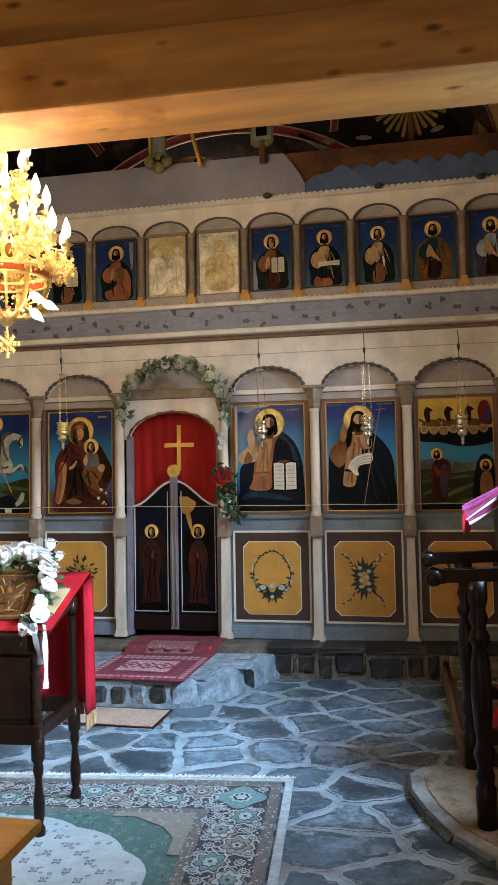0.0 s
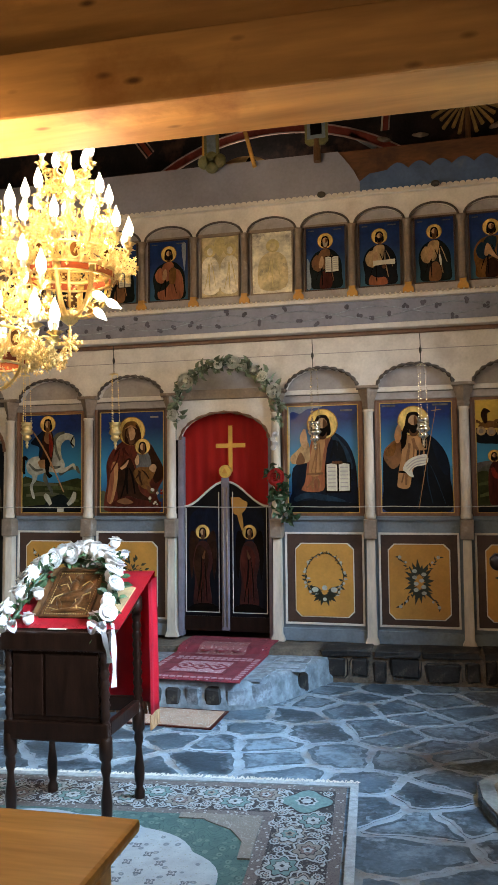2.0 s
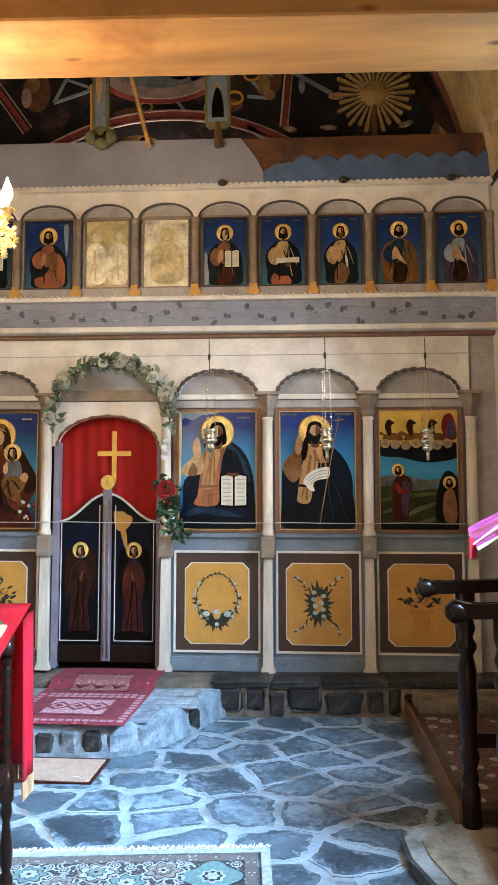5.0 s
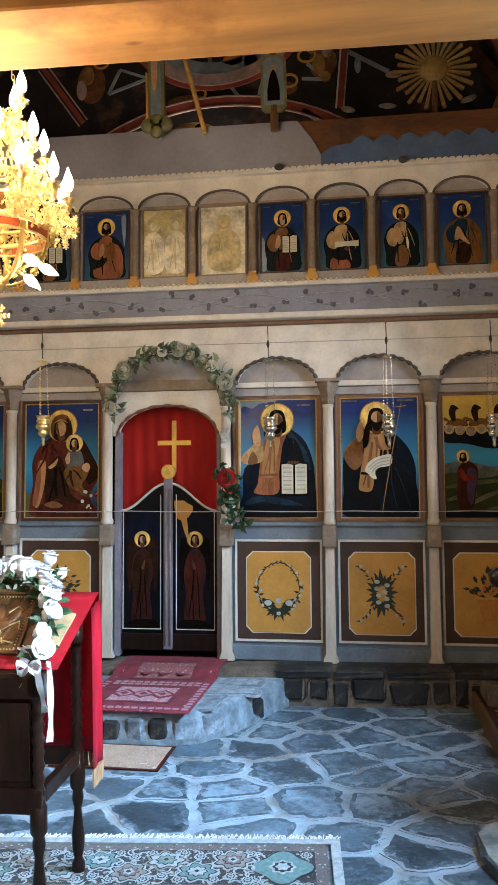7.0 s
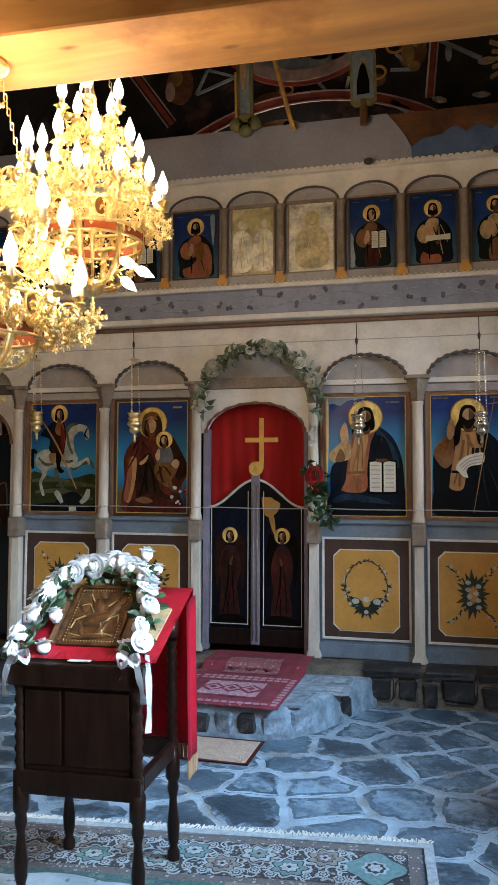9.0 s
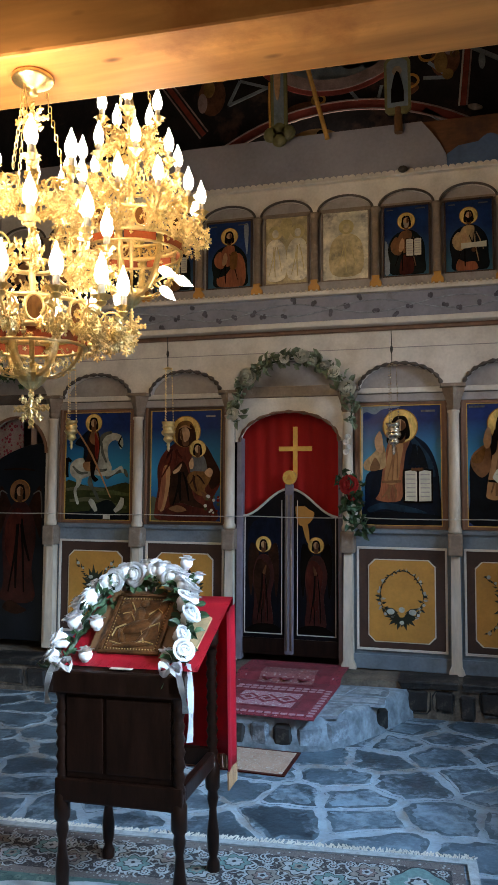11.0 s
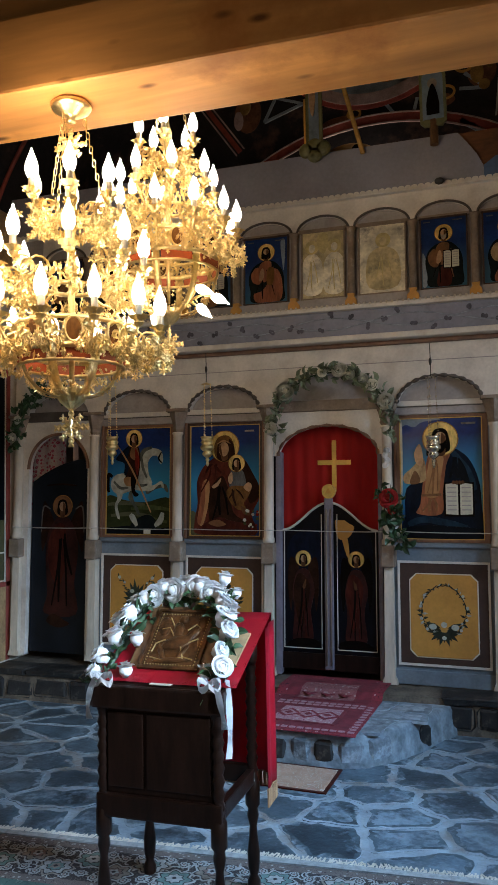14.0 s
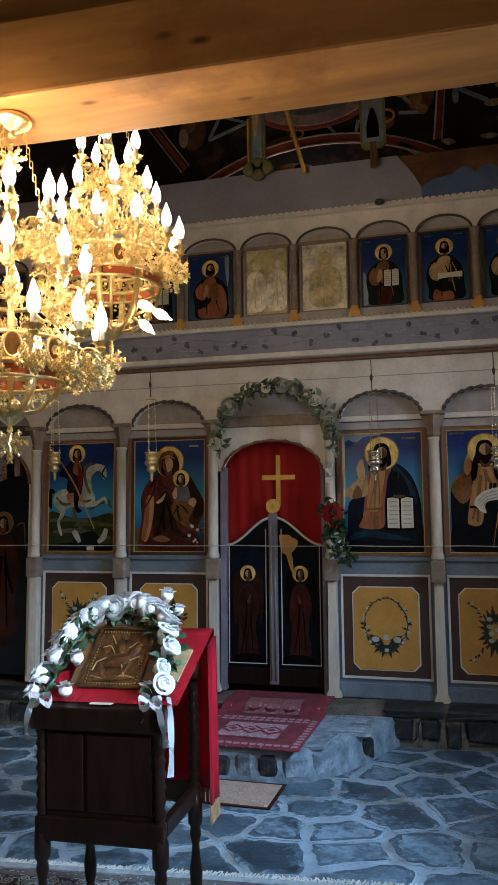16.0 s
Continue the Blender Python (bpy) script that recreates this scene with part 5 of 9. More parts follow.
p.shape("hair_fall_shape", "hair", [(0.36, 0.78), (0.34, 0.68), (0.4, 0.69), (0.41, 0.76)])
p.shape("hand_shape", "flesh", [(0.22, 0.62), (0.2, 0.7), (0.25, 0.77), (0.28, 0.75), (0.3, 0.66), (0.28, 0.6)])
p.book(0.7, 0.335, 0.3, 0.245)
for k in range(4):
    p.disc("finger_shape", "flesh_shade", 0.64 + 0.035 * k, 0.465, 0.018, 1.2)
p.poly("text_bar", "child_grey", rect(0.74, 0.9, 0.92, 0.936))

# prophet with a scroll
u0, u1 = bay(5)
p = icon_board(u0, u1, V0, V1, 0.008, "sky", "blue icon of a dark-robed figure with a scroll and staff")
p.shape("mantle_shape", "night", [(0.36, 0.68), (0.2, 0.62), (0.07, 0.54), (0.06, 0.22), (0.1, 0.03), (0.92, 0.03), (0.93, 0.3), (0.92, 0.45), (0.84, 0.58), (0.7, 0.68), (0.55, 0.72)])
p.shape("mantle_fold_shape", "icon_navy", [(0.7, 0.67), (0.86, 0.54), (0.92, 0.36), (0.84, 0.36), (0.74, 0.52)])
p.shape("tunic_shape", "robe_tan", [(0.38, 0.7), (0.3, 0.5), (0.25, 0.3), (0.26, 0.24), (0.4, 0.24), (0.46, 0.4), (0.62, 0.54), (0.62, 0.67)])
p.folds("robe_shade", (0.44, 0.7), ((0.3, 0.28), (0.36, 0.26), (0.46, 0.5), (0.56, 0.52)), 0.02)
p.poly("girdle_shape", "hair", [(0.27, 0.385), (0.42, 0.38), (0.42, 0.36), (0.27, 0.365)])
p.shape("sleeve_shape", "robe_shade", [(0.28, 0.66), (0.12, 0.6), (0.07, 0.53), (0.1, 0.46), (0.2, 0.4), (0.3, 0.48)])
p.shape("sleeve_light", "icon_dark_gold", [(0.24, 0.63), (0.12, 0.58), (0.09, 0.52), (0.2, 0.52)])
p.folds("night", (0.56, 0.66), ((0.4, 0.1), (0.6, 0.1), (0.78, 0.12)), 0.03)
p.folds("icon_blue_hi", (0.62, 0.5), ((0.5, 0.08), (0.7, 0.1), (0.86, 0.1)), 0.008)
p.head(0.47, 0.815, 0.195)
for s2 in (-1, 1):
    p.shape("hair_fall_shape", "hair", [(0.47 + s2 * 0.08, 0.8), (0.47 + s2 * 0.15, 0.72), (0.47 + s2 * 0.16, 0.58), (0.47 + s2 * 0.1, 0.62)])
p.shape("hand_shape", "flesh", [(0.24, 0.63), (0.22, 0.7), (0.26, 0.78), (0.3, 0.78), (0.31, 0.7), (0.29, 0.64)])
p.shape("scroll_shape", "page", [(0.32, 0.4), (0.38, 0.47), (0.5, 0.51), (0.64, 0.52), (0.63, 0.44), (0.5, 0.42), (0.44, 0.39), (0.46, 0.33), (0.4, 0.34), (0.36, 0.37)])
for k in range(3):
    p.stroke("text_bar", "grey", [(0.36 + 0.02 * k, 0.42 - 0.02 * k), (0.48, 0.48 - 0.025 * k), (0.62, 0.5 - 0.025 * k)], 0.008)
p.stroke("staff", "robe_tan", [(0.52, 0.06), (0.64, 0.5), (0.77, 0.94)], 0.0055)
p.stroke("staff_arm", "robe_tan", [(0.7, 0.9), (0.76, 0.905), (0.83, 0.91)], 0.006)
for x0, x1 in ((0.06, 0.24), (0.72, 0.92)):
    p.poly("text_bar", "child_grey", rect(x0, x1, 0.945, 0.96))

# fiery chariot
u0, u1 = bay(6)
p = icon_board(u0, u1, V0, V1, 0.008, "sky", "icon of a golden chariot sky over a green landscape")
p.poly("golden_sky", "fiery", rect(0.035, 0.965, 0.7, 0.976))
p.shape("dark_cloud", "night", [(0.035, 0.74), (0.3, 0.7), (0.7, 0.69), (0.965, 0.72), (0.965, 0.6), (0.6, 0.56), (0.3, 0.6), (0.035, 0.62)])
for k in range(3):
    x = 0.2 + 0.26 * k
    p.shape("horse_shape", "icon_dark_gold", [(x - 0.12, 0.77), (x - 0.04, 0.8), (x + 0.08, 0.79), (x + 0.12, 0.74), (x, 0.74), (x - 0.12, 0.74)])
    p.shape("horse_neck_shape", "robe_brown", [(x - 0.06, 0.78), (x - 0.1, 0.85), (x - 0.06, 0.91), (x + 0.02, 0.88), (x - 0.02, 0.86), (x - 0.02, 0.79)])
    p.stroke("horse_leg_shape", "icon_dark_gold", [(x - 0.1, 0.78), (x - 0.17, 0.8), (x - 0.2, 0.76)], 0.02)
    p.stroke("tail_shape", "robe_brown", [(x + 0.1, 0.78), (x + 0.15, 0.79), (x + 0.16, 0.74)], 0.018)
for k in range(7):
    p.disc("cloud_roll_shape", "icon_cream", 0.1 + 0.125 * k, 0.715 - 0.008 * (k % 3), 0.058)
    p.disc("cloud_roll_core", "capital", 0.1 + 0.125 * k, 0.712 - 0.008 * (k % 3), 0.03)
p.shape("driver_shape", "icon_vermilion", [(0.82, 0.76), (0.78, 0.86), (0.82, 0.94), (0.9, 0.95), (0.95, 0.86), (0.95, 0.75)])
p.shape("driver_fold_shape", "robe_violet", [(0.84, 0.76), (0.86, 0.88), (0.92, 0.9), (0.95, 0.78)])
p.shape("misty_band", "child_grey", [(0.035, 0.44), (0.3, 0.46), (0.6, 0.42), (0.965, 0.45), (0.965, 0.38), (0.035, 0.36)])
p.shape("hill_shape", "horse_shade", [(0.035, 0.37), (0.2, 0.43), (0.34, 0.38), (0.5, 0.42), (0.7, 0.36), (0.7, 0.3), (0.035, 0.3)])
p.shape("green_land", "meadow", [(0.035, 0.024), (0.965, 0.024), (0.965, 0.34), (0.7, 0.35), (0.4, 0.33), (0.035, 0.36)])
for k, (x0, z0, x1, z1) in enumerate(((0.05, 0.26, 0.7, 0.31), (0.3, 0.12, 0.72, 0.24), (0.06, 0.16, 0.4, 0.2), (0.5, 0.08, 0.9, 0.12))):
    p.stroke("field_stroke", ("moss", "fresco_green")[k % 2], [(x0, z0), ((x0 + x1) / 2, (z0 + z1) / 2 + 0.01), (x1, z1)], 0.028)
p.poly("dark_ground", "night", rect(0.035, 0.965, 0.024, 0.07))
p.shape("standing_shape", "wine", [(0.25, 0.46), (0.18, 0.38), (0.17, 0.2), (0.2, 0.09), (0.35, 0.1), (0.4, 0.28), (0.42, 0.4), (0.33, 0.46)])
p.shape("standing_fold_shape", "robe_violet", [(0.3, 0.4), (0.4, 0.38), (0.38, 0.24), (0.34, 0.12), (0.29, 0.2)])
p.stroke("arm_shape", "icon_vermilion", [(0.22, 0.4), (0.27, 0.33), (0.38, 0.34)], 0.035)
p.head(0.25, 0.5, 0.075, hair="hair")
p.shape("cave_shape", "night", [(0.7, 0.08), (0.72, 0.34), (0.8, 0.48), (0.9, 0.48), (0.965, 0.38), (0.965, 0.06)])
p.shape("seated_shape", "robe_shade", [(0.8, 0.1), (0.78, 0.26), (0.83, 0.34), (0.92, 0.32), (0.94, 0.1)])
p.head(0.86, 0.4, 0.075)

# upper row: (mantle, tunic, drapery, beard, what is held)
upper = {3: ("robe_dark", "robe_tan", "robe_shade", "hair", "book"), 4: ("robe_dark", "robe_orange", "robe_orange", "hair", "scroll_up"), 7: ("robe_dark", "robe_shade", "wine", "icon_bone", "book"), 8: ("night", "icon_cream", "robe_orange", "hair", "scroll"), 9: ("robe_dark", "icon_cream", "robe_shade", "flesh_shade", "staff"), 10: ("icon_dark_gold", "icon_blue_hi", "robe_brown", "hair", "hand"), 11: ("robe_violet", "fresco_blue", "robe_brown", "hair", "hand")}
labels = {3: "small blue icon of a figure with an open book", 4: "small blue icon of a bearded figure in salmon drapery", 7: "small blue icon of an old figure with a book", 8: "small blue icon of a figure with a white scroll", 9: "small blue icon of a dark-robed figure", 10: "small blue icon of a figure in brown drapery", 11: "small blue icon of a figure in lilac drapery"}
for i in range(12):
    u0, u1 = UC[i] + 0.052, UC[i + 1] - 0.052
    z0, z1 = 3.036, 3.556
    if i in (5, 6):
        # base colours carry the glare on these two icons
        p = icon_board(u0, u1, z0, z1, -0.112, "faded" if i == 5 else "faded_glare", "silvery scuffed icon with faded haloed figures, window glare in its paint", "capital", 0.014)
        other = "faded_glare" if i == 5 else "faded"
        for fx in ((0.24, 0.76) if i == 5 else (0.52,)):
            w = 0.24 if i == 5 else 0.34
            p.shape("faded_figure_shape", other, [(fx - w * 0.4, 0.66), (fx - w, 0.5), (fx - w * 0.9, 0.1), (fx + w * 0.9, 0.1), (fx + w, 0.5), (fx + w * 0.4, 0.66)])
            p.disc("halo", "faded_gold", fx, 0.77, 0.16, 1.0, "faded gilt disc")
            p.disc("faded_head_shape", other, fx, 0.755, 0.075, 1.3)
            p.folds("faded_gold", (fx, 0.66), ((fx - w * 0.6, 0.14), (fx, 0.12), (fx + w * 0.6, 0.2)), 0.015)
        if i == 5:
            p.shape("gold_patch", "faded_gold", [(0.4, 0.95), (0.36, 0.8), (0.5, 0.66), (0.62, 0.8), (0.6, 0.95)])
        continue
    mantle, tunic, drape, beard, held = upper.get(i, ("robe_dark", "robe_tan", "robe_shade", "hair", "hand"))
    p = icon_board(u0, u1, z0, z1, -0.112, "sky_small", labels.get(i, "small blue icon of a robed figure"), "brown", 0.014)
    if i in (4, 7):
        x = 0.82 if i == 4 else 0.1
        p.shape("pale_scuff", "fresco_blue", [(x, 0.9), (x + 0.1, 0.93), (x + 0.09, 0.6), (x + 0.06, 0.5)] if i == 4 else [(0.035, 0.5), (0.12, 0.4), (0.16, 0.1), (0.035, 0.05)], "pale bluish streak at one side")
    p.shape("mantle_shape", mantle, [(0.4, 0.64), (0.2, 0.56), (0.1, 0.4), (0.14, 0.2), (0.2, 0.03), (0.86, 0.03), (0.9, 0.25), (0.88, 0.45), (0.76, 0.58), (0.6, 0.65)])
    p.shape("tunic_shape", tunic, [(0.4, 0.63), (0.3, 0.5), (0.34, 0.36), (0.5, 0.34), (0.6, 0.5), (0.6, 0.63)])
    if i == 4:
        p.shape("drapery_shape", drape, [(0.3, 0.03), (0.22, 0.16), (0.4, 0.2), (0.56, 0.34), (0.6, 0.5), (0.76, 0.5), (0.86, 0.3), (0.8, 0.03)])
    elif i == 8:
        p.shape("drapery_shape", drape, [(0.25, 0.03), (0.28, 0.18), (0.42, 0.14), (0.62, 0.14), (0.66, 0.03)])
    else:
        p.shape("drapery_shape", drape, [(0.36, 0.04), (0.4, 0.26), (0.54, 0.32), (0.66, 0.2), (0.62, 0.04)])
    p.folds("hair", (0.44, 0.6), ((0.26, 0.16), (0.42, 0.08), (0.7, 0.12)), 0.018)
    p.folds(tunic, (0.6, 0.6), ((0.8, 0.3), (0.7, 0.14)), 0.014)
    p.shape("sleeve_shape", tunic, [(0.3, 0.56), (0.16, 0.46), (0.2, 0.34), (0.34, 0.3), (0.4, 0.38)])
    p.shape("hand_shape", "flesh", [(0.34, 0.36), (0.36, 0.48), (0.42, 0.54), (0.46, 0.46), (0.42, 0.36)])
    p.head(0.5, 0.775, 0.185, beard=beard)
    if held == "book":
        p.book(0.66, 0.4, 0.32, 0.24)
    elif held == "scroll":
        p.poly("scroll_shape", "page", [(0.34, 0.32), (0.34, 0.4), (0.6, 0.4), (0.86, 0.41), (0.86, 0.33), (0.6, 0.335)])
        p.disc("hand_shape", "flesh_shade", 0.6, 0.3, 0.05)
    elif held == "scroll_up":
        p.shape("book_shape", "icon_dark_gold", [(0.52, 0.3), (0.54, 0.52), (0.68, 0.52), (0.66, 0.3)])
    elif held == "staff":
        p.stroke("scroll_shape", "page", [(0.62, 0.42), (0.64, 0.34), (0.65, 0.26)], 0.03)
    else:
        p.shape("hand_shape", "flesh", [(0.4, 0.4), (0.44, 0.52), (0.54, 0.4), (0.66, 0.28), (0.5, 0.34)])
    for x0, x1 in ((0.08, 0.22), (0.7, 0.9)):
        p.poly("text_bar", "child_grey", rect(x0, x1, 0.93, 0.945))

# ---- doors and curtain ----
cD = (COLS[3] + COLS[4]) / 2
for s in (-1, 1):
    xo, xi = cD + s * 0.36, cD + s * 0.012
    top = [(xi + (xo - xi) * t, 1.515 - 0.185 * (0.5 - 0.5 * math.cos(math.pi * t)) - 0.02 * t) for t in [k / 10 for k in range(11)]]
    leaf = thing("royal_door_leaf", lean((xo, 0.04, 0.3)), "closed dark painted sanctuary door leaf with curved pale trim", "door", "royal doors")
    part("leaf_panel", prism([(xi, 0.29), *top, (xo, 0.29)], 0.03, 0.055), M["door"], leaf)
    part("curved_trim", tube([(x, 0.024, z) for x, z in top], 0.009, 6), M["line"], leaf, "pale curved trim")
    x0, x1 = min(xi + s * 0.045, xo - s * 0.012), max(xi + s * 0.045, xo - s * 0.012)
    edge = bmesh.new()
    box(x0, x0 + 0.005, 0.02, 0.03, 0.44, 1.30 if s < 0 else 1.43, bm=edge)
    box(x1 - 0.005, x1, 0.02, 0.03, 0.44, 1.43 if s < 0 else 1.30, bm=edge)
    box(x0 + 0.005, x1 - 0.005, 0.02, 0.03, 0.44, 0.445, bm=edge)
    part("panel_bead", edge, M["line"], leaf)
    part("kick_board", box(min(xi, xo), max(xi, xo), 0.018, 0.029, 0.29, 0.41, 0.004), M["wood"], leaf)
    P = Painting(leaf, 0.0295, min(xi, xo), max(xi, xo), 0.41, 1.41)
    m = 0.5 + 0.04 * s
    P.shape("dusk_shape", "door_navy", [(0.12, 0.6), (0.5, 0.54), (0.86, 0.6), (0.84, 0.86), (0.5, 0.9), (0.16, 0.82)])
    for t in (-1, 1):
        P.shape("wing_shape", "robe_brown" if s < 0 else "hair", [(m + t * 0.1, 0.62), (m + t * 0.24, 0.7), (m + t * 0.32, 0.66), (m + t * 0.34, 0.48), (m + t * 0.28, 0.3), (m + t * 0.22, 0.46)])
    P.shape("angel_robe_shape", "door_wine", [(m - 0.12, 0.6), (m - 0.24, 0.46), (m - 0.2, 0.28), (m - 0.22, 0.08), (m + 0.2, 0.08), (m + 0.16, 0.3), (m + 0.24, 0.46), (m + 0.12, 0.6)])
    P.shape("angel_mantle_shape", "wine" if s > 0 else "robe_brown", [(m - 0.1, 0.58), (m - 0.22, 0.46), (m - 0.16, 0.3), (m - 0.06, 0.16), (m + 0.06, 0.3), (m + 0.14, 0.5)])
    P.folds("hair", (m, 0.56), ((m - 0.14, 0.12), (m - 0.04, 0.1), (m + 0.1, 0.12)), 0.02)
    P.folds("wine", (m + 0.02, 0.54), ((m - 0.08, 0.14), (m + 0.06, 0.12)), 0.016)
    P.shape("hand_shape", "flesh_shade", [(m + s * 0.02, 0.48), (m - s * 0.06, 0.54), (m - s * 0.04, 0.47)])
    P.head(m, 0.69, 0.165, beard="")
    if s > 0:
        P.shape("ochre_cloud_shape", "ochre", [(0.1, 0.99), (0.14, 0.86), (0.28, 0.83), (0.44, 0.87), (0.5, 0.93), (0.36, 0.96), (0.24, 1.0)])
        P.shape("ochre_ray_shape", "ochre", [(0.24, 0.85), (0.34, 0.72), (0.4, 0.71), (0.36, 0.84)])
    P.shape("cloud_shape", "hair", [(0.1, 0.05), (0.3, 0.1), (0.7, 0.1), (0.9, 0.05), (0.5, 0.04)])
post = thing("door_post", lean((cD, 0, 0.3)), "grey fluted centre post of the sanctuary doors with gilt boss", "door post")
part("post_shaft", box(cD - 0.033, cD + 0.033, 0.0, 0.03, 0.3, 1.55, 0.008), M["jamb"], post)
for dx in (-0.016, 0.016):
    part("flute", tube([(cD + dx, -0.001, 0.33), (cD + dx, -0.001, 1.47)], 0.007, 8), M["capital"], post, smooth=True)
part("boss", prism(ellipse(cD + 0.004, 1.6, 0.05, 0.053, 24), -0.012, 0.03), M["gold"], post, "round gilt boss")
part("boss_triangle", prism([(cD - 0.02, 1.585), (cD + 0.028, 1.585), (cD + 0.004, 1.627)], -0.015, -0.012), M["ochre"], post)

cur = thing("curtain", lean((cD, 0.08, 1.2)), "scarlet velvet curtain with a yellow cross behind the doors", "curtain")
bm = bmesh.new()
g = []
for j in range(14):
    z = 0.6 + 1.62 * j / 13
    g.append([bm.verts.new((cD - 0.42 + 0.84 * i / 60, 0.085 + 0.0045 * math.sin(i * 0.85 + 0.2 * j) * (1 - 0.3 * j / 13), z)) for i in range(61)])
for j in range(13):
    for i in range(60):
        bm.faces.new((g[j][i], g[j][i + 1], g[j + 1][i + 1], g[j + 1][i]))
bmesh.ops.solidify(bm, geom=bm.faces[:], thickness=0.003)
part("velvet", bm, M["curtain"], cur, smooth=True)
bm = box(cD + 0.015, cD + 0.049, 0.07, 0.074, 1.6, 1.985)
box(cD - 0.095, cD + 0.015, 0.0702, 0.074, 1.80, 1.835, bm=bm)
box(cD + 0.049, cD + 0.16, 0.0702, 0.074, 1.80, 1.835, bm=bm)
part("yellow_cross", bm, M["cross"], cur, "yellow appliqué cross")

cA = (COLS[0] + COLS[1]) / 2
dea = thing("deacon_door", lean((cA, 0.04, 0.3)), "closed blue-black side door painted with a winged figure", "door")
top = [(cA + 0.28 - 0.56 * t, 1.88 - 0.19 * t ** 1.6 + 0.02 * math.sin(3 * t)) for t in [k / 10 for k in range(11)]]
part("leaf_panel", prism([(cA - 0.28, 0.27), (cA + 0.28, 0.27), *top], 0.035, 0.06), M["door_panel"], dea)
P = Painting(dea, 0.0345, cA - 0.28, cA + 0.28, 0.27, 1.88)
for s in (-1, 1):
    P.shape("wing_shape", "robe_brown", [(0.54 + s * 0.12, 0.64), (0.54 + s * 0.24, 0.74), (0.54 + s * 0.33, 0.78), (0.54 + s * 0.37, 0.68), (0.54 + s * 0.35, 0.52), (0.54 + s * 0.27, 0.58)])
    P.stroke("wing_edge_stroke", "mould", [(0.54 + s * 0.22, 0.74), (0.54 + s * 0.34, 0.75), (0.54 + s * 0.37, 0.62)], 0.012)
P.shape("robe_shape", "door_wine", [(0.46, 0.7), (0.3, 0.62), (0.26, 0.5), (0.3, 0.3), (0.26, 0.2), (0.8, 0.2), (0.76, 0.36), (0.82, 0.52), (0.76, 0.63), (0.62, 0.7)])
P.shape("sash_shape", "wine", [(0.44, 0.66), (0.3, 0.56), (0.34, 0.42), (0.5, 0.34), (0.6, 0.46), (0.6, 0.64)])
P.folds("hair", (0.54, 0.66), ((0.38, 0.24), (0.5, 0.26), (0.64, 0.24), (0.72, 0.4)), 0.025)
P.head(0.54, 0.755, 0.16, halo="robe_shade", beard="")
P.stroke("text_bar", "robe_brown", [(0.26, 0.865), (0.54, 0.87), (0.78, 0.862)], 0.014)
P.shape("pale_cloud_shape", "robe_brown", [(0.3, 0.16), (0.42, 0.2), (0.6, 0.17), (0.7, 0.15), (0.5, 0.13)])
LEAN[0] = False
tex = thing("flowered_textile", (-2.3, 0.14, 1.7), "rose-flowered cloth hanging in the sanctuary", "cloth")
bm = bmesh.new()
g = [[bm.verts.new((-2.62 + 0.42 * i / 16, 0.14 + 0.012 * math.sin(i * 1.1), 1.5 + 0.8 * j / 6)) for i in range(17)] for j in range(7)]
for j in range(6):
    for i in range(16):
        bm.faces.new((g[j][i], g[j][i + 1], g[j + 1][i + 1], g[j + 1][i]))
bmesh.ops.solidify(bm, geom=bm.faces[:], thickness=0.004)
part("cloth", bm, M["textile"], tex, smooth=True)
part("hanging_rod", tube([(-2.68, 0.145, 2.31), (-1.88, 0.145, 2.31)], 0.012, 8), M["wood"], tex)
part("edge_band", box(-2.13, -2.08, 0.13, 0.14, 1.5, 2.3), M["fresco_pink"], tex)
setting("sanctuary_partition", box(-1.9, 2.9, 0.9, 1.0, 0.0, 3.6), M["vault"], "dark plaster wall inside the sanctuary")

# ---- wire rail, hanging lamps ----
rail = thing("curtain_wire", lean((0, -0.13, 1.318)), "thin pale steel wire strung along the icons", "wire")
LEAN[0] = True
part("wire", tube([(-2.6 + i * 0.27, -0.115, 1.315 - 0.006 * math.sin(math.pi * (i % 3) / 3)) for i in range(21)], 0.0035, 6), M["wire"], rail)
for u in COLS:
    part("hook", tube([(u, -0.06, 1.31), (u, -0.118, 1.31), (u, -0.122, 1.325)], 0.004, 5), M["wire"], rail)
LEAN[0] = False


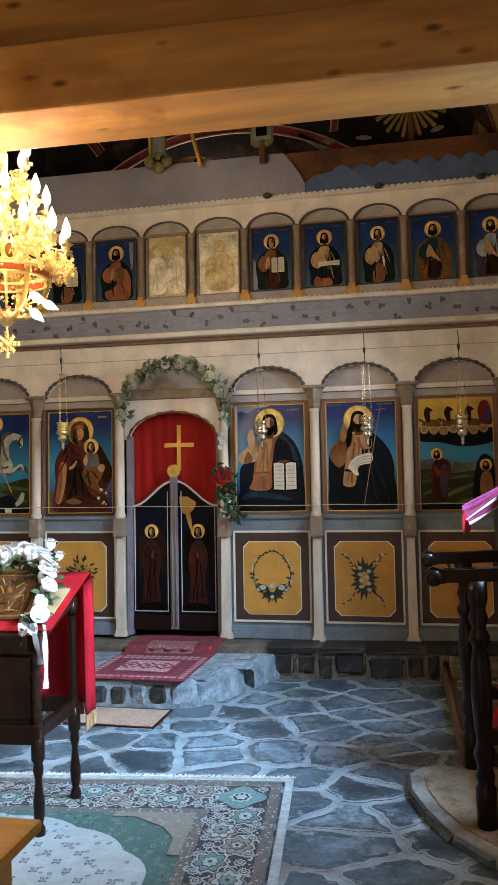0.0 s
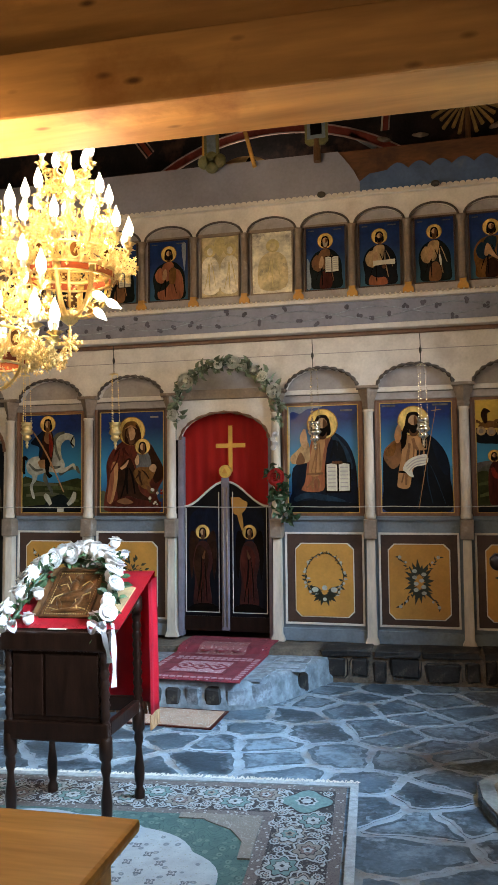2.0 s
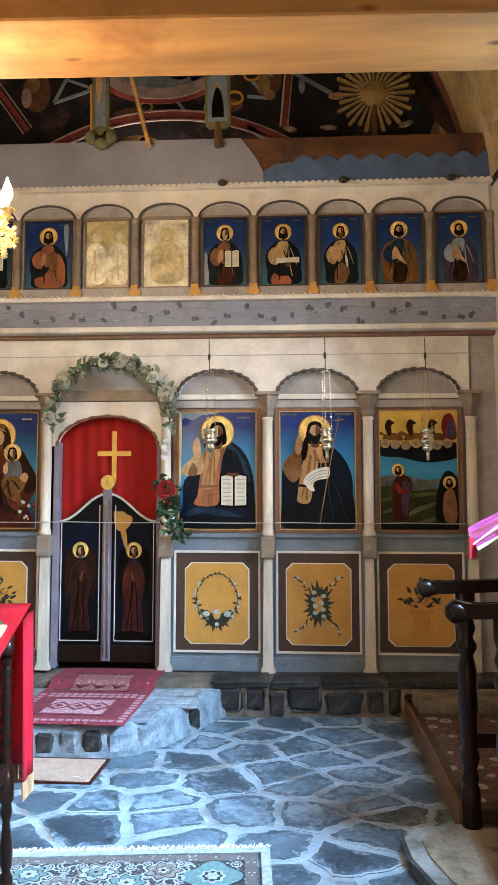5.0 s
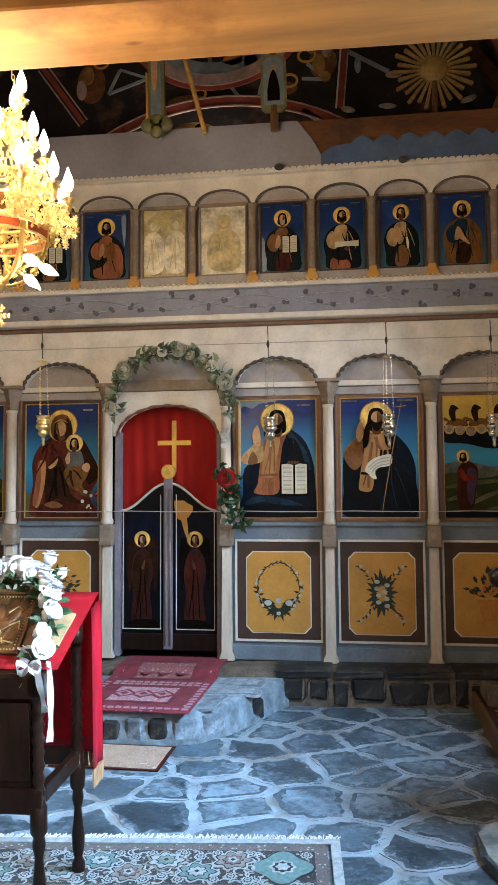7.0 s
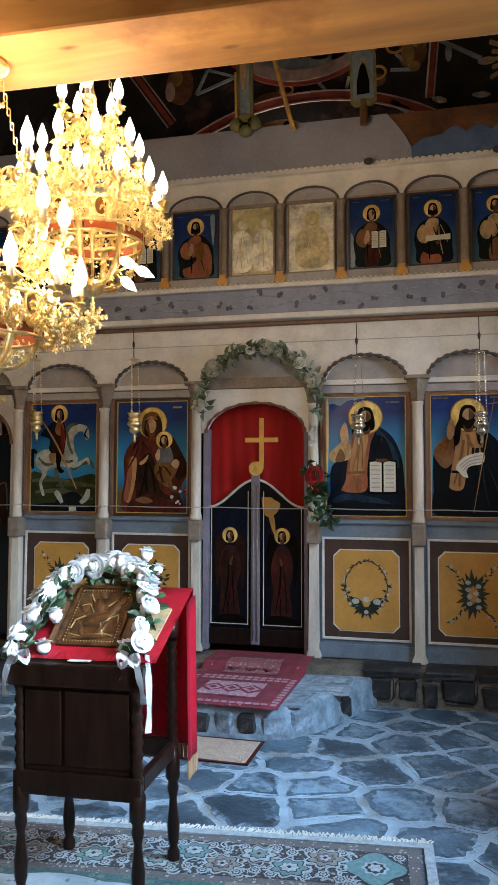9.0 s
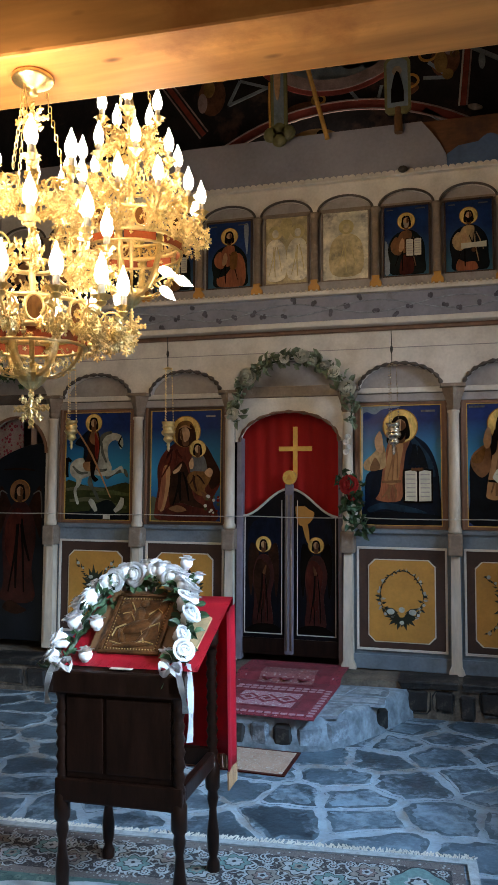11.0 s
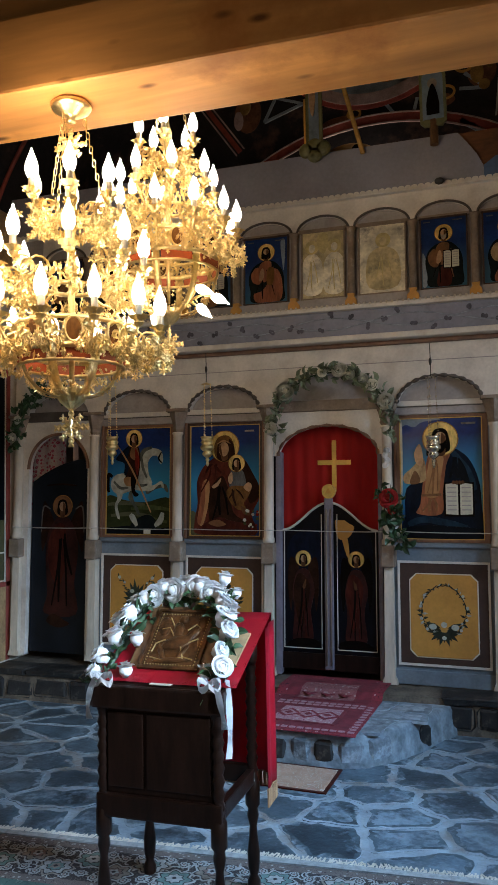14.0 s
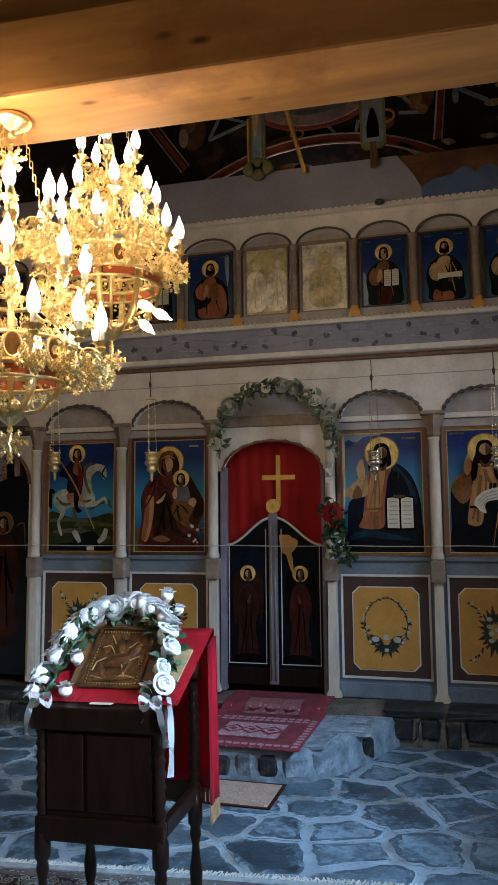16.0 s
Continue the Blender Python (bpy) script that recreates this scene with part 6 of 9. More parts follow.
def oil_lamp(metal, label):
    """A hanging oil lamp whose hook is at the origin."""
    ob = thing("hanging_oil_lamp", (0, 0, 0), label, "oil lamp", "oil lamps before the icons")
    part("cord", tube([(0, 0, 0.02), (0.001, 0, -0.1), (0, 0, -0.21)], 0.0035, 5), M["cord"], ob)
    part("counterweight", lathe([(0.003, 0), (0.009, -0.012), (0.011, -0.03), (0.006, -0.05), (0.003, -0.055)], (0, 0, -0.08), 10), M["cord"], ob, smooth=True)
    part("top_cap", lathe([(0.002, 0.015), (0.008, 0.01), (0.036, 0.0), (0.038, -0.004), (0.01, -0.006)], (0, 0, -0.22), 14), metal, ob, smooth=True)
    for k in range(3):
        a = 2 * math.pi * k / 3 + 0.3
        bm = bmesh.new()
        for j in range(22):
            t = j / 21
            x, y, z = (0.03 + 0.01 * t) * math.cos(a), (0.03 + 0.01 * t) * math.sin(a), -0.225 - 0.45 * t
            bmesh.ops.create_icosphere(bm, subdivisions=1, radius=0.006 if j % 3 == 0 else 0.0038, matrix=Matrix.Translation((x, y, z)) @ Matrix.Diagonal((1, 1, 1.9, 1)))
        part("chain", bm, metal, ob)
    body = [(0.042, 0.0), (0.046, -0.008), (0.034, -0.02), (0.044, -0.034), (0.05, -0.05), (0.042, -0.064), (0.026, -0.076), (0.034, -0.09), (0.036, -0.102), (0.022, -0.118), (0.01, -0.126), (0.014, -0.14), (0.008, -0.154), (0.012, -0.17), (0.004, -0.19)]
    part("bowl", lathe([(q * 1.08, z) for q, z in body], (0, 0, -0.66), 20), metal, ob, "turned metal lamp bowl", smooth=True)
    part("glass_holder", lathe([(0.036, -0.005), (0.046, 0.02), (0.05, 0.035), (0.044, 0.035), (0.03, 0.0)], (0, 0, -0.66), 14), metal, ob, smooth=True)
    return ob


lampbrass = oil_lamp(M["brass"], "brass oil lamp hanging on chains before an icon")
lampbrass.location = (-0.785, -0.15, 2.665)
copy_thing(lampbrass, Matrix.Translation((-1.60, -0.15, 2.70)))
lampsilver = oil_lamp(M["silver"], "silver oil lamp hanging on chains before an icon")
lampsilver.location = (0.892, -0.15, 2.60)
for x, z in ((1.718, 2.59), (2.42, 2.57)):
    copy_thing(lampsilver, Matrix.Translation((x, -0.15, z)))

# ---- garlands ----
def garland(name, path, label, flowers, seed, leafmat, spread=0.05, count=170):
    r = random.Random(seed)
    ob = thing(name, path[0], label, "garland")
    P = [Vector(q) for q in path]
    part("stem", tube(P, 0.006, 6), M["leaf"], ob)
    bm = bmesh.new()
    for k in range(count):
        t = r.uniform(0, len(P) - 1.001)
        i = int(t)
        at = P[i].lerp(P[i + 1], t - i) + rvec(r) * spread * 0.5
        d = rvec(r) + Vector((0, -0.5, 0.1))
        leaf_bm(bm, at, d, rvec(r) + Vector((0, -1, 0)), r.uniform(0.05, 0.1), r.uniform(0.03, 0.055))
    tagged(part("leaves", bm, leafmat, ob), kind="stuff")
    for t, mat, size in flowers:
        i = min(int(t), len(P) - 2)
        at = P[i].lerp(P[i + 1], t - i) + Vector((r.uniform(-0.01, 0.01), -0.035, r.uniform(-0.01, 0.01)))
        part("flower", None, None, ob, at=Matrix.Translation(at) @ turn_to(Vector((r.uniform(-0.3, 0.3), -1, r.uniform(-0.1, 0.4)))), mesh=rose_mesh(mat, size * 1.1, r.random()))
    return ob


arc = [(0.175 - 0.43 * math.cos(radians(a)), -0.13, 2.09 + 0.38 * math.sin(radians(a))) for a in range(-12, 193, 12)]
garland("rose_garland", arc, "dusty green leaf garland with cream roses over the doors", [(0.8, M["petal_cream"], 0.045), (4.6, M["petal_cream"], 0.064), (9.3, M["petal_cream"], 0.05), (10.2, M["petal_cream"], 0.036), (12.4, M["petal_cream"], 0.042), (14.3, M["petal_cream"], 0.055), (8.0, M["petal_cream"], 0.034), (11.4, M["petal_cream"], 0.034)], 11, M["leaf_pale"], 0.07, 210)
garland("flower_spray", [(0.56, -0.14, 1.58), (0.59, -0.15, 1.5), (0.6, -0.15, 1.42), (0.62, -0.14, 1.33), (0.66, -0.14, 1.24)], "artificial spray with a red rose and green leaves", [(0.5, M["petal_red"], 0.062), (2.3, M["petal_cream"], 0.018), (2.8, M["petal"], 0.016), (3.3, M["petal_cream"], 0.02), (3.8, M["petal"], 0.016), (1.4, M["petal_red"], 0.026)], 12, M["leaf"], 0.11, 120)
garland("corner_garland", [(-2.55, -0.12, 2.02), (-2.5, -0.12, 2.2), (-2.38, -0.12, 2.42), (-2.2, -0.12, 2.5), (-2.0, -0.12, 2.42)], "green garland with pale leaves over the side door", [(0.5, M["petal_cream"], 0.04), (1.2, M["petal_cream"], 0.035)], 13, M["leaf"], 0.1, 130)
bud = thing("ribbon_posy", (0.565, -0.15, 1.78), "small white flower posy tied to the column", "posy")
for k in range(4):
    part("blossom", None, None, bud, at=Matrix.Translation((0.56 + 0.012 * (k % 2), -0.15, 1.78 + 0.035 * k)) @ turn_to(Vector((0.3 * (k % 2) - 0.1, -1, 0.2))), mesh=rose_mesh(M["petal"], 0.022, k))

# ---- step, floor ----
PZ, AZ = 0.245, 0.2
plat = tagged(part("altar_step", box(XL, XR, -0.27, 1.6, -0.02, PZ - 0.012), M["mortar_dark"], None), "dark rubble stone step under the altar screen", "step", kind="structure")
amb = [(-0.62, -0.26), (-0.6, -0.7), (-0.5, -0.98), (-0.35, -1.06), (0.36, -1.06), (0.52, -1.0), (0.66, -0.86), (0.78, -0.66), (0.9, -0.4), (0.97, -0.26)]
amb_bm = bmesh.new()
r = random.Random(17)
fine = [(a[0] + (b[0] - a[0]) * t / 8, a[1] + (b[1] - a[1]) * t / 8) for a, b in zip(amb, amb[1:]) for t in range(8)] + [amb[-1]]
rings = []
for z, out in ((-0.02, 1.035), (0.03, 1.03), (0.08, 1.015), (0.13, 1.008), (AZ - 0.03, 1.0), (AZ - 0.012, 0.985)):
    rings.append([amb_bm.verts.new((0.15 + (x - 0.15) * (out + r.uniform(-0.008, 0.008)), -0.26 + (y + 0.26) * (out + r.uniform(-0.008, 0.008)), z)) for x, y in fine])
for lo, hi in zip(rings, rings[1:]):
    for i in range(len(fine) - 1):
        amb_bm.faces.new((lo[i], lo[i + 1], hi[i + 1], hi[i]))
amb_bm.faces.new(rings[-1])
ambon = tagged(part("ambo_step", amb_bm, M["lime_step"], None, smooth=True), "rounded limewashed stone step before the doors", "step", kind="structure")


def block(w, d, h, seed):
    """A rough squared stone about its centre."""
    r = random.Random(seed)
    bm = box(-w / 2, w / 2, -d / 2, d / 2, -h / 2, h / 2)
    bmesh.ops.bevel(bm, geom=bm.edges[:], offset=min(w, h) * 0.16, segments=1, affect="EDGES")
    for v in bm.verts:
        v.co += Vector((r.uniform(-1, 1) * w * 0.05, r.uniform(-1, 1) * 0.008, r.uniform(-1, 1) * h * 0.06))
    return bm


def clip(poly, px, py, nx, ny):
    """The part of poly on the side of the line through p against the normal n."""
    out = []
    for i in range(len(poly)):
        a, b = poly[i], poly[(i + 1) % len(poly)]
        da, db = (a[0] - px) * nx + (a[1] - py) * ny, (b[0] - px) * nx + (b[1] - py) * ny
        if da <= 0:
            out.append(a)
        if da * db < 0:
            t = da / (da - db)
            out.append((a[0] + (b[0] - a[0]) * t, a[1] + (b[1] - a[1]) * t))
    return out


def flags(x0, x1, y0, y1, sx, sy, seed, joint):
    """Crazy paving: the field is split again and again by skewed lines; each piece is shrunk by its joint."""
    r = random.Random(seed)
    todo, pieces = [[(x0, y0), (x1, y0), (x1, y1), (x0, y1)]], []
    while todo:
        poly = todo.pop()
        area = abs(sum(poly[i - 1][0] * poly[i][1] - poly[i][0] * poly[i - 1][1] for i in range(len(poly)))) / 2
        if area < sx * sy * r.uniform(0.75, 1.9):
            pieces.append(poly)
            continue
        cx, cy = sum(p[0] for p in poly) / len(poly), sum(p[1] for p in poly) / len(poly)
        ext = [max(p[k] for p in poly) - min(p[k] for p in poly) for k in (0, 1)]
        a = (0.0 if ext[0] / sx > ext[1] / sy else math.pi / 2) + r.uniform(-0.36, 0.36)
        px, py = cx + r.uniform(-0.1, 0.1) * ext[0], cy + r.uniform(-0.1, 0.1) * ext[1]
        for s in (1, -1):
            half = clip(poly, px, py, s * math.cos(a), s * math.sin(a))
            if len(half) > 2:
                todo.append(half)
    cells = []
    for poly in pieces:
        cx, cy = sum(p[0] for p in poly) / len(poly), sum(p[1] for p in poly) / len(poly)
        for i, (a, b) in enumerate(list(zip(poly, poly[1:] + poly[:1]))):
            ex, ey = b[0] - a[0], b[1] - a[1]
            d = math.hypot(ex, ey)
            if d < 1e-4:
                continue
            nx, ny = ey / d, -ex / d
            if (cx - a[0]) * nx + (cy - a[1]) * ny > 0:
                nx, ny = -nx, -ny
            gap = joint * (0.5 + 1.5 * r.random() ** 1.7)
            tilt = r.uniform(-0.05, 0.05)
            poly = clip(poly, (a[0] + b[0]) / 2 - nx * gap, (a[1] + b[1]) / 2 - ny * gap, nx * math.cos(tilt) - ny * math.sin(tilt), nx * math.sin(tilt) + ny * math.cos(tilt))
        if len(poly) > 2:
            cells.append(roughen(poly, r))
    return cells


def flag_bm(poly, top, r, bm=None):
    """A worn slab: mortared rim, limed border, bare top."""
    bm = bm or bmesh.new()
    cx, cy = sum(p[0] for p in poly) / len(poly), sum(p[1] for p in poly) / len(poly)
    tilt = (r.uniform(-0.004, 0.004), r.uniform(-0.004, 0.004))
    low = [bm.verts.new((x, y, -0.02)) for x, y in poly]
    mid = [bm.verts.new((x, y, top - 0.0022)) for x, y in poly]
    up, flat = [], []
    for x, y in poly:
        d = max(math.hypot(x - cx, y - cy), 1e-4)
        q = max(0.8, 1 - r.uniform(0.004, 0.022) / d)
        q2 = max(0.55, q - r.uniform(0.012, 0.05) / d)
        for ring, k, dz in ((up, q, 0.0), (flat, q2, 0.0012)):
            ring.append(bm.verts.new((cx + (x - cx) * k, cy + (y - cy) * k, top + dz + (x - cx) * tilt[0] + (y - cy) * tilt[1])))
    n = len(poly)
    for i in range(n):
        j = (i + 1) % n
        bm.faces.new((low[i], low[j], mid[j], mid[i]))
        bm.faces.new((mid[i], mid[j], up[j], up[i])).material_index = 1
        bm.faces.new((up[i], up[j], flat[j], flat[i])).material_index = 2
    bm.faces.new(flat)
    return bm


def roughen(poly, r):
    """Rounded corners and a chipped outline."""
    keep = [q for i, q in enumerate(poly) if math.hypot(q[0] - poly[i - 1][0], q[1] - poly[i - 1][1]) > 0.012]
    poly = keep if len(keep) > 2 else poly
    soft = []
    for i in range(len(poly)):
        a, b, c2 = poly[i - 1], poly[i], poly[(i + 1) % len(poly)]
        for q in (a, c2):
            d = math.hypot(q[0] - b[0], q[1] - b[1])
            t = min(0.3, 0.014 / max(d, 1e-4)) * r.uniform(0.5, 1.8)
            soft.append((b[0] + (q[0] - b[0]) * t, b[1] + (q[1] - b[1]) * t))
    out = []
    for i in range(len(soft)):
        a, b = soft[i], soft[(i + 1) % len(soft)]
        out.append(a)
        m = min(5, int(math.hypot(b[0] - a[0], b[1] - a[1]) / 0.04))
        for k in range(1, m + 1):
            t = k / (m + 1)
            out.append((a[0] + (b[0] - a[0]) * t + r.uniform(-0.011, 0.011), a[1] + (b[1] - a[1]) * t + r.uniform(-0.011, 0.011)))
    return out


def crazy_paving(x0, x1, y0, y1, known, sx, sy, seed):
    """Irregular flags round the known centres and round scattered ones between them."""
    r = random.Random(seed)
    C = list(known)
    for j in range(int((y1 - y0) / sy) + 1):
        for i in range(int((x1 - x0) / sx) + 1):
            q = (x0 + (i + 0.5 * (j % 2) + r.uniform(-0.1, 0.6)) * sx, y0 + (j + r.uniform(0.1, 0.8)) * sy)
            if all(math.hypot(q[0] - c[0], (q[1] - c[1]) * 1.25) > 0.235 for c in C):
                C.append(q)
    cells = []
    for c in C:
        poly = [(x0, y0), (x1, y0), (x1, y1), (x0, y1)]
        for o in sorted((o for o in C if o is not c), key=lambda o: (o[0] - c[0]) ** 2 + (o[1] - c[1]) ** 2)[:18]:
            nx, ny = o[0] - c[0], (o[1] - c[1]) * 1.45
            d = math.hypot(nx, ny)
            nx, ny = nx / d, ny / d
            gap = 0.006 + 0.024 * r.random() ** 2.2
            poly = clip(poly, (c[0] + o[0]) / 2 - nx * gap, (c[1] + o[1]) / 2 - ny * gap, nx, ny)
            if len(poly) < 3:
                break
        if len(poly) > 2:
            cells.append(roughen(poly, r))
    return cells


# ---- textiles on the floor ----
def rug_piece(name, m, x0, x1, y0, y1, z, mat, parent, thick=0.006, sag=None):
    bm = bmesh.new()
    nx, ny = max(2, int((x1 - x0) / 0.06)), max(2, int((y1 - y0) / 0.06))
    top = [[bm.verts.new((x0 + (x1 - x0) * i / nx, y0 + (y1 - y0) * j / ny, z)) for i in range(nx + 1)] for j in range(ny + 1)]
    for j in range(ny):
        for i in range(nx):
            bm.faces.new((top[j][i], top[j][i + 1], top[j + 1][i + 1], top[j + 1][i]))
    ext = bmesh.ops.extrude_face_region(bm, geom=bm.faces[:])
    for v in [g for g in ext["geom"] if isinstance(g, bmesh.types.BMVert)]:
        v.co.z -= thick
    for v in bm.verts:
        v.co.z += 0.0025 * math.sin(7 * v.co.x + 2.0) * math.sin(5.3 * v.co.y) + (sag(v.co.x, v.co.y) if sag else 0)
    bm.transform(m)
    return part(name, bm, mat, parent)


def rug_ring(name, m, x0, x1, y0, y1, t, z, mat, parent, thick=0.006, sag=None):
    for a in ((x0, x1, y0, y0 + t), (x0, x1, y1 - t, y1), (x0, x0 + t, y0 + t, y1 - t), (x1 - t, x1, y0 + t, y1 - t)):
        rug_piece(name, m, *a, z, mat, parent, thick, sag)


rugM = Matrix.Translation((1.355, -2.145, 0)) @ Matrix.Rotation(radians(4.2), 4, "Z")
rug = thing("persian_rug", rugM @ Vector((-1.2, -1.2, 0)), "large pale teal floral wool rug with dark patterned border", "rug")
L0, L1, B0 = -2.9, 0.0, -2.3
rug_ring("white_selvedge", rugM, L0, L1, B0, 0, 0.04, 0.015, M["wool_ivory"], rug)
rug_ring("outer_guard", rugM, L0 + 0.056, L1 - 0.056, B0 + 0.056, -0.056, 0.05, 0.016, M["rug_guard"], rug)
rug_ring("main_border", rugM, L0 + 0.107, L1 - 0.107, B0 + 0.107, -0.107, 0.26, 0.0165, M["rug_border"], rug)
rug_ring("inner_guard", rugM, L0 + 0.368, L1 - 0.368, B0 + 0.368, -0.368, 0.05, 0.016, M["rug_guard"], rug)
rug_piece("field", rugM, L0 + 0.419, L1 - 0.419, B0 + 0.419, -0.419, 0.0165, M["rug_field"], rug)
bm = slab([(-1.45 + x, -1.15 + y) for x, y in [(0.95 * math.cos(a) * (1 + 0.035 * abs(math.cos(8 * a))), 0.68 * math.sin(a) * (1 + 0.035 * abs(math.cos(8 * a)))) for a in [2 * math.pi * k / 96 for k in range(96)]]], 0.012, 0.0215)
bm.transform(rugM)
part("medallion", bm, M["rug_medallion"], rug, "pale floral centre medallion")
def motif_mesh(name, layers):
    """A woven flower of stacked scalloped layers: (radius, stretch, lobes, depth, wool)."""
    bm = bmesh.new()
    me = bpy.data.meshes.new(name)
    for i, (rad, st, lobes, depth, wool) in enumerate(layers):
        ring = [(rad * st * math.cos(a) * (1 + depth * math.cos(lobes * a)), rad * math.sin(a) * (1 + depth * math.cos(lobes * a))) for a in [2 * math.pi * k / 32 for k in range(32)]]
        n0 = len(bm.faces)
        slab(ring, -0.003, 0.0006 * (i + 1), bm)
        bm.faces.ensure_lookup_table()
        for f in bm.faces[n0:]:
            f.material_index = i
        me.materials.append(M[wool])
    bmesh.ops.recalc_face_normals(bm, faces=bm.faces)
    bm.to_mesh(me)
    bm.free()
    return me


palmettes = [motif_mesh("palmette", [(0.07, 1.15, 7, 0.16, w0), (0.061, 1.15, 7, 0.18, "wool_dark"), (0.055, 1.15, 7, 0.18, w1), (0.036, 1.1, 8, 0.16, "wool_dark"), (0.031, 1.1, 8, 0.16, w2), (0.02, 1.0, 5, 0.2, w0), (0.009, 1, 4, 0.1, "wool_dark")]) for w0, w1, w2 in (("wool_ivory", "wool_tan", "wool_rose"), ("wool_ivory", "wool_teal", "wool_ivory"), ("wool_tan", "wool_ivory", "wool_teal"))]
rosette = motif_mesh("rosette", [(0.024, 1, 8, 0.12, "wool_ivory"), (0.017, 1, 8, 0.14, "wool_dark"), (0.012, 1, 6, 0.12, "wool_ivory"), (0.006, 1, 6, 0.1, "wool_rose")])
sprig = motif_mesh("sprig", [(0.017, 1, 4, 0.35, "wool_slate"), (0.01, 1, 4, 0.3, "wool_ivory"), (0.005, 1, 4, 0.2, "wool_slate")])
corner_flower = motif_mesh("corner_flower", [(0.115, 1, 4, 0.14, "wool_dark"), (0.108, 1, 4, 0.14, "wool_teal"), (0.05, 1, 8, 0.12, "wool_ivory"), (0.038, 1, 8, 0.12, "wool_dark"), (0.026, 1, 6, 0.15, "wool_ivory")])


def lay_motif(mesh, x, y, turn=0.0):
    bump = 0.0025 * math.sin(7 * x + 2.0) * math.sin(5.3 * y)
    part(mesh.name.split(".")[0], None, None, rug, at=rugM @ Matrix.Translation((x, y, 0.0178 + bump)) @ Matrix.Rotation(turn, 4, "Z"), mesh=mesh)


bl = 0.237
for k in range(18):
    x = L1 - bl - 0.2 - 0.135 * k
    lay_motif(palmettes[k % 3], x, -bl + 0.045 * (-1) ** k)
    for dx, dy in ((0.0, -0.075 * (-1) ** k), (0.067, 0.1), (0.067, -0.1)):
        lay_motif(rosette, x + dx, -bl + dy)
for k in range(12):
    y = -bl - 0.2 - 0.135 * k
    lay_motif(palmettes[(k + 1) % 3], L1 - bl + 0.045 * (-1) ** k, y, math.pi / 2)
    for dx, dy in ((-0.075 * (-1) ** k, 0.0), (0.1, 0.067), (-0.1, 0.067)):
        lay_motif(rosette, L1 - bl + dx, y + dy)
# ivory scrolls between the flowers of the border
r = random.Random(33)
scrolls = bmesh.new()
for k in range(760):
    if k < 460:
        x, y = r.uniform(L0 + 0.12, L1 - 0.12), -bl + r.uniform(-0.122, 0.122)
    else:
        x, y = L1 - bl + r.uniform(-0.122, 0.122), r.uniform(B0 + 0.12, -0.36)
    a, q, w = r.uniform(0, 6.3), r.uniform(0.012, 0.026), r.uniform(0.0025, 0.005)
    bump = 0.0025 * math.sin(7 * x + 2.0) * math.sin(5.3 * y)
    o = [(x + (q + w) * math.cos(a + t), y + (q + w) * math.sin(a + t)) for t in (0, 0.7, 1.4, 2.1, 2.8)]
    i = [(x + (q - w) * math.cos(a + t), y + (q - w) * math.sin(a + t)) for t in (2.6, 2.0, 1.4, 0.8, 0.2)]
    slab(o + i, 0.0145 + bump, 0.0172 + bump, scrolls)
scrolls.transform(rugM)
tagged(part("scrollwork", scrolls, M["wool_ivory"], rug, "ivory scrolls of the border"), kind="stuff")
lay_motif(corner_flower, L1 - bl, -bl)
lay_motif(rosette, L1 - bl + 0.095, -bl + 0.095)
# cut corner of the field and small sprigs over the centre
bm = slab([(L1 - 0.419, -0.419), (L1 - 0.419, -0.8), (L1 - 0.47, -0.8), (L1 - 0.475, -0.66), (L1 - 0.54, -0.56), (L1 - 0.66, -0.49), (L1 - 0.68, -0.47), (L1 - 0.8, -0.465), (L1 - 0.8, -0.419)], 0.01, 0.0215)
bm.transform(rugM)
part("spandrel", bm, M["rug_spandrel"], rug, "tan flowered corner piece")
for j in range(19):
    for i in range(27):
        x, y = -1.45 + (i - 13) * 0.068, -1.15 + (j - 9) * 0.068
        if (i + j) % 2 == 0 and ((x + 1.45) / 0.86) ** 2 + ((y + 1.15) / 0.6) ** 2 < 1:
            part("sprig", None, None, rug, at=rugM @ Matrix.Translation((x, y, 0.0222)) @ Matrix.Rotation(math.pi / 4, 4, "Z"), mesh=sprig)
fr = bmesh.new()
r = random.Random(21)
for k in range(420):
    x = L0 + (L1 - L0) * k / 420
    tube([rugM @ Vector((x, 0, 0.012)), rugM @ Vector((x + r.uniform(-0.01, 0.01), 0.02, 0.01)), rugM @ Vector((x + r.uniform(-0.015, 0.015), 0.045 + r.uniform(-0.01, 0.015), 0.006))], 0.003, 4, fr)
tagged(part("fringe", fr, M["offwhite"], rug, "white knotted fringe"), kind="stuff")

cm4 = Matrix.Translation((0.14, -0.02, 0)) @ Matrix.Rotation(radians(-3.0), 4, "Z")
sag = lambda x, y: (0.045 if y > -0.3 else 0.0) * min(1, max(0, (y + 0.45) / 0.2)) - (0.12 * max(0, -(y + 1.06)) ** 1.0 * 8 if y < -1.06 else 0)
carpet = thing("door_carpet", (0.12, -0.5, AZ), "crimson patterned wool runner on the step before the doors", "carpet")
rug_ring("border", cm4, -0.34, 0.4, -1.07, 0.03, 0.07, AZ + 0.012, M["carpet_red"], carpet, 0.006, sag)
rug_piece("field", cm4, -0.27, 0.33, -1.0, -0.04, AZ + 0.0115, M["maroon"], carpet, 0.006, sag)
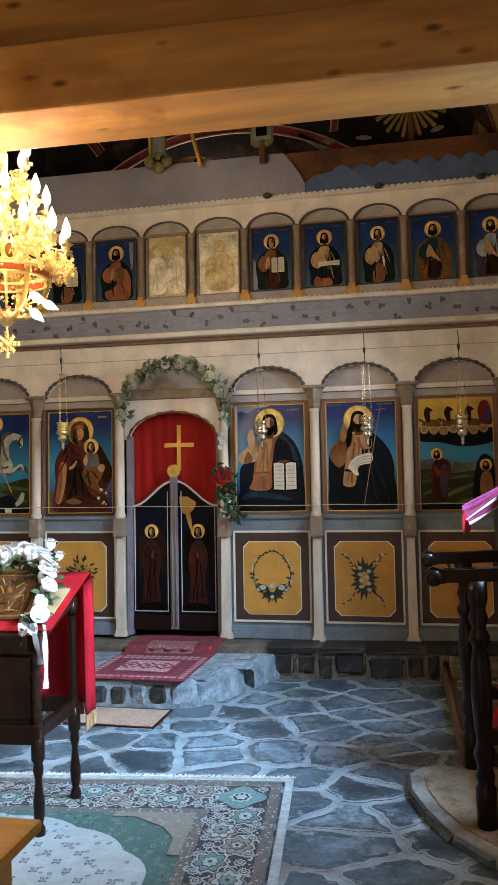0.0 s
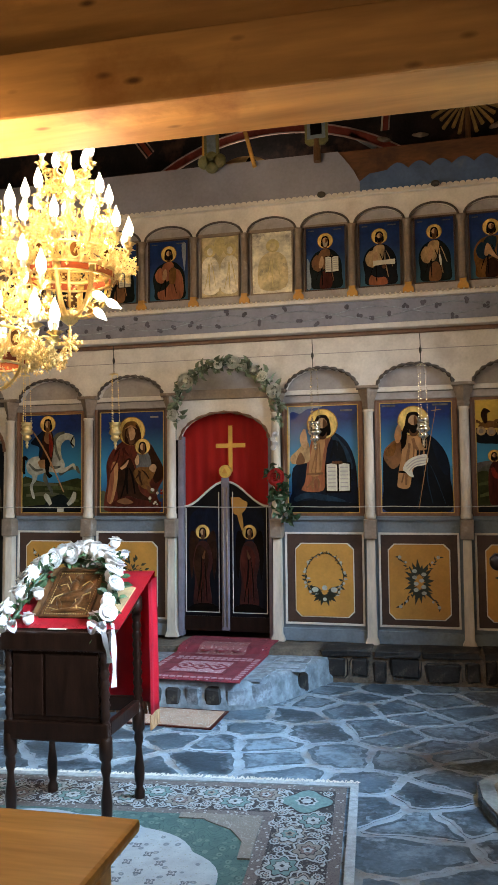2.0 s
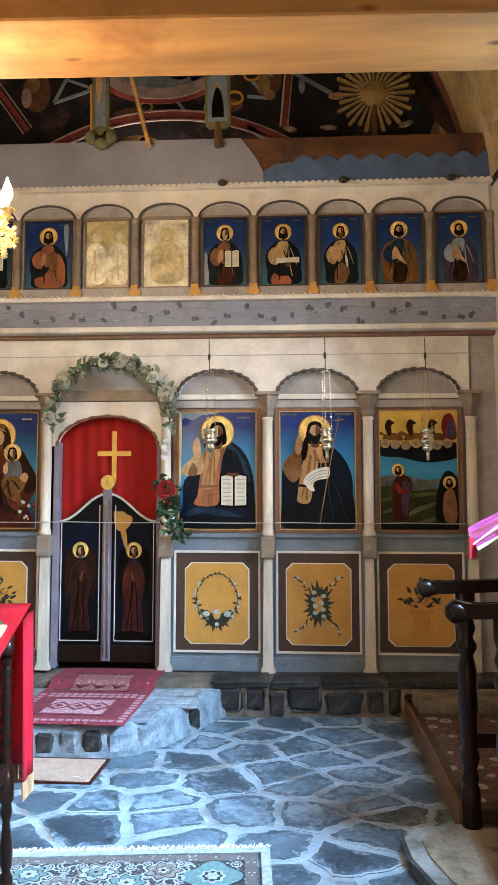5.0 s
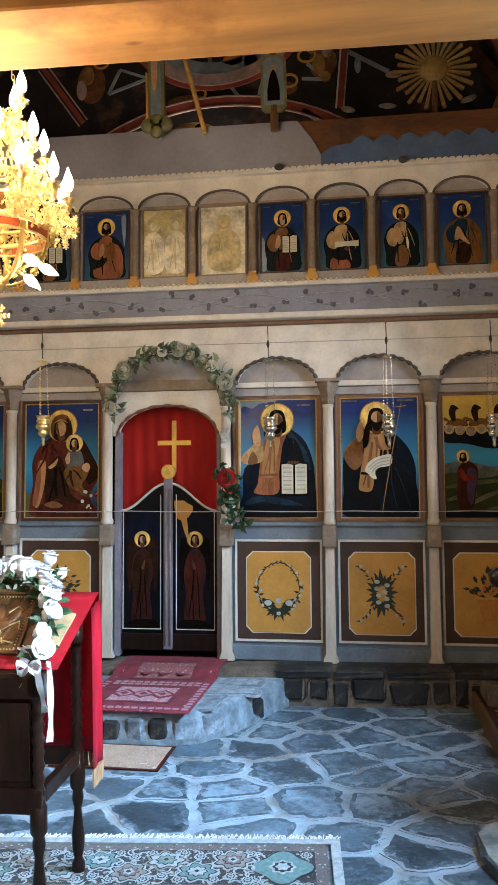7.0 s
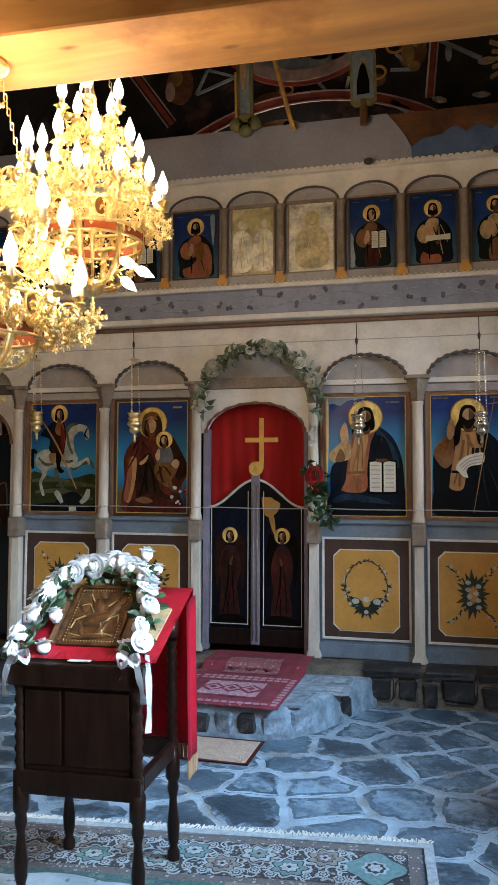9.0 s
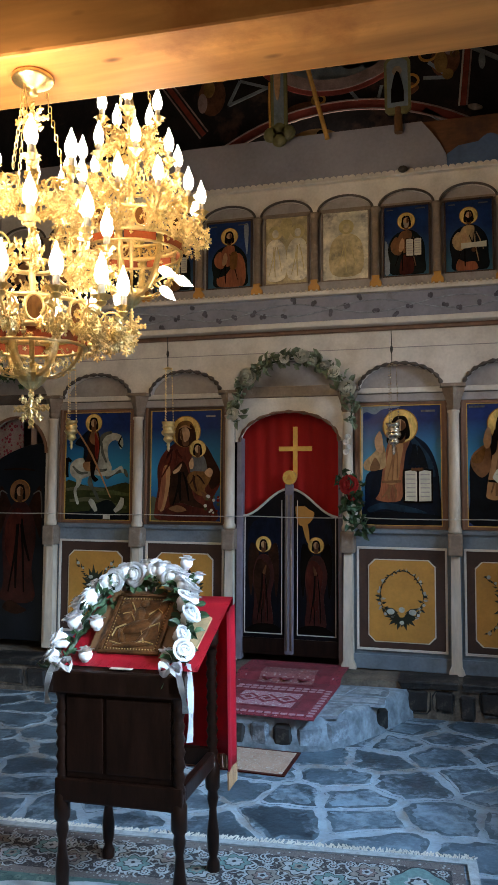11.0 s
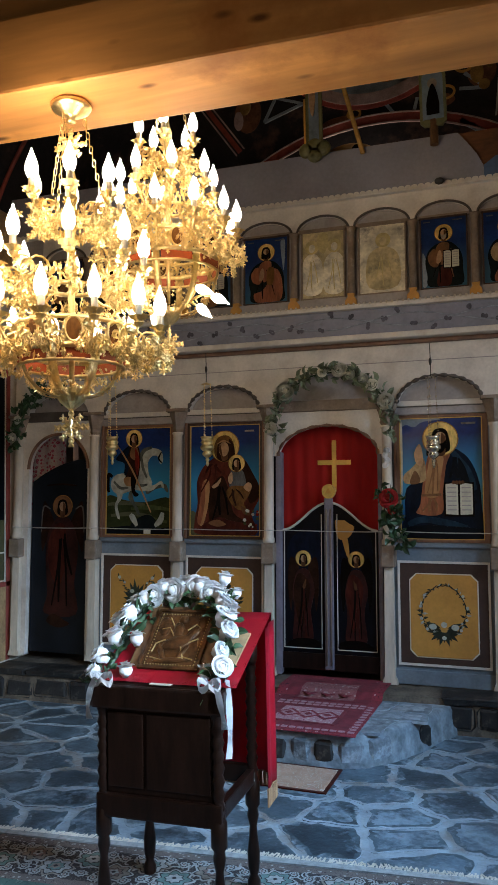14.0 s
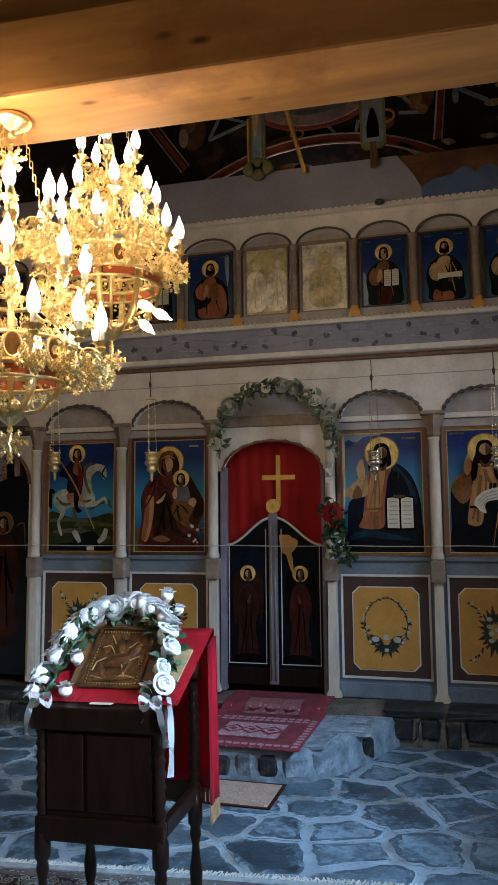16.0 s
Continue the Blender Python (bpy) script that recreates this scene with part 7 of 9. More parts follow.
for y0, y1, mat in ((-0.92, -0.62, "carpet_pale"), (-0.4, -0.16, "carpet_rose")):
    rug_piece("medallion", cm4, -0.17, 0.22, y0, y1, AZ + 0.015, M[mat], carpet, 0.004, sag)
    rug_ring("medallion_edge", cm4, -0.19, 0.24, y0 - 0.02, y1 + 0.02, 0.02, AZ + 0.0165, M["maroon"], carpet, 0.004, sag)
    for k in range(3):
        for q, dz, m2 in ((0.062, 0.018, "carpet_red"), (0.04, 0.0195, mat), (0.02, 0.021, "maroon")):
            rug_piece("diamond", cm4 @ Matrix.Translation((-0.1 + 0.125 * k, (y0 + y1) / 2, 0)) @ Matrix.Rotation(math.pi / 4, 4, "Z"), -q, q, -q, q, AZ + dz + (0.045 if y1 > -0.2 else 0) * 0.3, M[m2], carpet, 0.003)
block_mesh = mesh_of(box(-0.019, 0.019, -0.013, 0.013, -0.003, 0.0008), M["carpet_pale"], False, "border_block")
for k in range(20):
    for x in (-0.305, 0.365):
        y = -1.03 + 0.052 * k
        if y < -0.48:
            part("border_block", None, None, carpet, at=cm4 @ Matrix.Translation((x, y, AZ + 0.0135 + 0.0025 * math.sin(7 * x + 2.0) * math.sin(5.3 * y))), mesh=block_mesh)
for k in range(12):
    for y in (-1.035, -0.54, -0.49):
        part("border_block", None, None, carpet, at=cm4 @ Matrix.Translation((-0.24 + 0.05 * k, y, AZ + 0.014)), mesh=block_mesh)
mm = Matrix.Translation((0.405, -1.11, 0)) @ Matrix.Rotation(radians(-2.5), 4, "Z")
mat_ob = thing("door_mat", (0.1, -1.28, 0), "small straw-coloured patterned mat with dark edge on stone", "mat")
rug_ring("edge_binding", mm, -0.62, 0, -0.36, 0, 0.02, 0.014, M["wine"], mat_ob)
rug_ring("flower_border", mm, -0.6, -0.02, -0.34, -0.02, 0.06, 0.015, M["mat_field"], mat_ob)
rug_piece("field", mm, -0.54, -0.08, -0.28, -0.08, 0.0145, M["mat_field"], mat_ob)

# ---- lectern with icon and wreath ----
LM = Matrix.Translation((0.106, -2.69, 0)) @ Matrix.Rotation(radians(0.8), 4, "Z")
lec = thing("lectern", LM @ Vector((0, 0, 0)), "dark walnut icon stand with turned legs and panelled front", "lectern")


def lpart(name, bm, mat, label="", smooth=False, parent=None):
    bm.transform(LM)
    return part(name, bm, mat, parent or lec, label, smooth)


W2, D2 = 0.23, 0.195


def turned_leg(x, y, h):
    prof = [(0.02, 0.0), (0.026, 0.012), (0.026, 0.05), (0.016, 0.07), (0.024, 0.1), (0.026, 0.16), (0.018, 0.22), (0.015, 0.26), (0.024, 0.3), (0.02, 0.33), (0.03, 0.345), (0.03, 0.43), (0.024, 0.44), (0.02, 0.46)]
    z, k = 0.46, 0
    while z < h - 0.1:
        prof += [(0.018, z), (0.0245, z + 0.02), (0.018, z + 0.04)]
        z += 0.045
    prof += [(0.022, h - 0.08), (0.03, h - 0.06), (0.03, h)]
    return lathe(prof, (x, y, 0), 14)


for x in (-W2, W2):
    lpart("leg", turned_leg(x, -D2, 0.87), M["wood"], smooth=True)
    lpart("leg", turned_leg(x, D2, 0.98), M["wood"], smooth=True)
lpart("front_panel", box(-W2 + 0.02, W2 - 0.02, -D2 - 0.008, -D2 + 0.01, 0.495, 0.81, 0.004), M["wood"])
for x0, x1 in ((-W2 + 0.025, -0.06), (-0.045, W2 - 0.025)):
    lpart("panel_field", box(x0, x1, -D2 - 0.016, -D2 - 0.0085, 0.52, 0.79, 0.004), M["wood"])
lpart("bottom_rail", box(-W2 - 0.02, W2 + 0.02, -D2 - 0.025, -D2 + 0.02, 0.41, 0.495, 0.008), M["wood"])
lpart("top_rail", box(-W2 - 0.035, W2 + 0.035, -D2 - 0.035, -D2 + 0.03, 0.805, 0.89, 0.01), M["wood"])
for s in (-1, 1):
    lpart("side_rail", box(s * W2 - 0.015, s * W2 + 0.015, -D2 + 0.03, D2 - 0.02, 0.43, 0.49, 0.006), M["wood"])
    bm = box(s * (W2 + 0.005) - 0.014, s * (W2 + 0.005) + 0.014, -D2 + 0.031, D2 + 0.02, 0.83, 0.89, 0.006)
    for v in bm.verts:
        v.co.z += 0.13 * (v.co.y + D2) / (2 * D2)
    lpart("side_board", bm, M["wood"])
lpart("back_rail", box(-W2, W2, D2 - 0.015, D2 + 0.015, 0.43, 0.5, 0.006), M["wood"])
slope = lambda y: 0.895 + 0.165 * (y + D2) / (2 * D2)
bm = box(-W2 - 0.02, W2 + 0.02, -D2 - 0.02, D2 + 0.03, -0.02, 0, 0.004)
for v in bm.verts:
    v.co.z += slope(v.co.y)
lpart("sloping_top", bm, M["wood"])

drape = thing("red_cloth", LM @ Vector((0.0, 0.2, 1.08)), "bright red satin cloth draped over the lectern top and back", "cloth")
bm = bmesh.new()
g = []
prof = [(-D2 + 0.0, None)] + [(-D2 + (2 * D2 + 0.075) * k / 8, None) for k in range(1, 9)] + [(D2 + 0.085, 1.092 - 0.081 * k) for k in range(1, 9)]
for j, (y, z) in enumerate(prof):
    row = []
    for i in range(25):
        x = -0.275 + 0.578 * i / 24
        zz = slope(y) + 0.006 if z is None else z
        yy = y if z is None else y + 0.012 * math.sin(i * 0.9 + j * 0.15)
        row.append(bm.verts.new((x + (0.006 * math.sin(j * 1.3) if z else 0), yy, zz)))
    g.append(row)
for j in range(len(g) - 1):
    for i in range(24):
        bm.faces.new((g[j][i], g[j][i + 1], g[j + 1][i + 1], g[j + 1][i]))
bmesh.ops.solidify(bm, geom=bm.faces[:], thickness=0.004)
bm.transform(LM)
part("satin", bm, M["cloth_red"], drape, smooth=True)
# side fall of the cloth beside the right edge
bm = bmesh.new()
g = [[bm.verts.new((0.305 + 0.004 * math.sin(i), D2 - 0.03 + 0.115 * i / 8, 1.05 + 0.02 * i / 8 - (0.65 * j / 10))) for i in range(9)] for j in range(11)]
for j in range(10):
    for i in range(8):
        bm.faces.new((g[j][i], g[j][i + 1], g[j + 1][i + 1], g[j + 1][i]))
bmesh.ops.solidify(bm, geom=bm.faces[:], thickness=0.004)
bm.transform(LM)
part("side_fall", bm, M["cloth_red"], drape, smooth=True)
bm = bmesh.new()
r = random.Random(4)
for k in range(60):
    x = -0.27 + 0.57 * k / 59
    tube([(x, D2 + 0.085, 0.45), (x + r.uniform(-0.004, 0.004), D2 + 0.087, 0.39)], 0.005, 4, bm)
for k in range(12):
    y = D2 - 0.03 + 0.115 * k / 11
    tube([(0.306, y, 0.42), (0.307, y + r.uniform(-0.004, 0.004), 0.35)], 0.005, 4, bm)
bm.transform(LM)
tagged(part("gold_fringe", bm, M["fringe"], drape, "tan fringe"), kind="stuff")

# carved icon lying on the slope
IM = LM @ Matrix.Translation((0.0, -0.015, slope(-0.015) + 0.035)) @ Matrix.Rotation(math.atan2(0.19, 2 * D2) + radians(14), 4, "X")
ic = thing("carved_icon", IM @ Vector((0, 0, 0)), "carved bronze-brown relief icon lying on the lectern slope", "icon")


def ipart(name, bm, mat, label=""):
    bm.transform(IM)
    return part(name, bm, mat, ic, label)


ipart("board", box(-0.17, 0.17, -0.19, 0.19, -0.015, 0.008, 0.005), M["board"])
ipart("relief_plate", box(-0.125, 0.125, -0.13, 0.165, 0.008, 0.014, 0.003), M["carved"])
bm = bmesh.new()
for x0, x1, y0, y1 in ((-0.125, 0.125, -0.13, -0.115), (-0.125, 0.125, 0.15, 0.165), (-0.125, -0.11, -0.115, 0.15), (0.11, 0.125, -0.115, 0.15)):
    box(x0, x1, y0, y1, 0.0142, 0.022, 0.003, bm)
ipart("relief_border", bm, M["carved"])
for cx2, cy2, rx, ry, rz, a in ((0.0, 0.0, 0.065, 0.035, 0.012, 0.35), (0.055, 0.045, 0.02, 0.045, 0.01, -0.5), (-0.01, 0.06, 0.024, 0.045, 0.012, 0.2), (-0.005, 0.115, 0.02, 0.022, 0.01, 0), (-0.05, -0.05, 0.012, 0.05, 0.008, 0.5), (0.035, -0.05, 0.012, 0.05, 0.008, -0.4), (0.0, -0.085, 0.08, 0.014, 0.008, 0.1), (-0.075, 0.08, 0.03, 0.05, 0.006, 0.3), (0.08, 0.1, 0.02, 0.04, 0.006, 0)):
    bm = bmesh.new()
    bmesh.ops.create_icosphere(bm, subdivisions=2, radius=1, matrix=Matrix.Translation((cx2, cy2, 0.014)) @ Matrix.Rotation(a, 4, "Z") @ Matrix.Diagonal((rx, ry, rz, 1)))
    ipart("relief_shape", bm, M["carved"])
# beaded inner border, limbs, lance and ground lines of the relief
bm = bmesh.new()
for k in range(18):
    for x, y in ((-0.1 + 0.0118 * k, -0.106), (-0.1 + 0.0118 * k, 0.141), (-0.102, -0.1 + 0.0139 * k), (0.102, -0.1 + 0.0139 * k)):
        bmesh.ops.create_icosphere(bm, subdivisions=1, radius=0.0034, matrix=Matrix.Translation((x, y, 0.015)))
ipart("relief_beading", bm, M["dull_gilt"], "gilt beaded border")
bm = bmesh.new()
for pts in ([(-0.06, 0.12), (0.0, 0.03), (0.05, -0.08)], [(-0.05, 0.01), (-0.085, -0.01), (-0.09, -0.05)], [(0.05, 0.0), (0.085, 0.02), (0.095, -0.02)], [(-0.09, -0.075), (-0.03, -0.09), (0.05, -0.07), (0.09, -0.08)], [(0.03, 0.06), (0.06, 0.09), (0.085, 0.07)], [(-0.02, 0.03), (-0.05, 0.07), (-0.08, 0.06)]):
    tube([(x, y, 0.018) for x, y in pts], 0.003, 6, bm)
ipart("relief_lines", bm, M["dull_gilt"], "gilt raised lines")
note = thing("paper_slip", LM @ Vector((0.0, -D2 + 0.0, 0.9)), "small white paper slip on the lectern edge", "paper")
bm = box(-0.03, 0.055, -D2 - 0.02, -D2 + 0.02, 0.899, 0.902)
bm.transform(LM)
part("slip", bm, M["page"], note)
bk = thing("prayer_sheet", LM @ Vector((0.23, 0.05, 1.03)), "cream folded sheet lying on the red cloth", "paper")
bm = box(0.17, 0.262, -0.08, 0.11, 0.008, 0.016)
for v in bm.verts:
    v.co.z += slope(v.co.y)
bm.transform(LM)
part("sheet", bm, M["tan"], bk)

# wreath
wr = thing("flower_wreath", IM @ Vector((0, -0.2, 0)), "white artificial rose wreath with dark leaves and ribbons", "wreath")
r = random.Random(31)
ROSES = [rose_mesh(M["petal"], s, k, core=0.58) for k, s in enumerate((0.052, 0.048))]
HALF_ROSES = [rose_mesh(M["petal"], s, k + 7, HALF_ROSE, 0.62) for k, s in enumerate((0.056, 0.05, 0.043, 0.034))]
path = []
for k in range(23):
    t = k / 22
    a = radians(205 - 230 * t)
    x = -0.012 + 0.205 * math.cos(a) * (1.0 if math.sin(a) > 0 else 1.08)
    y = 0.03 + 0.215 * math.sin(a) if math.sin(a) > 0 else 0.03 + 0.215 * math.sin(a) * 2.2
    path.append(Vector((x, y, 0.025)))
path = [Vector((-0.26, -0.2, 0.0)), Vector((-0.245, -0.15, 0.015))] + path[1:-1] + [Vector((0.22, -0.15, 0.015)), Vector((0.225, -0.2, 0.0))]
bm = tube([IM @ q for q in path], 0.009, 6)
part("stem", bm, M["leaf"], wr)
bm = bmesh.new()
for k in range(210):
    t = r.uniform(0, len(path) - 1.001)
    i = int(t)
    q = path[i].lerp(path[i + 1], t - i)
    d = rvec(r)
    leaf_bm(bm, IM @ (q + d * 0.028), IM.to_3x3() @ (d + Vector((0, 0, 0.3))), IM.to_3x3() @ (rvec(r) + Vector((0, 0, 1))), r.uniform(0.04, 0.075), r.uniform(0.022, 0.04))
tagged(part("leaves", bm, M["leaf"], wr), kind="stuff")
n = len(path) - 1
IR = IM.to_3x3()
for k in range(21):
    t = (k + 0.3) / 21.3 * n
    i = min(int(t), n - 1)
    q = path[i].lerp(path[i + 1], t - i)
    out = Vector((q.x, q.y * 0.6 + 0.06, 0)).normalized()
    q = q + out * r.uniform(-0.012, 0.02) + Vector((0, 0, 0.024 + r.uniform(0, 0.02)))
    top = abs(t / n - 0.5) < 0.2
    if top and k % 2:
        d, mesh = IR @ Vector((r.uniform(-0.35, 0.35), -0.75, 0.8)), ROSES[k % 4 // 2]
    else:
        d, mesh = IR @ (out * 0.8 + Vector((r.uniform(-0.4, 0.4), r.uniform(-0.2, 0.5), 0.75))), HALF_ROSES[r.choice((0, 1) if top else (0, 1, 1, 2))]
    part("rose", None, None, wr, at=Matrix.Translation(IM @ q) @ turn_to(d, r.uniform(0, 6)), mesh=mesh)
for x, y, z in ((0.125, 0.3, 0.04), (0.19, 0.235, 0.03), (0.215, 0.09, 0.06), (-0.16, -0.02, 0.03), (-0.15, -0.17, 0.03), (0.17, -0.16, 0.03)):
    part("rosebud", None, None, wr, at=Matrix.Translation(IM @ Vector((x, y, z))) @ turn_to(IR @ Vector((x * 0.8, 0.6, 0.5)), 9 * x), mesh=HALF_ROSES[3 if x > 0.18 else 2])
for s in (-1, 1):
    for k, (dx, ln, sw) in enumerate(((0.0, 0.17, 0.02), (0.06, 0.3, -0.02))):
        if s < 0 and k == 1:
            continue
        bm = bmesh.new()
        pts = []
        for j in range(12):
            t = j / 11
            pts.append(Vector((s * (0.225 + dx * 0.6) + s * 0.03 * math.sin(2.2 * t) + sw * t * s, -D2 - 0.03 - 0.022 * math.sin(3.0 * t) + (0.05 * k), 0.915 + 0.02 * math.sin(3.1 * min(1, t * 2)) - ln * max(0, t - 0.1))))
        rows2 = [(bm.verts.new(q + Vector((-0.0105, 0.006 * math.sin(j), 0))), bm.verts.new(q + Vector((0.0105, -0.006 * math.sin(j), 0)))) for j, q in enumerate(pts)]
        for a2, b2 in zip(rows2, rows2[1:]):
            bm.faces.new((a2[0], a2[1], b2[1], b2[0]))
        bmesh.ops.solidify(bm, geom=bm.faces[:], thickness=0.0015)
        bm.transform(LM)
        part("ribbon_tail", bm, M["ribbon"], wr, "white satin ribbon", smooth=True)
    for k in range(2):
        loop = [Vector((s * 0.215 + (0.05 * math.sin(2 * math.pi * j / 14)) * (1 if k else -1) * (0.5 + 0.5 * math.sin(math.pi * j / 14)), -D2 - 0.03 - 0.012 * k, 0.915 + 0.02 * math.sin(4 * math.pi * j / 14))) for j in range(15)]
        bm = bmesh.new()
        rows2 = [(bm.verts.new(q + Vector((0, 0, -0.011))), bm.verts.new(q + Vector((0, -0.006, 0.011)))) for q in loop]
        for a2, b2 in zip(rows2, rows2[1:]):
            bm.faces.new((a2[0], a2[1], b2[1], b2[0]))
        bmesh.ops.solidify(bm, geom=bm.faces[:], thickness=0.0015)
        bm.transform(LM)
        part("ribbon_bow", bm, M["ribbon"], wr, "white satin bow", smooth=True)

# ---- chandeliers ----
def star_plate(bm, m, r0, petals=6, thick=0.004):
    """A pierced-looking cast rosette with pointed lobes."""
    ring = []
    for k in range(petals * 4):
        a = 2 * math.pi * k / (petals * 4)
        q = r0 * (0.42, 0.78, 1.0, 0.78)[k % 4]
        ring.append((q * math.cos(a), q * math.sin(a)))
    f = [bm.verts.new(m @ Vector((x, y, thick))) for x, y in ring]
    c1, c2 = bm.verts.new(m @ Vector((0, 0, thick * 2.2))), bm.verts.new(m @ Vector((0, 0, -thick)))
    n = len(ring)
    for k in range(n):
        j = (k + 1) % n
        bm.faces.new((f[k], f[j], c1))
        bm.faces.new((f[j], f[k], c2))


def snowflake(at, r0, parent, name):
    """An openwork six-armed cast pendant."""
    bm = bmesh.new()
    for k in range(8):
        a = 2 * math.pi * k / 8
        d = Vector((math.cos(a), 0, math.sin(a)))
        L = r0 if k % 2 == 0 else r0 * 0.82
        tube([at, at + d * L * 0.55, at + d * L], [0.008, 0.006, 0.004], 6, bm)
        for q, sz in ((0.55, 0.26), (0.85, 0.24)):
            star_plate(bm, Matrix.Translation(at + d * L * q) @ Matrix.Rotation(math.pi / 2, 4, "X") @ Matrix.Rotation(a, 4, "Z"), r0 * sz, 4, 0.004)
    star_plate(bm, Matrix.Translation(at) @ Matrix.Rotation(math.pi / 2, 4, "X"), r0 * 0.35, 6, 0.006)
    return part(name, bm, M["brass"], parent, "openwork gilt rosette")


flame = [(0.013, 0.0), (0.021, 0.014), (0.0245, 0.032), (0.0225, 0.052), (0.0155, 0.074), (0.0075, 0.094), (0.0022, 0.112)]
bulb_mesh = mesh_of(lathe(flame, n=12), BULB, True, "bulb")
sleeve_mesh = mesh_of(lathe([(0.0125, 0), (0.0125, 0.064), (0.011, 0.066)], n=12), M["candle"], True, "candle_sleeve")
bm = lathe([(0.006, -0.014), (0.014, -0.008), (0.02, 0.0), (0.016, 0.004)], n=12)
for k in range(6):
    a = 2 * math.pi * k / 6
    d = Vector((math.cos(a), math.sin(a), 0.55))
    leaf_bm(bm, Vector((0.012 * math.cos(a), 0.012 * math.sin(a), 0.0)), d, Vector((-math.cos(a), -math.sin(a), 1.5)), 0.036, 0.03, 0.15)
cup_mesh = mesh_of(bm, M["brass"], False, "petal_cup")


def arm_mesh(r0, r1, rise, drop, seed):
    """A scrolled arm from radius r0 to r1 with hanging filigree, seen along x."""
    r = random.Random(seed)
    bm = bmesh.new()
    L = r1 - r0
    S = [Vector((r0 + L * t, 0, -rise * math.sin(math.pi * t) * 0.9 - rise * 0.6 * (1 - t))) for t in [k / 12 for k in range(13)]]
    tube(S, [0.0075 - 0.003 * k / 12 for k in range(13)], 6, bm)
    for cx2, cz, q in ((r0 + L * 0.3, -rise * 0.3, 0.35), (r0 + L * 0.7, -rise * 0.35, 0.28)):
        tube([(cx2 + L * q * (1 - k / 20) * math.cos(0.55 * k), 0, cz + L * q * (1 - k / 20) * math.sin(0.55 * k)) for k in range(18)], 0.0045, 5, bm)
    frame_mesh = mesh_of(bm, M["brass"], True, "arm")
    bm = bmesh.new()
    for k in range(56):
        x = r0 + L * r.uniform(0.2, 1.3)
        z = -rise * 0.7 - drop * r.random() ** 0.8
        m = Matrix.Translation((x, r.uniform(-0.05, 0.05), z)) @ Matrix.Rotation(r.uniform(-0.7, 0.7), 4, "Z") @ Matrix.Rotation(math.pi / 2 + r.uniform(-0.5, 0.5), 4, "X") @ Matrix.Rotation(r.uniform(0, 6), 4, "Z")
        star_plate(bm, m, r.uniform(0.01, 0.021), r.choice((4, 5, 6)), 0.003)
    for k in range(7):
        x = r0 + L * (0.15 + 0.14 * k)
        leaf_bm(bm, Vector((x, 0, -rise * 0.5)), Vector((r.uniform(-0.4, 1), r.uniform(-1, 1), r.uniform(0.2, 1.2))), Vector((-1, 0, 1)), 0.045, 0.024, 0.4)
    return frame_mesh, mesh_of(bm, M["brass"], False, "arm_filigree")


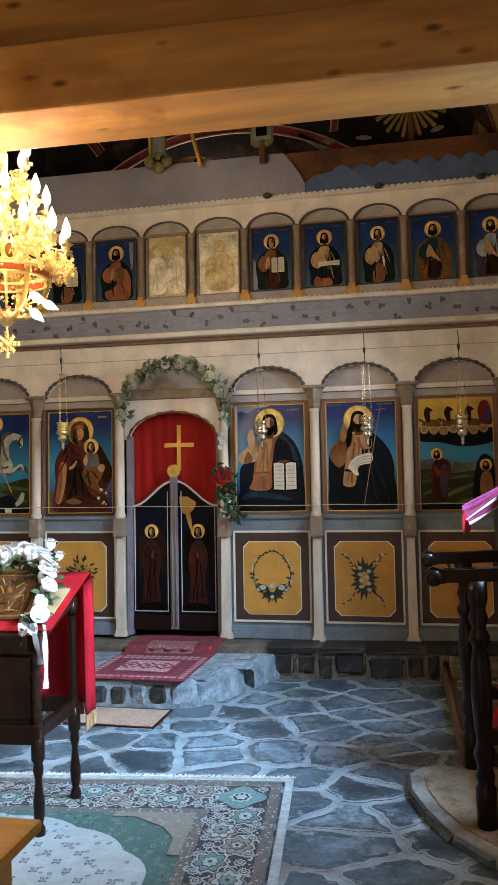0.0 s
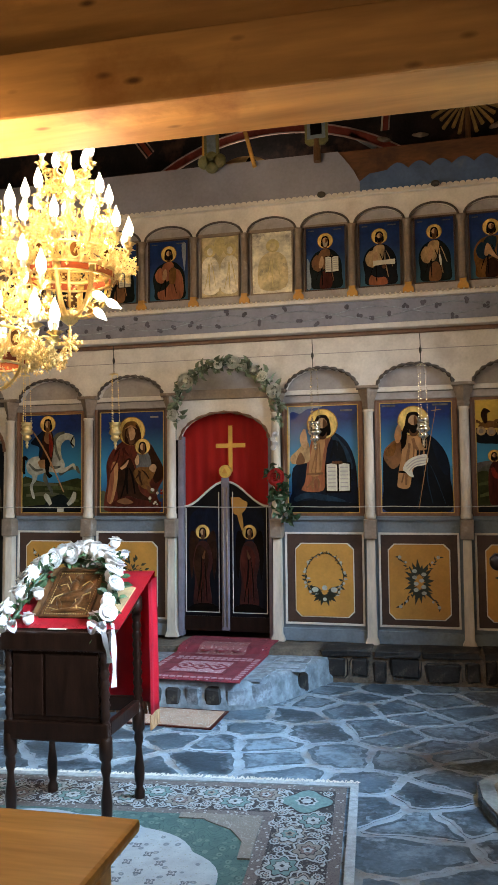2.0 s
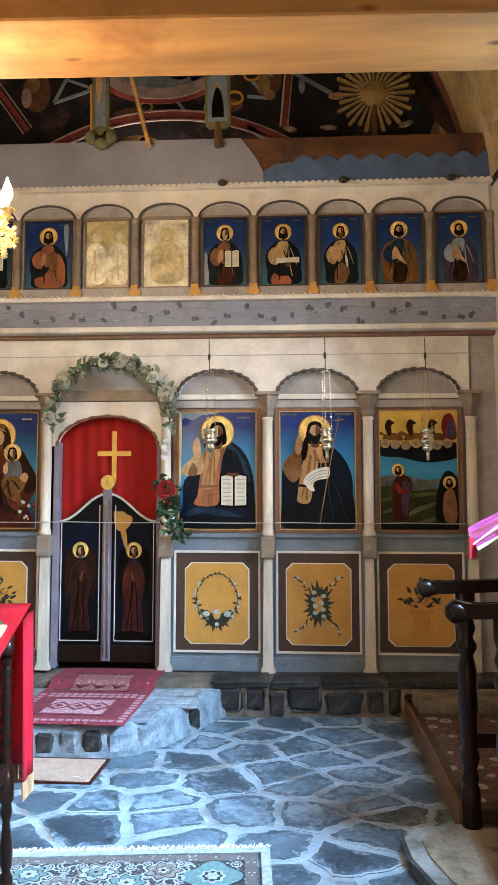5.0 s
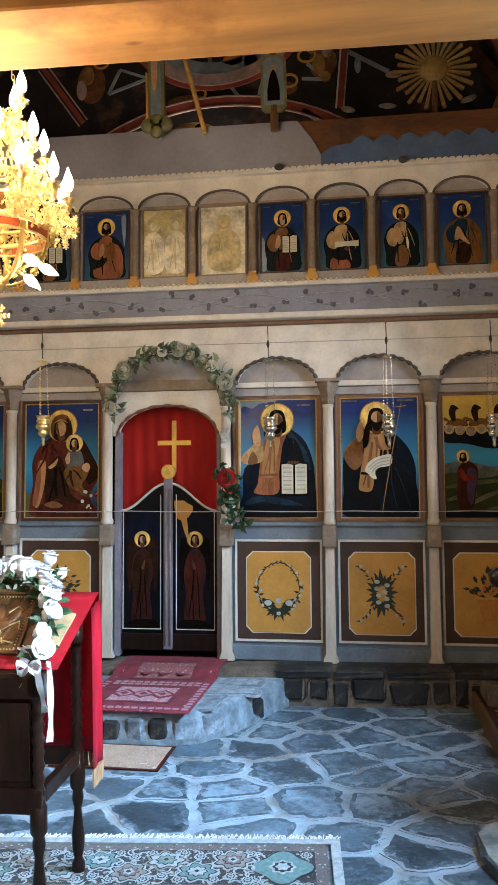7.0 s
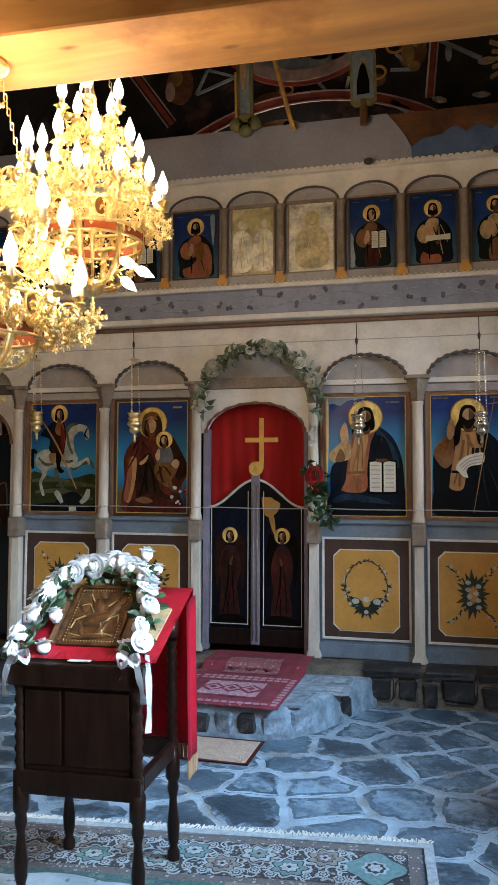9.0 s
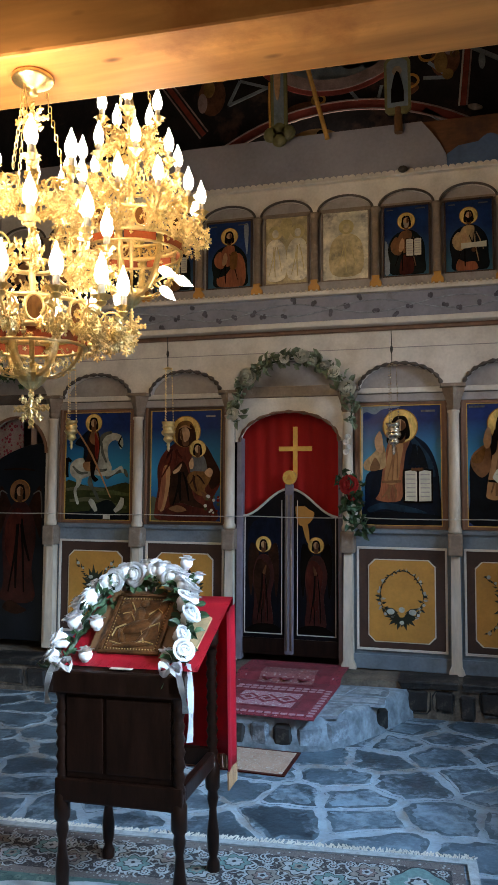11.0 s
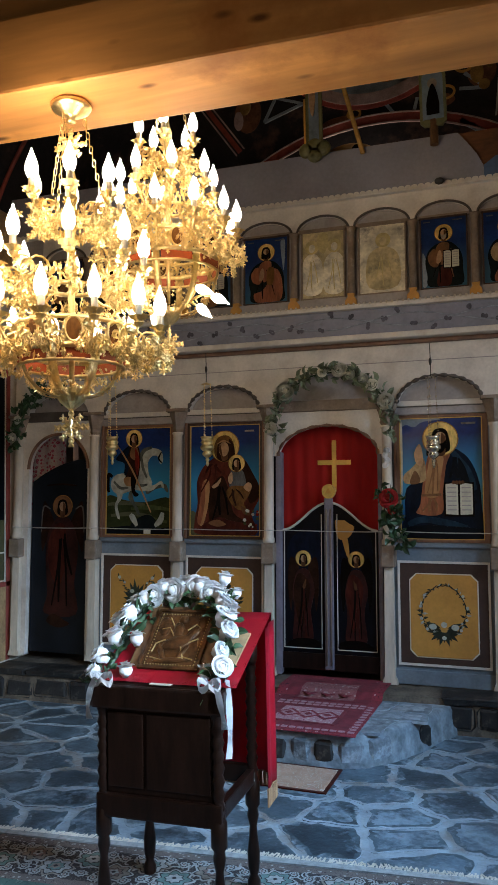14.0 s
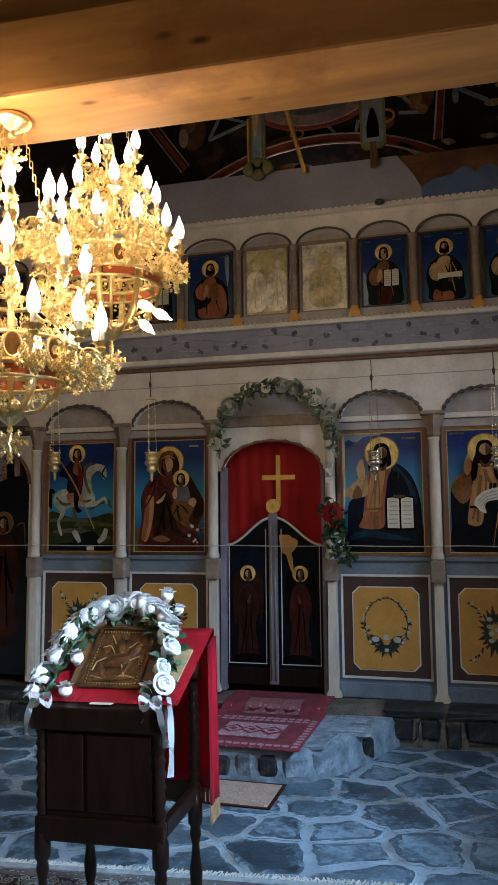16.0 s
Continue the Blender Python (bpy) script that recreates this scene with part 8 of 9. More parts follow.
def chandelier(cx, cy, tiers, rim, bowl, stem_top, label, seed):
    """tiers: (count, radius, z of the cup, inner radius, drop); rim: (radius, z); bowl: z of its foot."""
    ob = thing("chandelier", (cx, cy, stem_top), label, "chandelier", "lit chandeliers of the nave")
    C = Vector((cx, cy, 0))
    rr, rz = rim
    zs = [z for _, _, z, _, _ in tiers]
    part("stem", lathe([(0.006, rz - 0.2), (0.012, rz), (0.018, rz + 0.1), (0.012, rz + 0.14), (0.012, rz + 0.3), (0.026, rz + 0.33), (0.014, rz + 0.37), (0.014, max(zs) - 0.1), (0.03, max(zs) - 0.06), (0.02, max(zs) - 0.02), (0.024, max(zs) + 0.1), (0.012, max(zs) + 0.14), (0.006, stem_top - 0.16)], (cx, cy, 0), 12), M["brass"], ob, smooth=True)
    for ti, (count, rad, z, r0, drop) in enumerate(tiers):
        arm, lace = arm_mesh(r0, rad, 0.07, drop, seed + ti)
        for k in range(count):
            a = 2 * math.pi * (k + 0.5 * (ti % 2)) / count + 0.13 * ti
            at = Matrix.Translation((cx, cy, z)) @ Matrix.Rotation(a, 4, "Z")
            A = part("arm", None, None, ob, at=at, mesh=arm)
            tagged(part("arm_filigree", None, None, A, at=at, mesh=lace), kind="stuff")
            cup = at @ Matrix.Translation((rad, 0, 0.012))
            part("petal_cup", None, None, A, at=cup, mesh=cup_mesh)
            part("candle_sleeve", None, None, A, at=cup, mesh=sleeve_mesh)
            part("bulb", None, None, A, at=cup @ Matrix.Translation((0, 0, 0.064)), mesh=bulb_mesh)
        part("tier_hoop", tube([(cx + r0 * 1.05 * math.cos(2 * math.pi * k / 40), cy + r0 * 1.05 * math.sin(2 * math.pi * k / 40), z - 0.055) for k in range(40)], 0.009, 6, closed=True), M["brass"], ob, smooth=True)
    # openwork bowl
    H = rz - bowl
    for k in range(8):
        a = 2 * math.pi * k / 8 + 0.2
        pts = [(cx + (0.035 + (rr - 0.035) * math.sin(t * math.pi / 2) ** 0.85) * math.cos(a), cy + (0.035 + (rr - 0.035) * math.sin(t * math.pi / 2) ** 0.85) * math.sin(a), bowl + H * (1 - math.cos(t * math.pi / 2))) for t in [j / 10 for j in range(11)]]
        bm = bmesh.new()
        side = Vector((-math.sin(a), math.cos(a), 0))
        rib = [(Vector(q) + side * 0.016, Vector(q) + Vector((math.cos(a), math.sin(a), -0.5)) * 0.006, Vector(q) - side * 0.016) for q in pts]
        rows3 = [[bm.verts.new(v) for v in q] for q in rib]
        for q0, q1 in zip(rows3, rows3[1:]):
            for j in range(2):
                bm.faces.new((q0[j], q0[j + 1], q1[j + 1], q1[j]))
        bmesh.ops.solidify(bm, geom=bm.faces[:], thickness=0.005)
        part("bowl_rib", bm, M["brass"], ob, smooth=True)
    for z, q, th in ((rz, 1.0, 0.012), (rz - 0.05, 0.985, 0.007), (rz + 0.1, 1.0, 0.009)):
        part("bowl_hoop", tube([(cx + rr * q * math.cos(2 * math.pi * k / 48), cy + rr * q * math.sin(2 * math.pi * k / 48), z) for k in range(48)], th, 6, closed=True), M["brass"], ob, smooth=True)
    r = random.Random(seed)
    fil = bmesh.new()
    for k in range(230):
        a = r.uniform(0, 6.283)
        t = r.uniform(0.25, 1.0)
        q = 0.035 + (rr - 0.035) * math.sin(t * math.pi / 2) ** 0.85
        m = Matrix.Translation((cx + q * math.cos(a), cy + q * math.sin(a), bowl + H * (1 - math.cos(t * math.pi / 2)))) @ Matrix.Rotation(a, 4, "Z") @ Matrix.Rotation(math.pi / 2 - 0.7 * (1 - t), 4, "Y") @ Matrix.Rotation(r.uniform(0, 6), 4, "Z")
        star_plate(fil, m, r.uniform(0.006, 0.0125), r.choice((4, 5)), 0.003)
    for k in range(620):
        a = r.uniform(0, 6.283)
        z = rz + 0.01 + 0.1 * r.random()
        m = Matrix.Translation((cx + rr * math.cos(a), cy + rr * math.sin(a), z)) @ Matrix.Rotation(a, 4, "Z") @ Matrix.Rotation(math.pi / 2, 4, "Y") @ Matrix.Rotation(r.uniform(0, 6), 4, "Z")
        star_plate(fil, m, r.uniform(0.006, 0.0125), r.choice((4, 5)), 0.003)
    tagged(part("filigree", fil, M["brass"], ob, "gilt openwork leaves"), kind="stuff")
    for k in range(8):
        a = 2 * math.pi * (k + 0.5) / 8 + 0.2
        m = Matrix.Translation((cx + rr * 0.97 * math.cos(a), cy + rr * 0.97 * math.sin(a), rz - 0.026)) @ Matrix.Rotation(a + math.pi / 2, 4, "Z")
        bm = box(-rr * 0.3, rr * 0.3, -0.003, 0.003, -0.02, 0.02, 0.002)
        bm.transform(m)
        part("red_panel", bm, M["red_enamel"], ob, "red enamel panel")
        bm = prism(ellipse(0, 0.055, 0.028, 0.042, 18), -0.004, 0.004)
        bm.transform(Matrix.Translation((cx + rr * 1.02 * math.cos(a), cy + rr * 1.02 * math.sin(a), rz)) @ Matrix.Rotation(a + math.pi / 2, 4, "Z"))
        med = part("medallion", bm, M["icon_dark_gold"], ob, "small painted oval medallion")
        bm = tube([(0.03 * math.cos(2 * math.pi * j / 20), 0, 0.055 + 0.044 * math.sin(2 * math.pi * j / 20)) for j in range(20)], 0.005, 5, closed=True)
        bm.transform(Matrix.Translation((cx + rr * 1.03 * math.cos(a), cy + rr * 1.03 * math.sin(a), rz)) @ Matrix.Rotation(a + math.pi / 2, 4, "Z"))
        part("medallion_rim", bm, M["brass"], med)
    bm = bmesh.new()
    prof = [(0.062, bowl + 0.03), (0.058, bowl + 0.012), (0.04, bowl - 0.02), (0.024, bowl - 0.035), (0.012, bowl - 0.045)]
    for i in range(len(prof) - 1):
        for k in range(24):
            pts4 = []
            for (q, z), kk in ((prof[i], k), (prof[i], k + 1), (prof[i + 1], k + 1), (prof[i + 1], k)):
                w = q * (1 + 0.1 * (kk % 2))
                pts4.append(bm.verts.new((cx + w * math.cos(2 * math.pi * kk / 24), cy + w * math.sin(2 * math.pi * kk / 24), z)))
            bm.faces.new(pts4)
    bmesh.ops.remove_doubles(bm, verts=bm.verts[:], dist=1e-5)
    part("fluted_cup", bm, M["brass"], ob, "fluted gilt finial cup")
    for k in range(3):
        a = 2 * math.pi * k / 3 + 0.5
        bm = bmesh.new()
        z0, z1, q0, q1 = max(zs) + 0.02, stem_top - 0.04, 0.12, 0.045
        nl = max(6, int((z1 - z0) / 0.026))
        for j in range(nl):
            t = j / nl
            q = q0 + (q1 - q0) * t
            at = Matrix.Translation((cx + q * math.cos(a), cy + q * math.sin(a), z0 + (z1 - z0) * t)) @ Matrix.Rotation(a + (math.pi / 2) * (j % 2), 4, "Z")
            loop = [at @ Vector((0.006 * math.cos(2 * math.pi * i / 10), 0, 0.015 * math.sin(2 * math.pi * i / 10))) for i in range(10)]
            tube(loop, 0.0022, 4, bm, closed=True)
        part("chain", bm, M["brass"], ob)
    return ob


near = chandelier(-0.16, -3.04, [(6, 0.16, 2.685, 0.05, 0.05), (8, 0.27, 2.43, 0.09, 0.08), (12, 0.335, 2.185, 0.17, 0.05)], (0.195, 2.125), 1.965, 3.09, "large lit gilt chandelier hanging from the beam", 51)
part("ceiling_rose", lathe([(0.008, -0.07), (0.02, -0.062), (0.014, -0.05), (0.026, -0.04), (0.05, -0.03), (0.058, -0.02), (0.072, -0.016), (0.078, -0.004), (0.07, 0.006)], (-0.16, -3.04, 3.085), 24), M["brass"], near, "round gilt ceiling plate", smooth=True)
snowflake(Vector((-0.16, -3.04, 2.925)), 0.07, near, "upper_rosette")
snowflake(Vector((-0.16, -3.04, 1.852)), 0.072, near, "pendant_rosette")
part("pendant_link", tube([(-0.16, -3.04, 1.93), (-0.16, -3.04, 1.9)], 0.006, 6), M["brass"], near)
far = chandelier(-0.17, -2.15, [(5, 0.14, 3.30, 0.05, 0.08), (8, 0.23, 3.06, 0.09, 0.1), (12, 0.34, 2.85, 0.22, 0.08)], (0.245, 2.73), 2.47, 3.75, "large lit gilt chandelier with painted medallions", 77)
snowflake(Vector((-0.17, -2.15, 2.325)), 0.075, far, "pendant_rosette")
part("pendant_link", tube([(-0.17, -2.15, 2.44), (-0.17, -2.15, 2.38)], 0.006, 6), M["brass"], far)
bm = bmesh.new()
for j in range(78):
    z = 3.6 + j * 0.037
    m = Matrix.Translation((-0.17, -2.15, z)) @ Matrix.Rotation((math.pi / 2) * (j % 2), 4, "Z")
    tube([m @ Vector((0.009 * math.cos(2 * math.pi * i / 10), 0, 0.022 * math.sin(2 * math.pi * i / 10))) for i in range(10)], 0.003, 4, bm, closed=True)
part("hanging_chain", bm, M["brass"], far)
spot = thing("bulb_cluster", (-0.04, -2.16, 2.53), "three lit candle bulbs on a short gilt bracket", "lamp")
bm = tube([(-0.06, -2.16, 2.53), (-0.03, -2.17, 2.56), (-0.013, -2.17, 2.59)], 0.006, 6)
tube([(-0.06, -2.16, 2.53), (-0.03, -2.17, 2.51), (-0.007, -2.17, 2.5)], 0.006, 6, bm)
tube([(-0.06, -2.16, 2.53), (0.02, -2.19, 2.545), (0.075, -2.19, 2.535)], 0.006, 6, bm)
part("bracket", bm, M["brass"], spot)
for foot, d in (((-0.013, -2.17, 2.59), (0.85, -0.1, -0.4)), ((0.075, -2.19, 2.535), (0.87, -0.1, -0.5)), ((-0.007, -2.17, 2.5), (0.73, -0.1, -0.68))):
    v = Vector(d).normalized()
    part("bulb", None, None, spot, at=Matrix.Translation(foot) @ turn_to(v) @ Matrix.Diagonal((0.95, 0.95, 0.9, 1)), mesh=bulb_mesh)

# ---- table, stalls and cloths by the south wall ----
tb = thing("table", (0.4, -4.7, 0), "plain yellow varnished pine table", "table")
part("tabletop", box(-0.35, 1.065, -5.05, -4.27, 0.722, 0.752, 0.012), M["table"], tb)
for x in (-0.28, 0.98):
    for y in (-4.98, -4.35):
        part("leg", box(x - 0.03, x + 0.03, y - 0.03, y + 0.03, 0.0, 0.72, 0.005), M["table"], tb)
part("apron", box(-0.24, 0.94, -4.36, -4.34, 0.64, 0.719), M["table"], tb)
part("apron", box(-0.24, 0.94, -4.99, -4.97, 0.64, 0.719), M["table"], tb)

pl = tagged(part("stall_platform", box(2.22, XR, -1.97, -0.29, -0.02, 0.11, 0.006), M["roof"], None), "low wooden platform of the choir stalls", "platform", kind="structure")
part("platform_edge", box(2.195, 2.218, -1.97, -0.29, -0.02, 0.125, 0.006), M["board"], pl)
part("patterned_mat", box(2.26, 2.9, -1.9, -0.62, 0.111, 0.117), M["stall_mat"], pl)
part("plaster_block", box(2.24, 2.94, -0.6, -0.295, 0.111, 0.2, 0.02), M["mortar_dark"], pl)
kerb = [(2.95, -2.98), (2.25, -2.9), (2.1, -2.72), (2.0, -2.5), (1.94, -2.3), (1.93, -2.12), (2.0, -2.02), (2.2, -1.985), (2.95, -1.985)]
ks = tagged(part("curved_kerb", slab(kerb, -0.02, 0.052), M["kerb"], None), "low rounded stone kerb step by the stalls", "step", kind="structure")
part("kerb_top", slab([(2.95, -2.92), (2.28, -2.84), (2.15, -2.68), (2.06, -2.48), (2.01, -2.3), (2.0, -2.16), (2.04, -2.08), (2.2, -2.04), (2.95, -2.04)], 0.0525, 0.06), M["kerb_top"], ks, "worn brown top")


def stall_arm(y):
    ob = thing("choir_stall_divider", (2.25, y, 0.08), "dark walnut choir stall divider with curved armrest", "choir stall", "choir stalls")
    base = 0.06
    turned = [(0.042, base), (0.042, base + 0.16), (0.032, base + 0.18), (0.04, 0.27), (0.03, 0.31), (0.046, 0.36), (0.03, 0.41), (0.036, 0.46), (0.044, 0.6), (0.04, 0.74), (0.028, 0.8), (0.044, 0.83), (0.044, 0.85), (0.028, 0.88), (0.042, 0.92), (0.03, 0.96), (0.042, 1.0), (0.042, 1.078)]
    part("post", lathe(turned, (2.24, y, 0), 18), M["wood"], ob, smooth=True)
    scroll = lathe([(0.012, -0.034), (0.033, -0.032), (0.036, -0.02), (0.03, 0.0), (0.036, 0.02), (0.033, 0.032), (0.012, 0.034)], n=18)
    scroll.transform(Matrix.Translation((2.065, y, 1.092)) @ Matrix.Rotation(math.pi / 2, 4, "X"))
    part("arm_scroll", scroll, M["wood"], ob, "carved scroll end", smooth=True)
    prof = [(2.03, 1.115), (2.06, 1.14), (2.1, 1.13), (2.16, 1.115), (2.26, 1.13), (2.5, 1.14), (2.9, 1.14), (2.9, 1.08), (2.4, 1.08), (2.22, 1.075), (2.13, 1.085), (2.09, 1.065), (2.05, 1.06), (2.03, 1.08)]
    bm = prism(prof, y - 0.028, y + 0.028)
    bmesh.ops.bevel(bm, geom=[e for e in bm.edges if abs(e.verts[0].co.y - e.verts[1].co.y) < 1e-5], offset=0.012, segments=2, affect="EDGES")
    part("armrest", bm, M["wood"], ob, "carved curved armrest")
    part("side_panel", box(2.42, 2.9, y - 0.015, y + 0.015, base, 1.075, 0.004), M["wood"], ob)
    part("lower_rail", box(2.24, 2.42, y - 0.014, y + 0.014, 0.4, 0.46, 0.004), M["wood"], ob)
    return ob


for y in (-2.02, -2.66):
    stall_arm(y)
seat = thing("stall_seat", (2.6, -2.34, 0.45), "dark walnut stall seat with red cushion cloth", "seat")
part("seat_board", box(2.4, 2.9, -2.644, -2.037, 0.42, 0.46, 0.008), M["wood"], seat)
part("back_board", box(2.9, 2.94, -2.7, -1.99, 0.0, 1.9, 0.008), M["wood"], seat)
bm = bmesh.new()
g = [[bm.verts.new((2.36 + 0.03 * math.sin(j * 1.2) - 0.012 * i % 2 * 0.01, -2.5 + 0.4 * i / 10, 0.49 - 0.37 * j / 8 + 0.01 * math.sin(i * 1.4))) for i in range(11)] for j in range(9)]
for j in range(8):
    for i in range(10):
        bm.faces.new((g[j][i], g[j][i + 1], g[j + 1][i + 1], g[j + 1][i]))
bmesh.ops.solidify(bm, geom=bm.faces[:], thickness=0.006)
part("seat_cloth", bm, M["cloth_red"], seat, "red cloth hanging over the seat edge", smooth=True)

sh = thing("folded_cloth", (2.3, -2.2, 1.14), "magenta and cream striped cloth draped over the stall", "cloth")
for k, mat in enumerate(("pink", "pink_deep", "pink", "offwhite", "pink_deep", "pink", "offwhite")):
    bm = bmesh.new()
    g = []
    for j in range(9):
        t = j / 8
        row = []
        for i in range(3):
            f = (k + i / 2) / 7 - 0.5
            row.append(bm.verts.new((2.25 + 0.34 * t + 0.03 * f, -2.16 - 0.06 * f, 1.31 + 0.21 * t - 0.075 * f + 0.008 * math.sin(9 * f + 4 * t) - 0.012 * (1 - t) * math.cos(6 * f))))
        g.append(row)
    for j in range(8):
        for i in range(2):
            bm.faces.new((g[j][i], g[j][i + 1], g[j + 1][i + 1], g[j + 1][i]))
    bmesh.ops.solidify(bm, geom=bm.faces[:], thickness=0.006)
    part("stripe", bm, M[mat], sh, smooth=True)
bm = bmesh.new()
for k in range(14):
    tube([(2.235 + 0.003 * k, -2.18 + 0.005 * k, 1.33), (2.233 + 0.003 * k, -2.18 + 0.005 * k, 1.24)], 0.004, 4, bm)
part("red_tassel", bm, M["cloth_red"], sh)
part("book_rest", box(2.4, 2.92, -2.3, -2.0, 1.141, 1.42, 0.01), M["wood"], sh)

# ---- north wall fresco ----
fw = XL
def wall_patch(name, y0, y1, z0, z1, mat, d, label=""):
    return tagged(part(name, box(fw, fw + d, y0, y1, z0, z1), M[mat], None), label or "painted field of the wall fresco", "fresco", kind="structure")


wall_patch("fresco_dark_field", -3.4, -0.05, 1.42, 2.66, "night", 0.004, "black fresco field with red and white border lines")
wall_patch("fresco_green_field", -3.4, -0.05, 0.9, 1.4195, "fresco_green", 0.004, "olive green lower fresco field")
wall_patch("fresco_tan_dado", -3.4, -0.05, 0.25, 0.8995, "tan", 0.004, "tan painted dado with reddish flowers")
for z, h in ((2.66, 0.05), (0.86, 0.04)):
    wall_patch("fresco_red_band", -3.4, 0.0, z, z + h, "fresco_red", 0.007, "red fresco border band")
wall_patch("fresco_red_band", -0.05, 0.0, 0.25, 2.66, "fresco_red", 0.007, "red fresco border band")
for z in (2.63, 1.14, 0.905):
    wall_patch("fresco_white_line", -3.4, -0.075, z, z + 0.012, "line", 0.009, "thin white fresco line")
wall_patch("fresco_white_line", -0.073, -0.06, 0.9, 2.642, "line", 0.009, "thin white fresco line")
wall_patch("fresco_pale_figure", -0.75, -0.42, 1.3, 2.2, "fresco_blue", 0.008, "pale worn fresco shape")
setting("vault_rib_north", box(XL, XL + 0.03, -0.5, -0.02, 3.6, 5.0), M["tan"], "tan frescoed plaster beside the altar screen")
rib = tube([(-2.64 + 0.55 * (i / 12) ** 1.6, -0.3 + 0.02 * i, 3.9 + 1.3 * i / 12) for i in range(13)], 0.018, 6)
setting("fresco_arc_north", rib, M["fresco_red"], "red painted arc of the vault fresco")

# ---- sanctuary fresco above the screen ----
FY = 1.5
setting("sanctuary_arch_wall", box(XL, XR, FY, FY + 0.2, 3.6, 6.4), M["vault"], "black and umber fresco wall over the sanctuary")


def band(name, pts, w, mat, label, d=0.01):
    """A painted stripe of width w along points in x and z."""
    bm = bmesh.new()
    P = [Vector((x, 0, z)) for x, z in pts]
    L, R = [], []
    for i, q in enumerate(P):
        t = (P[min(i + 1, len(P) - 1)] - P[max(i - 1, 0)]).normalized()
        nrm = Vector((-t.z, 0, t.x)) * w / 2
        L.append((q.x + nrm.x, q.z + nrm.z))
        R.append((q.x - nrm.x, q.z - nrm.z))
    prism(L + R[::-1], FY - d, FY - 0.001, bm)
    return tagged(part(name, bm, M[mat], None), label, "fresco", kind="structure")


arch = [(0.3 + 2.05 * math.sin(radians(a)), 3.35 + 1.78 * math.cos(radians(a))) for a in range(-58, 59, 4)]
band("fresco_arch_red", arch, 0.075, "fresco_red", "dark red fresco arch band")
for o, mat in ((0.045, "fresco_pink"), (-0.045, "fresco_pink")):
    band("fresco_arch_line", [(0.3 + (2.05 + o) * math.sin(radians(a)), 3.35 + (1.78 + o) * math.cos(radians(a))) for a in range(-58, 59, 4)], 0.014, mat, "thin rose fresco line", 0.014)
for q, w, mat, d in ((0.95, 0.05, "fresco_red", 0.012), (0.87, 0.11, "fresco_pink", 0.016), (0.75, 0.12, "fresco_blue", 0.012)):
    band("fresco_ring", [(0.3 + q * math.cos(radians(a)), 6.15 + q * 0.93 * math.sin(radians(a))) for a in range(188, 354, 6)], w, mat, "pale painted ring of the fresco", d)
for pts, w, mat in (([(-1.45, 5.63), (-1.04, 5.04)], 0.05, "fresco_red"), ([(-1.49, 5.6), (-1.08, 5.01)], 0.016, "fresco_pink"), ([(-1.41, 5.66), (-1.0, 5.07)], 0.016, "fresco_pink"), ([(1.52, 5.7), (1.445, 4.97)], 0.05, "fresco_red"), ([(1.485, 5.7), (1.41, 4.97)], 0.016, "line"), ([(1.555, 5.7), (1.48, 4.97)], 0.014, "fresco_pink"), ([(1.5, 5.52), (1.9, 5.27)], 0.04, "fresco_blue"), ([(-0.78, 5.3), (-0.66, 5.53)], 0.03, "fresco_blue"), ([(-0.78, 5.3), (-0.38, 5.42)], 0.03, "fresco_blue"), ([(-0.66, 5.53), (-0.38, 5.42)], 0.025, "fresco_blue"), ([(0.42, 5.27), (0.5, 5.16)], 0.03, "fresco_blue"), ([(0.72, 5.27), (0.69, 5.16)], 0.03, "fresco_blue"), ([(1.15, 5.42), (1.33, 5.25)], 0.03, "fresco_blue"), ([(1.1, 5.28), (1.33, 5.25)], 0.03, "fresco_blue"), ([(1.1, 4.98), (1.35, 4.8)], 0.05, "fresco_blue"), ([(0.22, 5.62), (0.24, 5.4)], 0.04, "capital")):
    band("fresco_stripe", pts, w, mat, "painted fresco stripe")
for x, z, rr2 in ((-0.85, 5.62, 0.07), (0.98, 5.27, 0.075), (1.15, 5.5, 0.08), (0.12, 5.22, 0.06)):
    band("fresco_halo", [(x + rr2 * math.cos(radians(a)), z + rr2 * 0.8 * math.sin(radians(a))) for a in range(0, 361, 15)], 0.022, "ochre", "ochre fresco ring")
for x, z, rx, rz2 in ((-0.95, 5.42, 0.14, 0.2), (1.3, 5.42, 0.13, 0.16), (0.9, 5.2, 0.16, 0.07), (0.0, 5.15, 0.2, 0.07), (0.5, 5.55, 0.14, 0.1)):
    tagged(part("fresco_figure_shape", prism(ellipse(x, z, rx, rz2, 18), FY - 0.006, FY - 0.001), M["fresco_brown"], None), "umber fresco shape", "fresco", kind="structure")
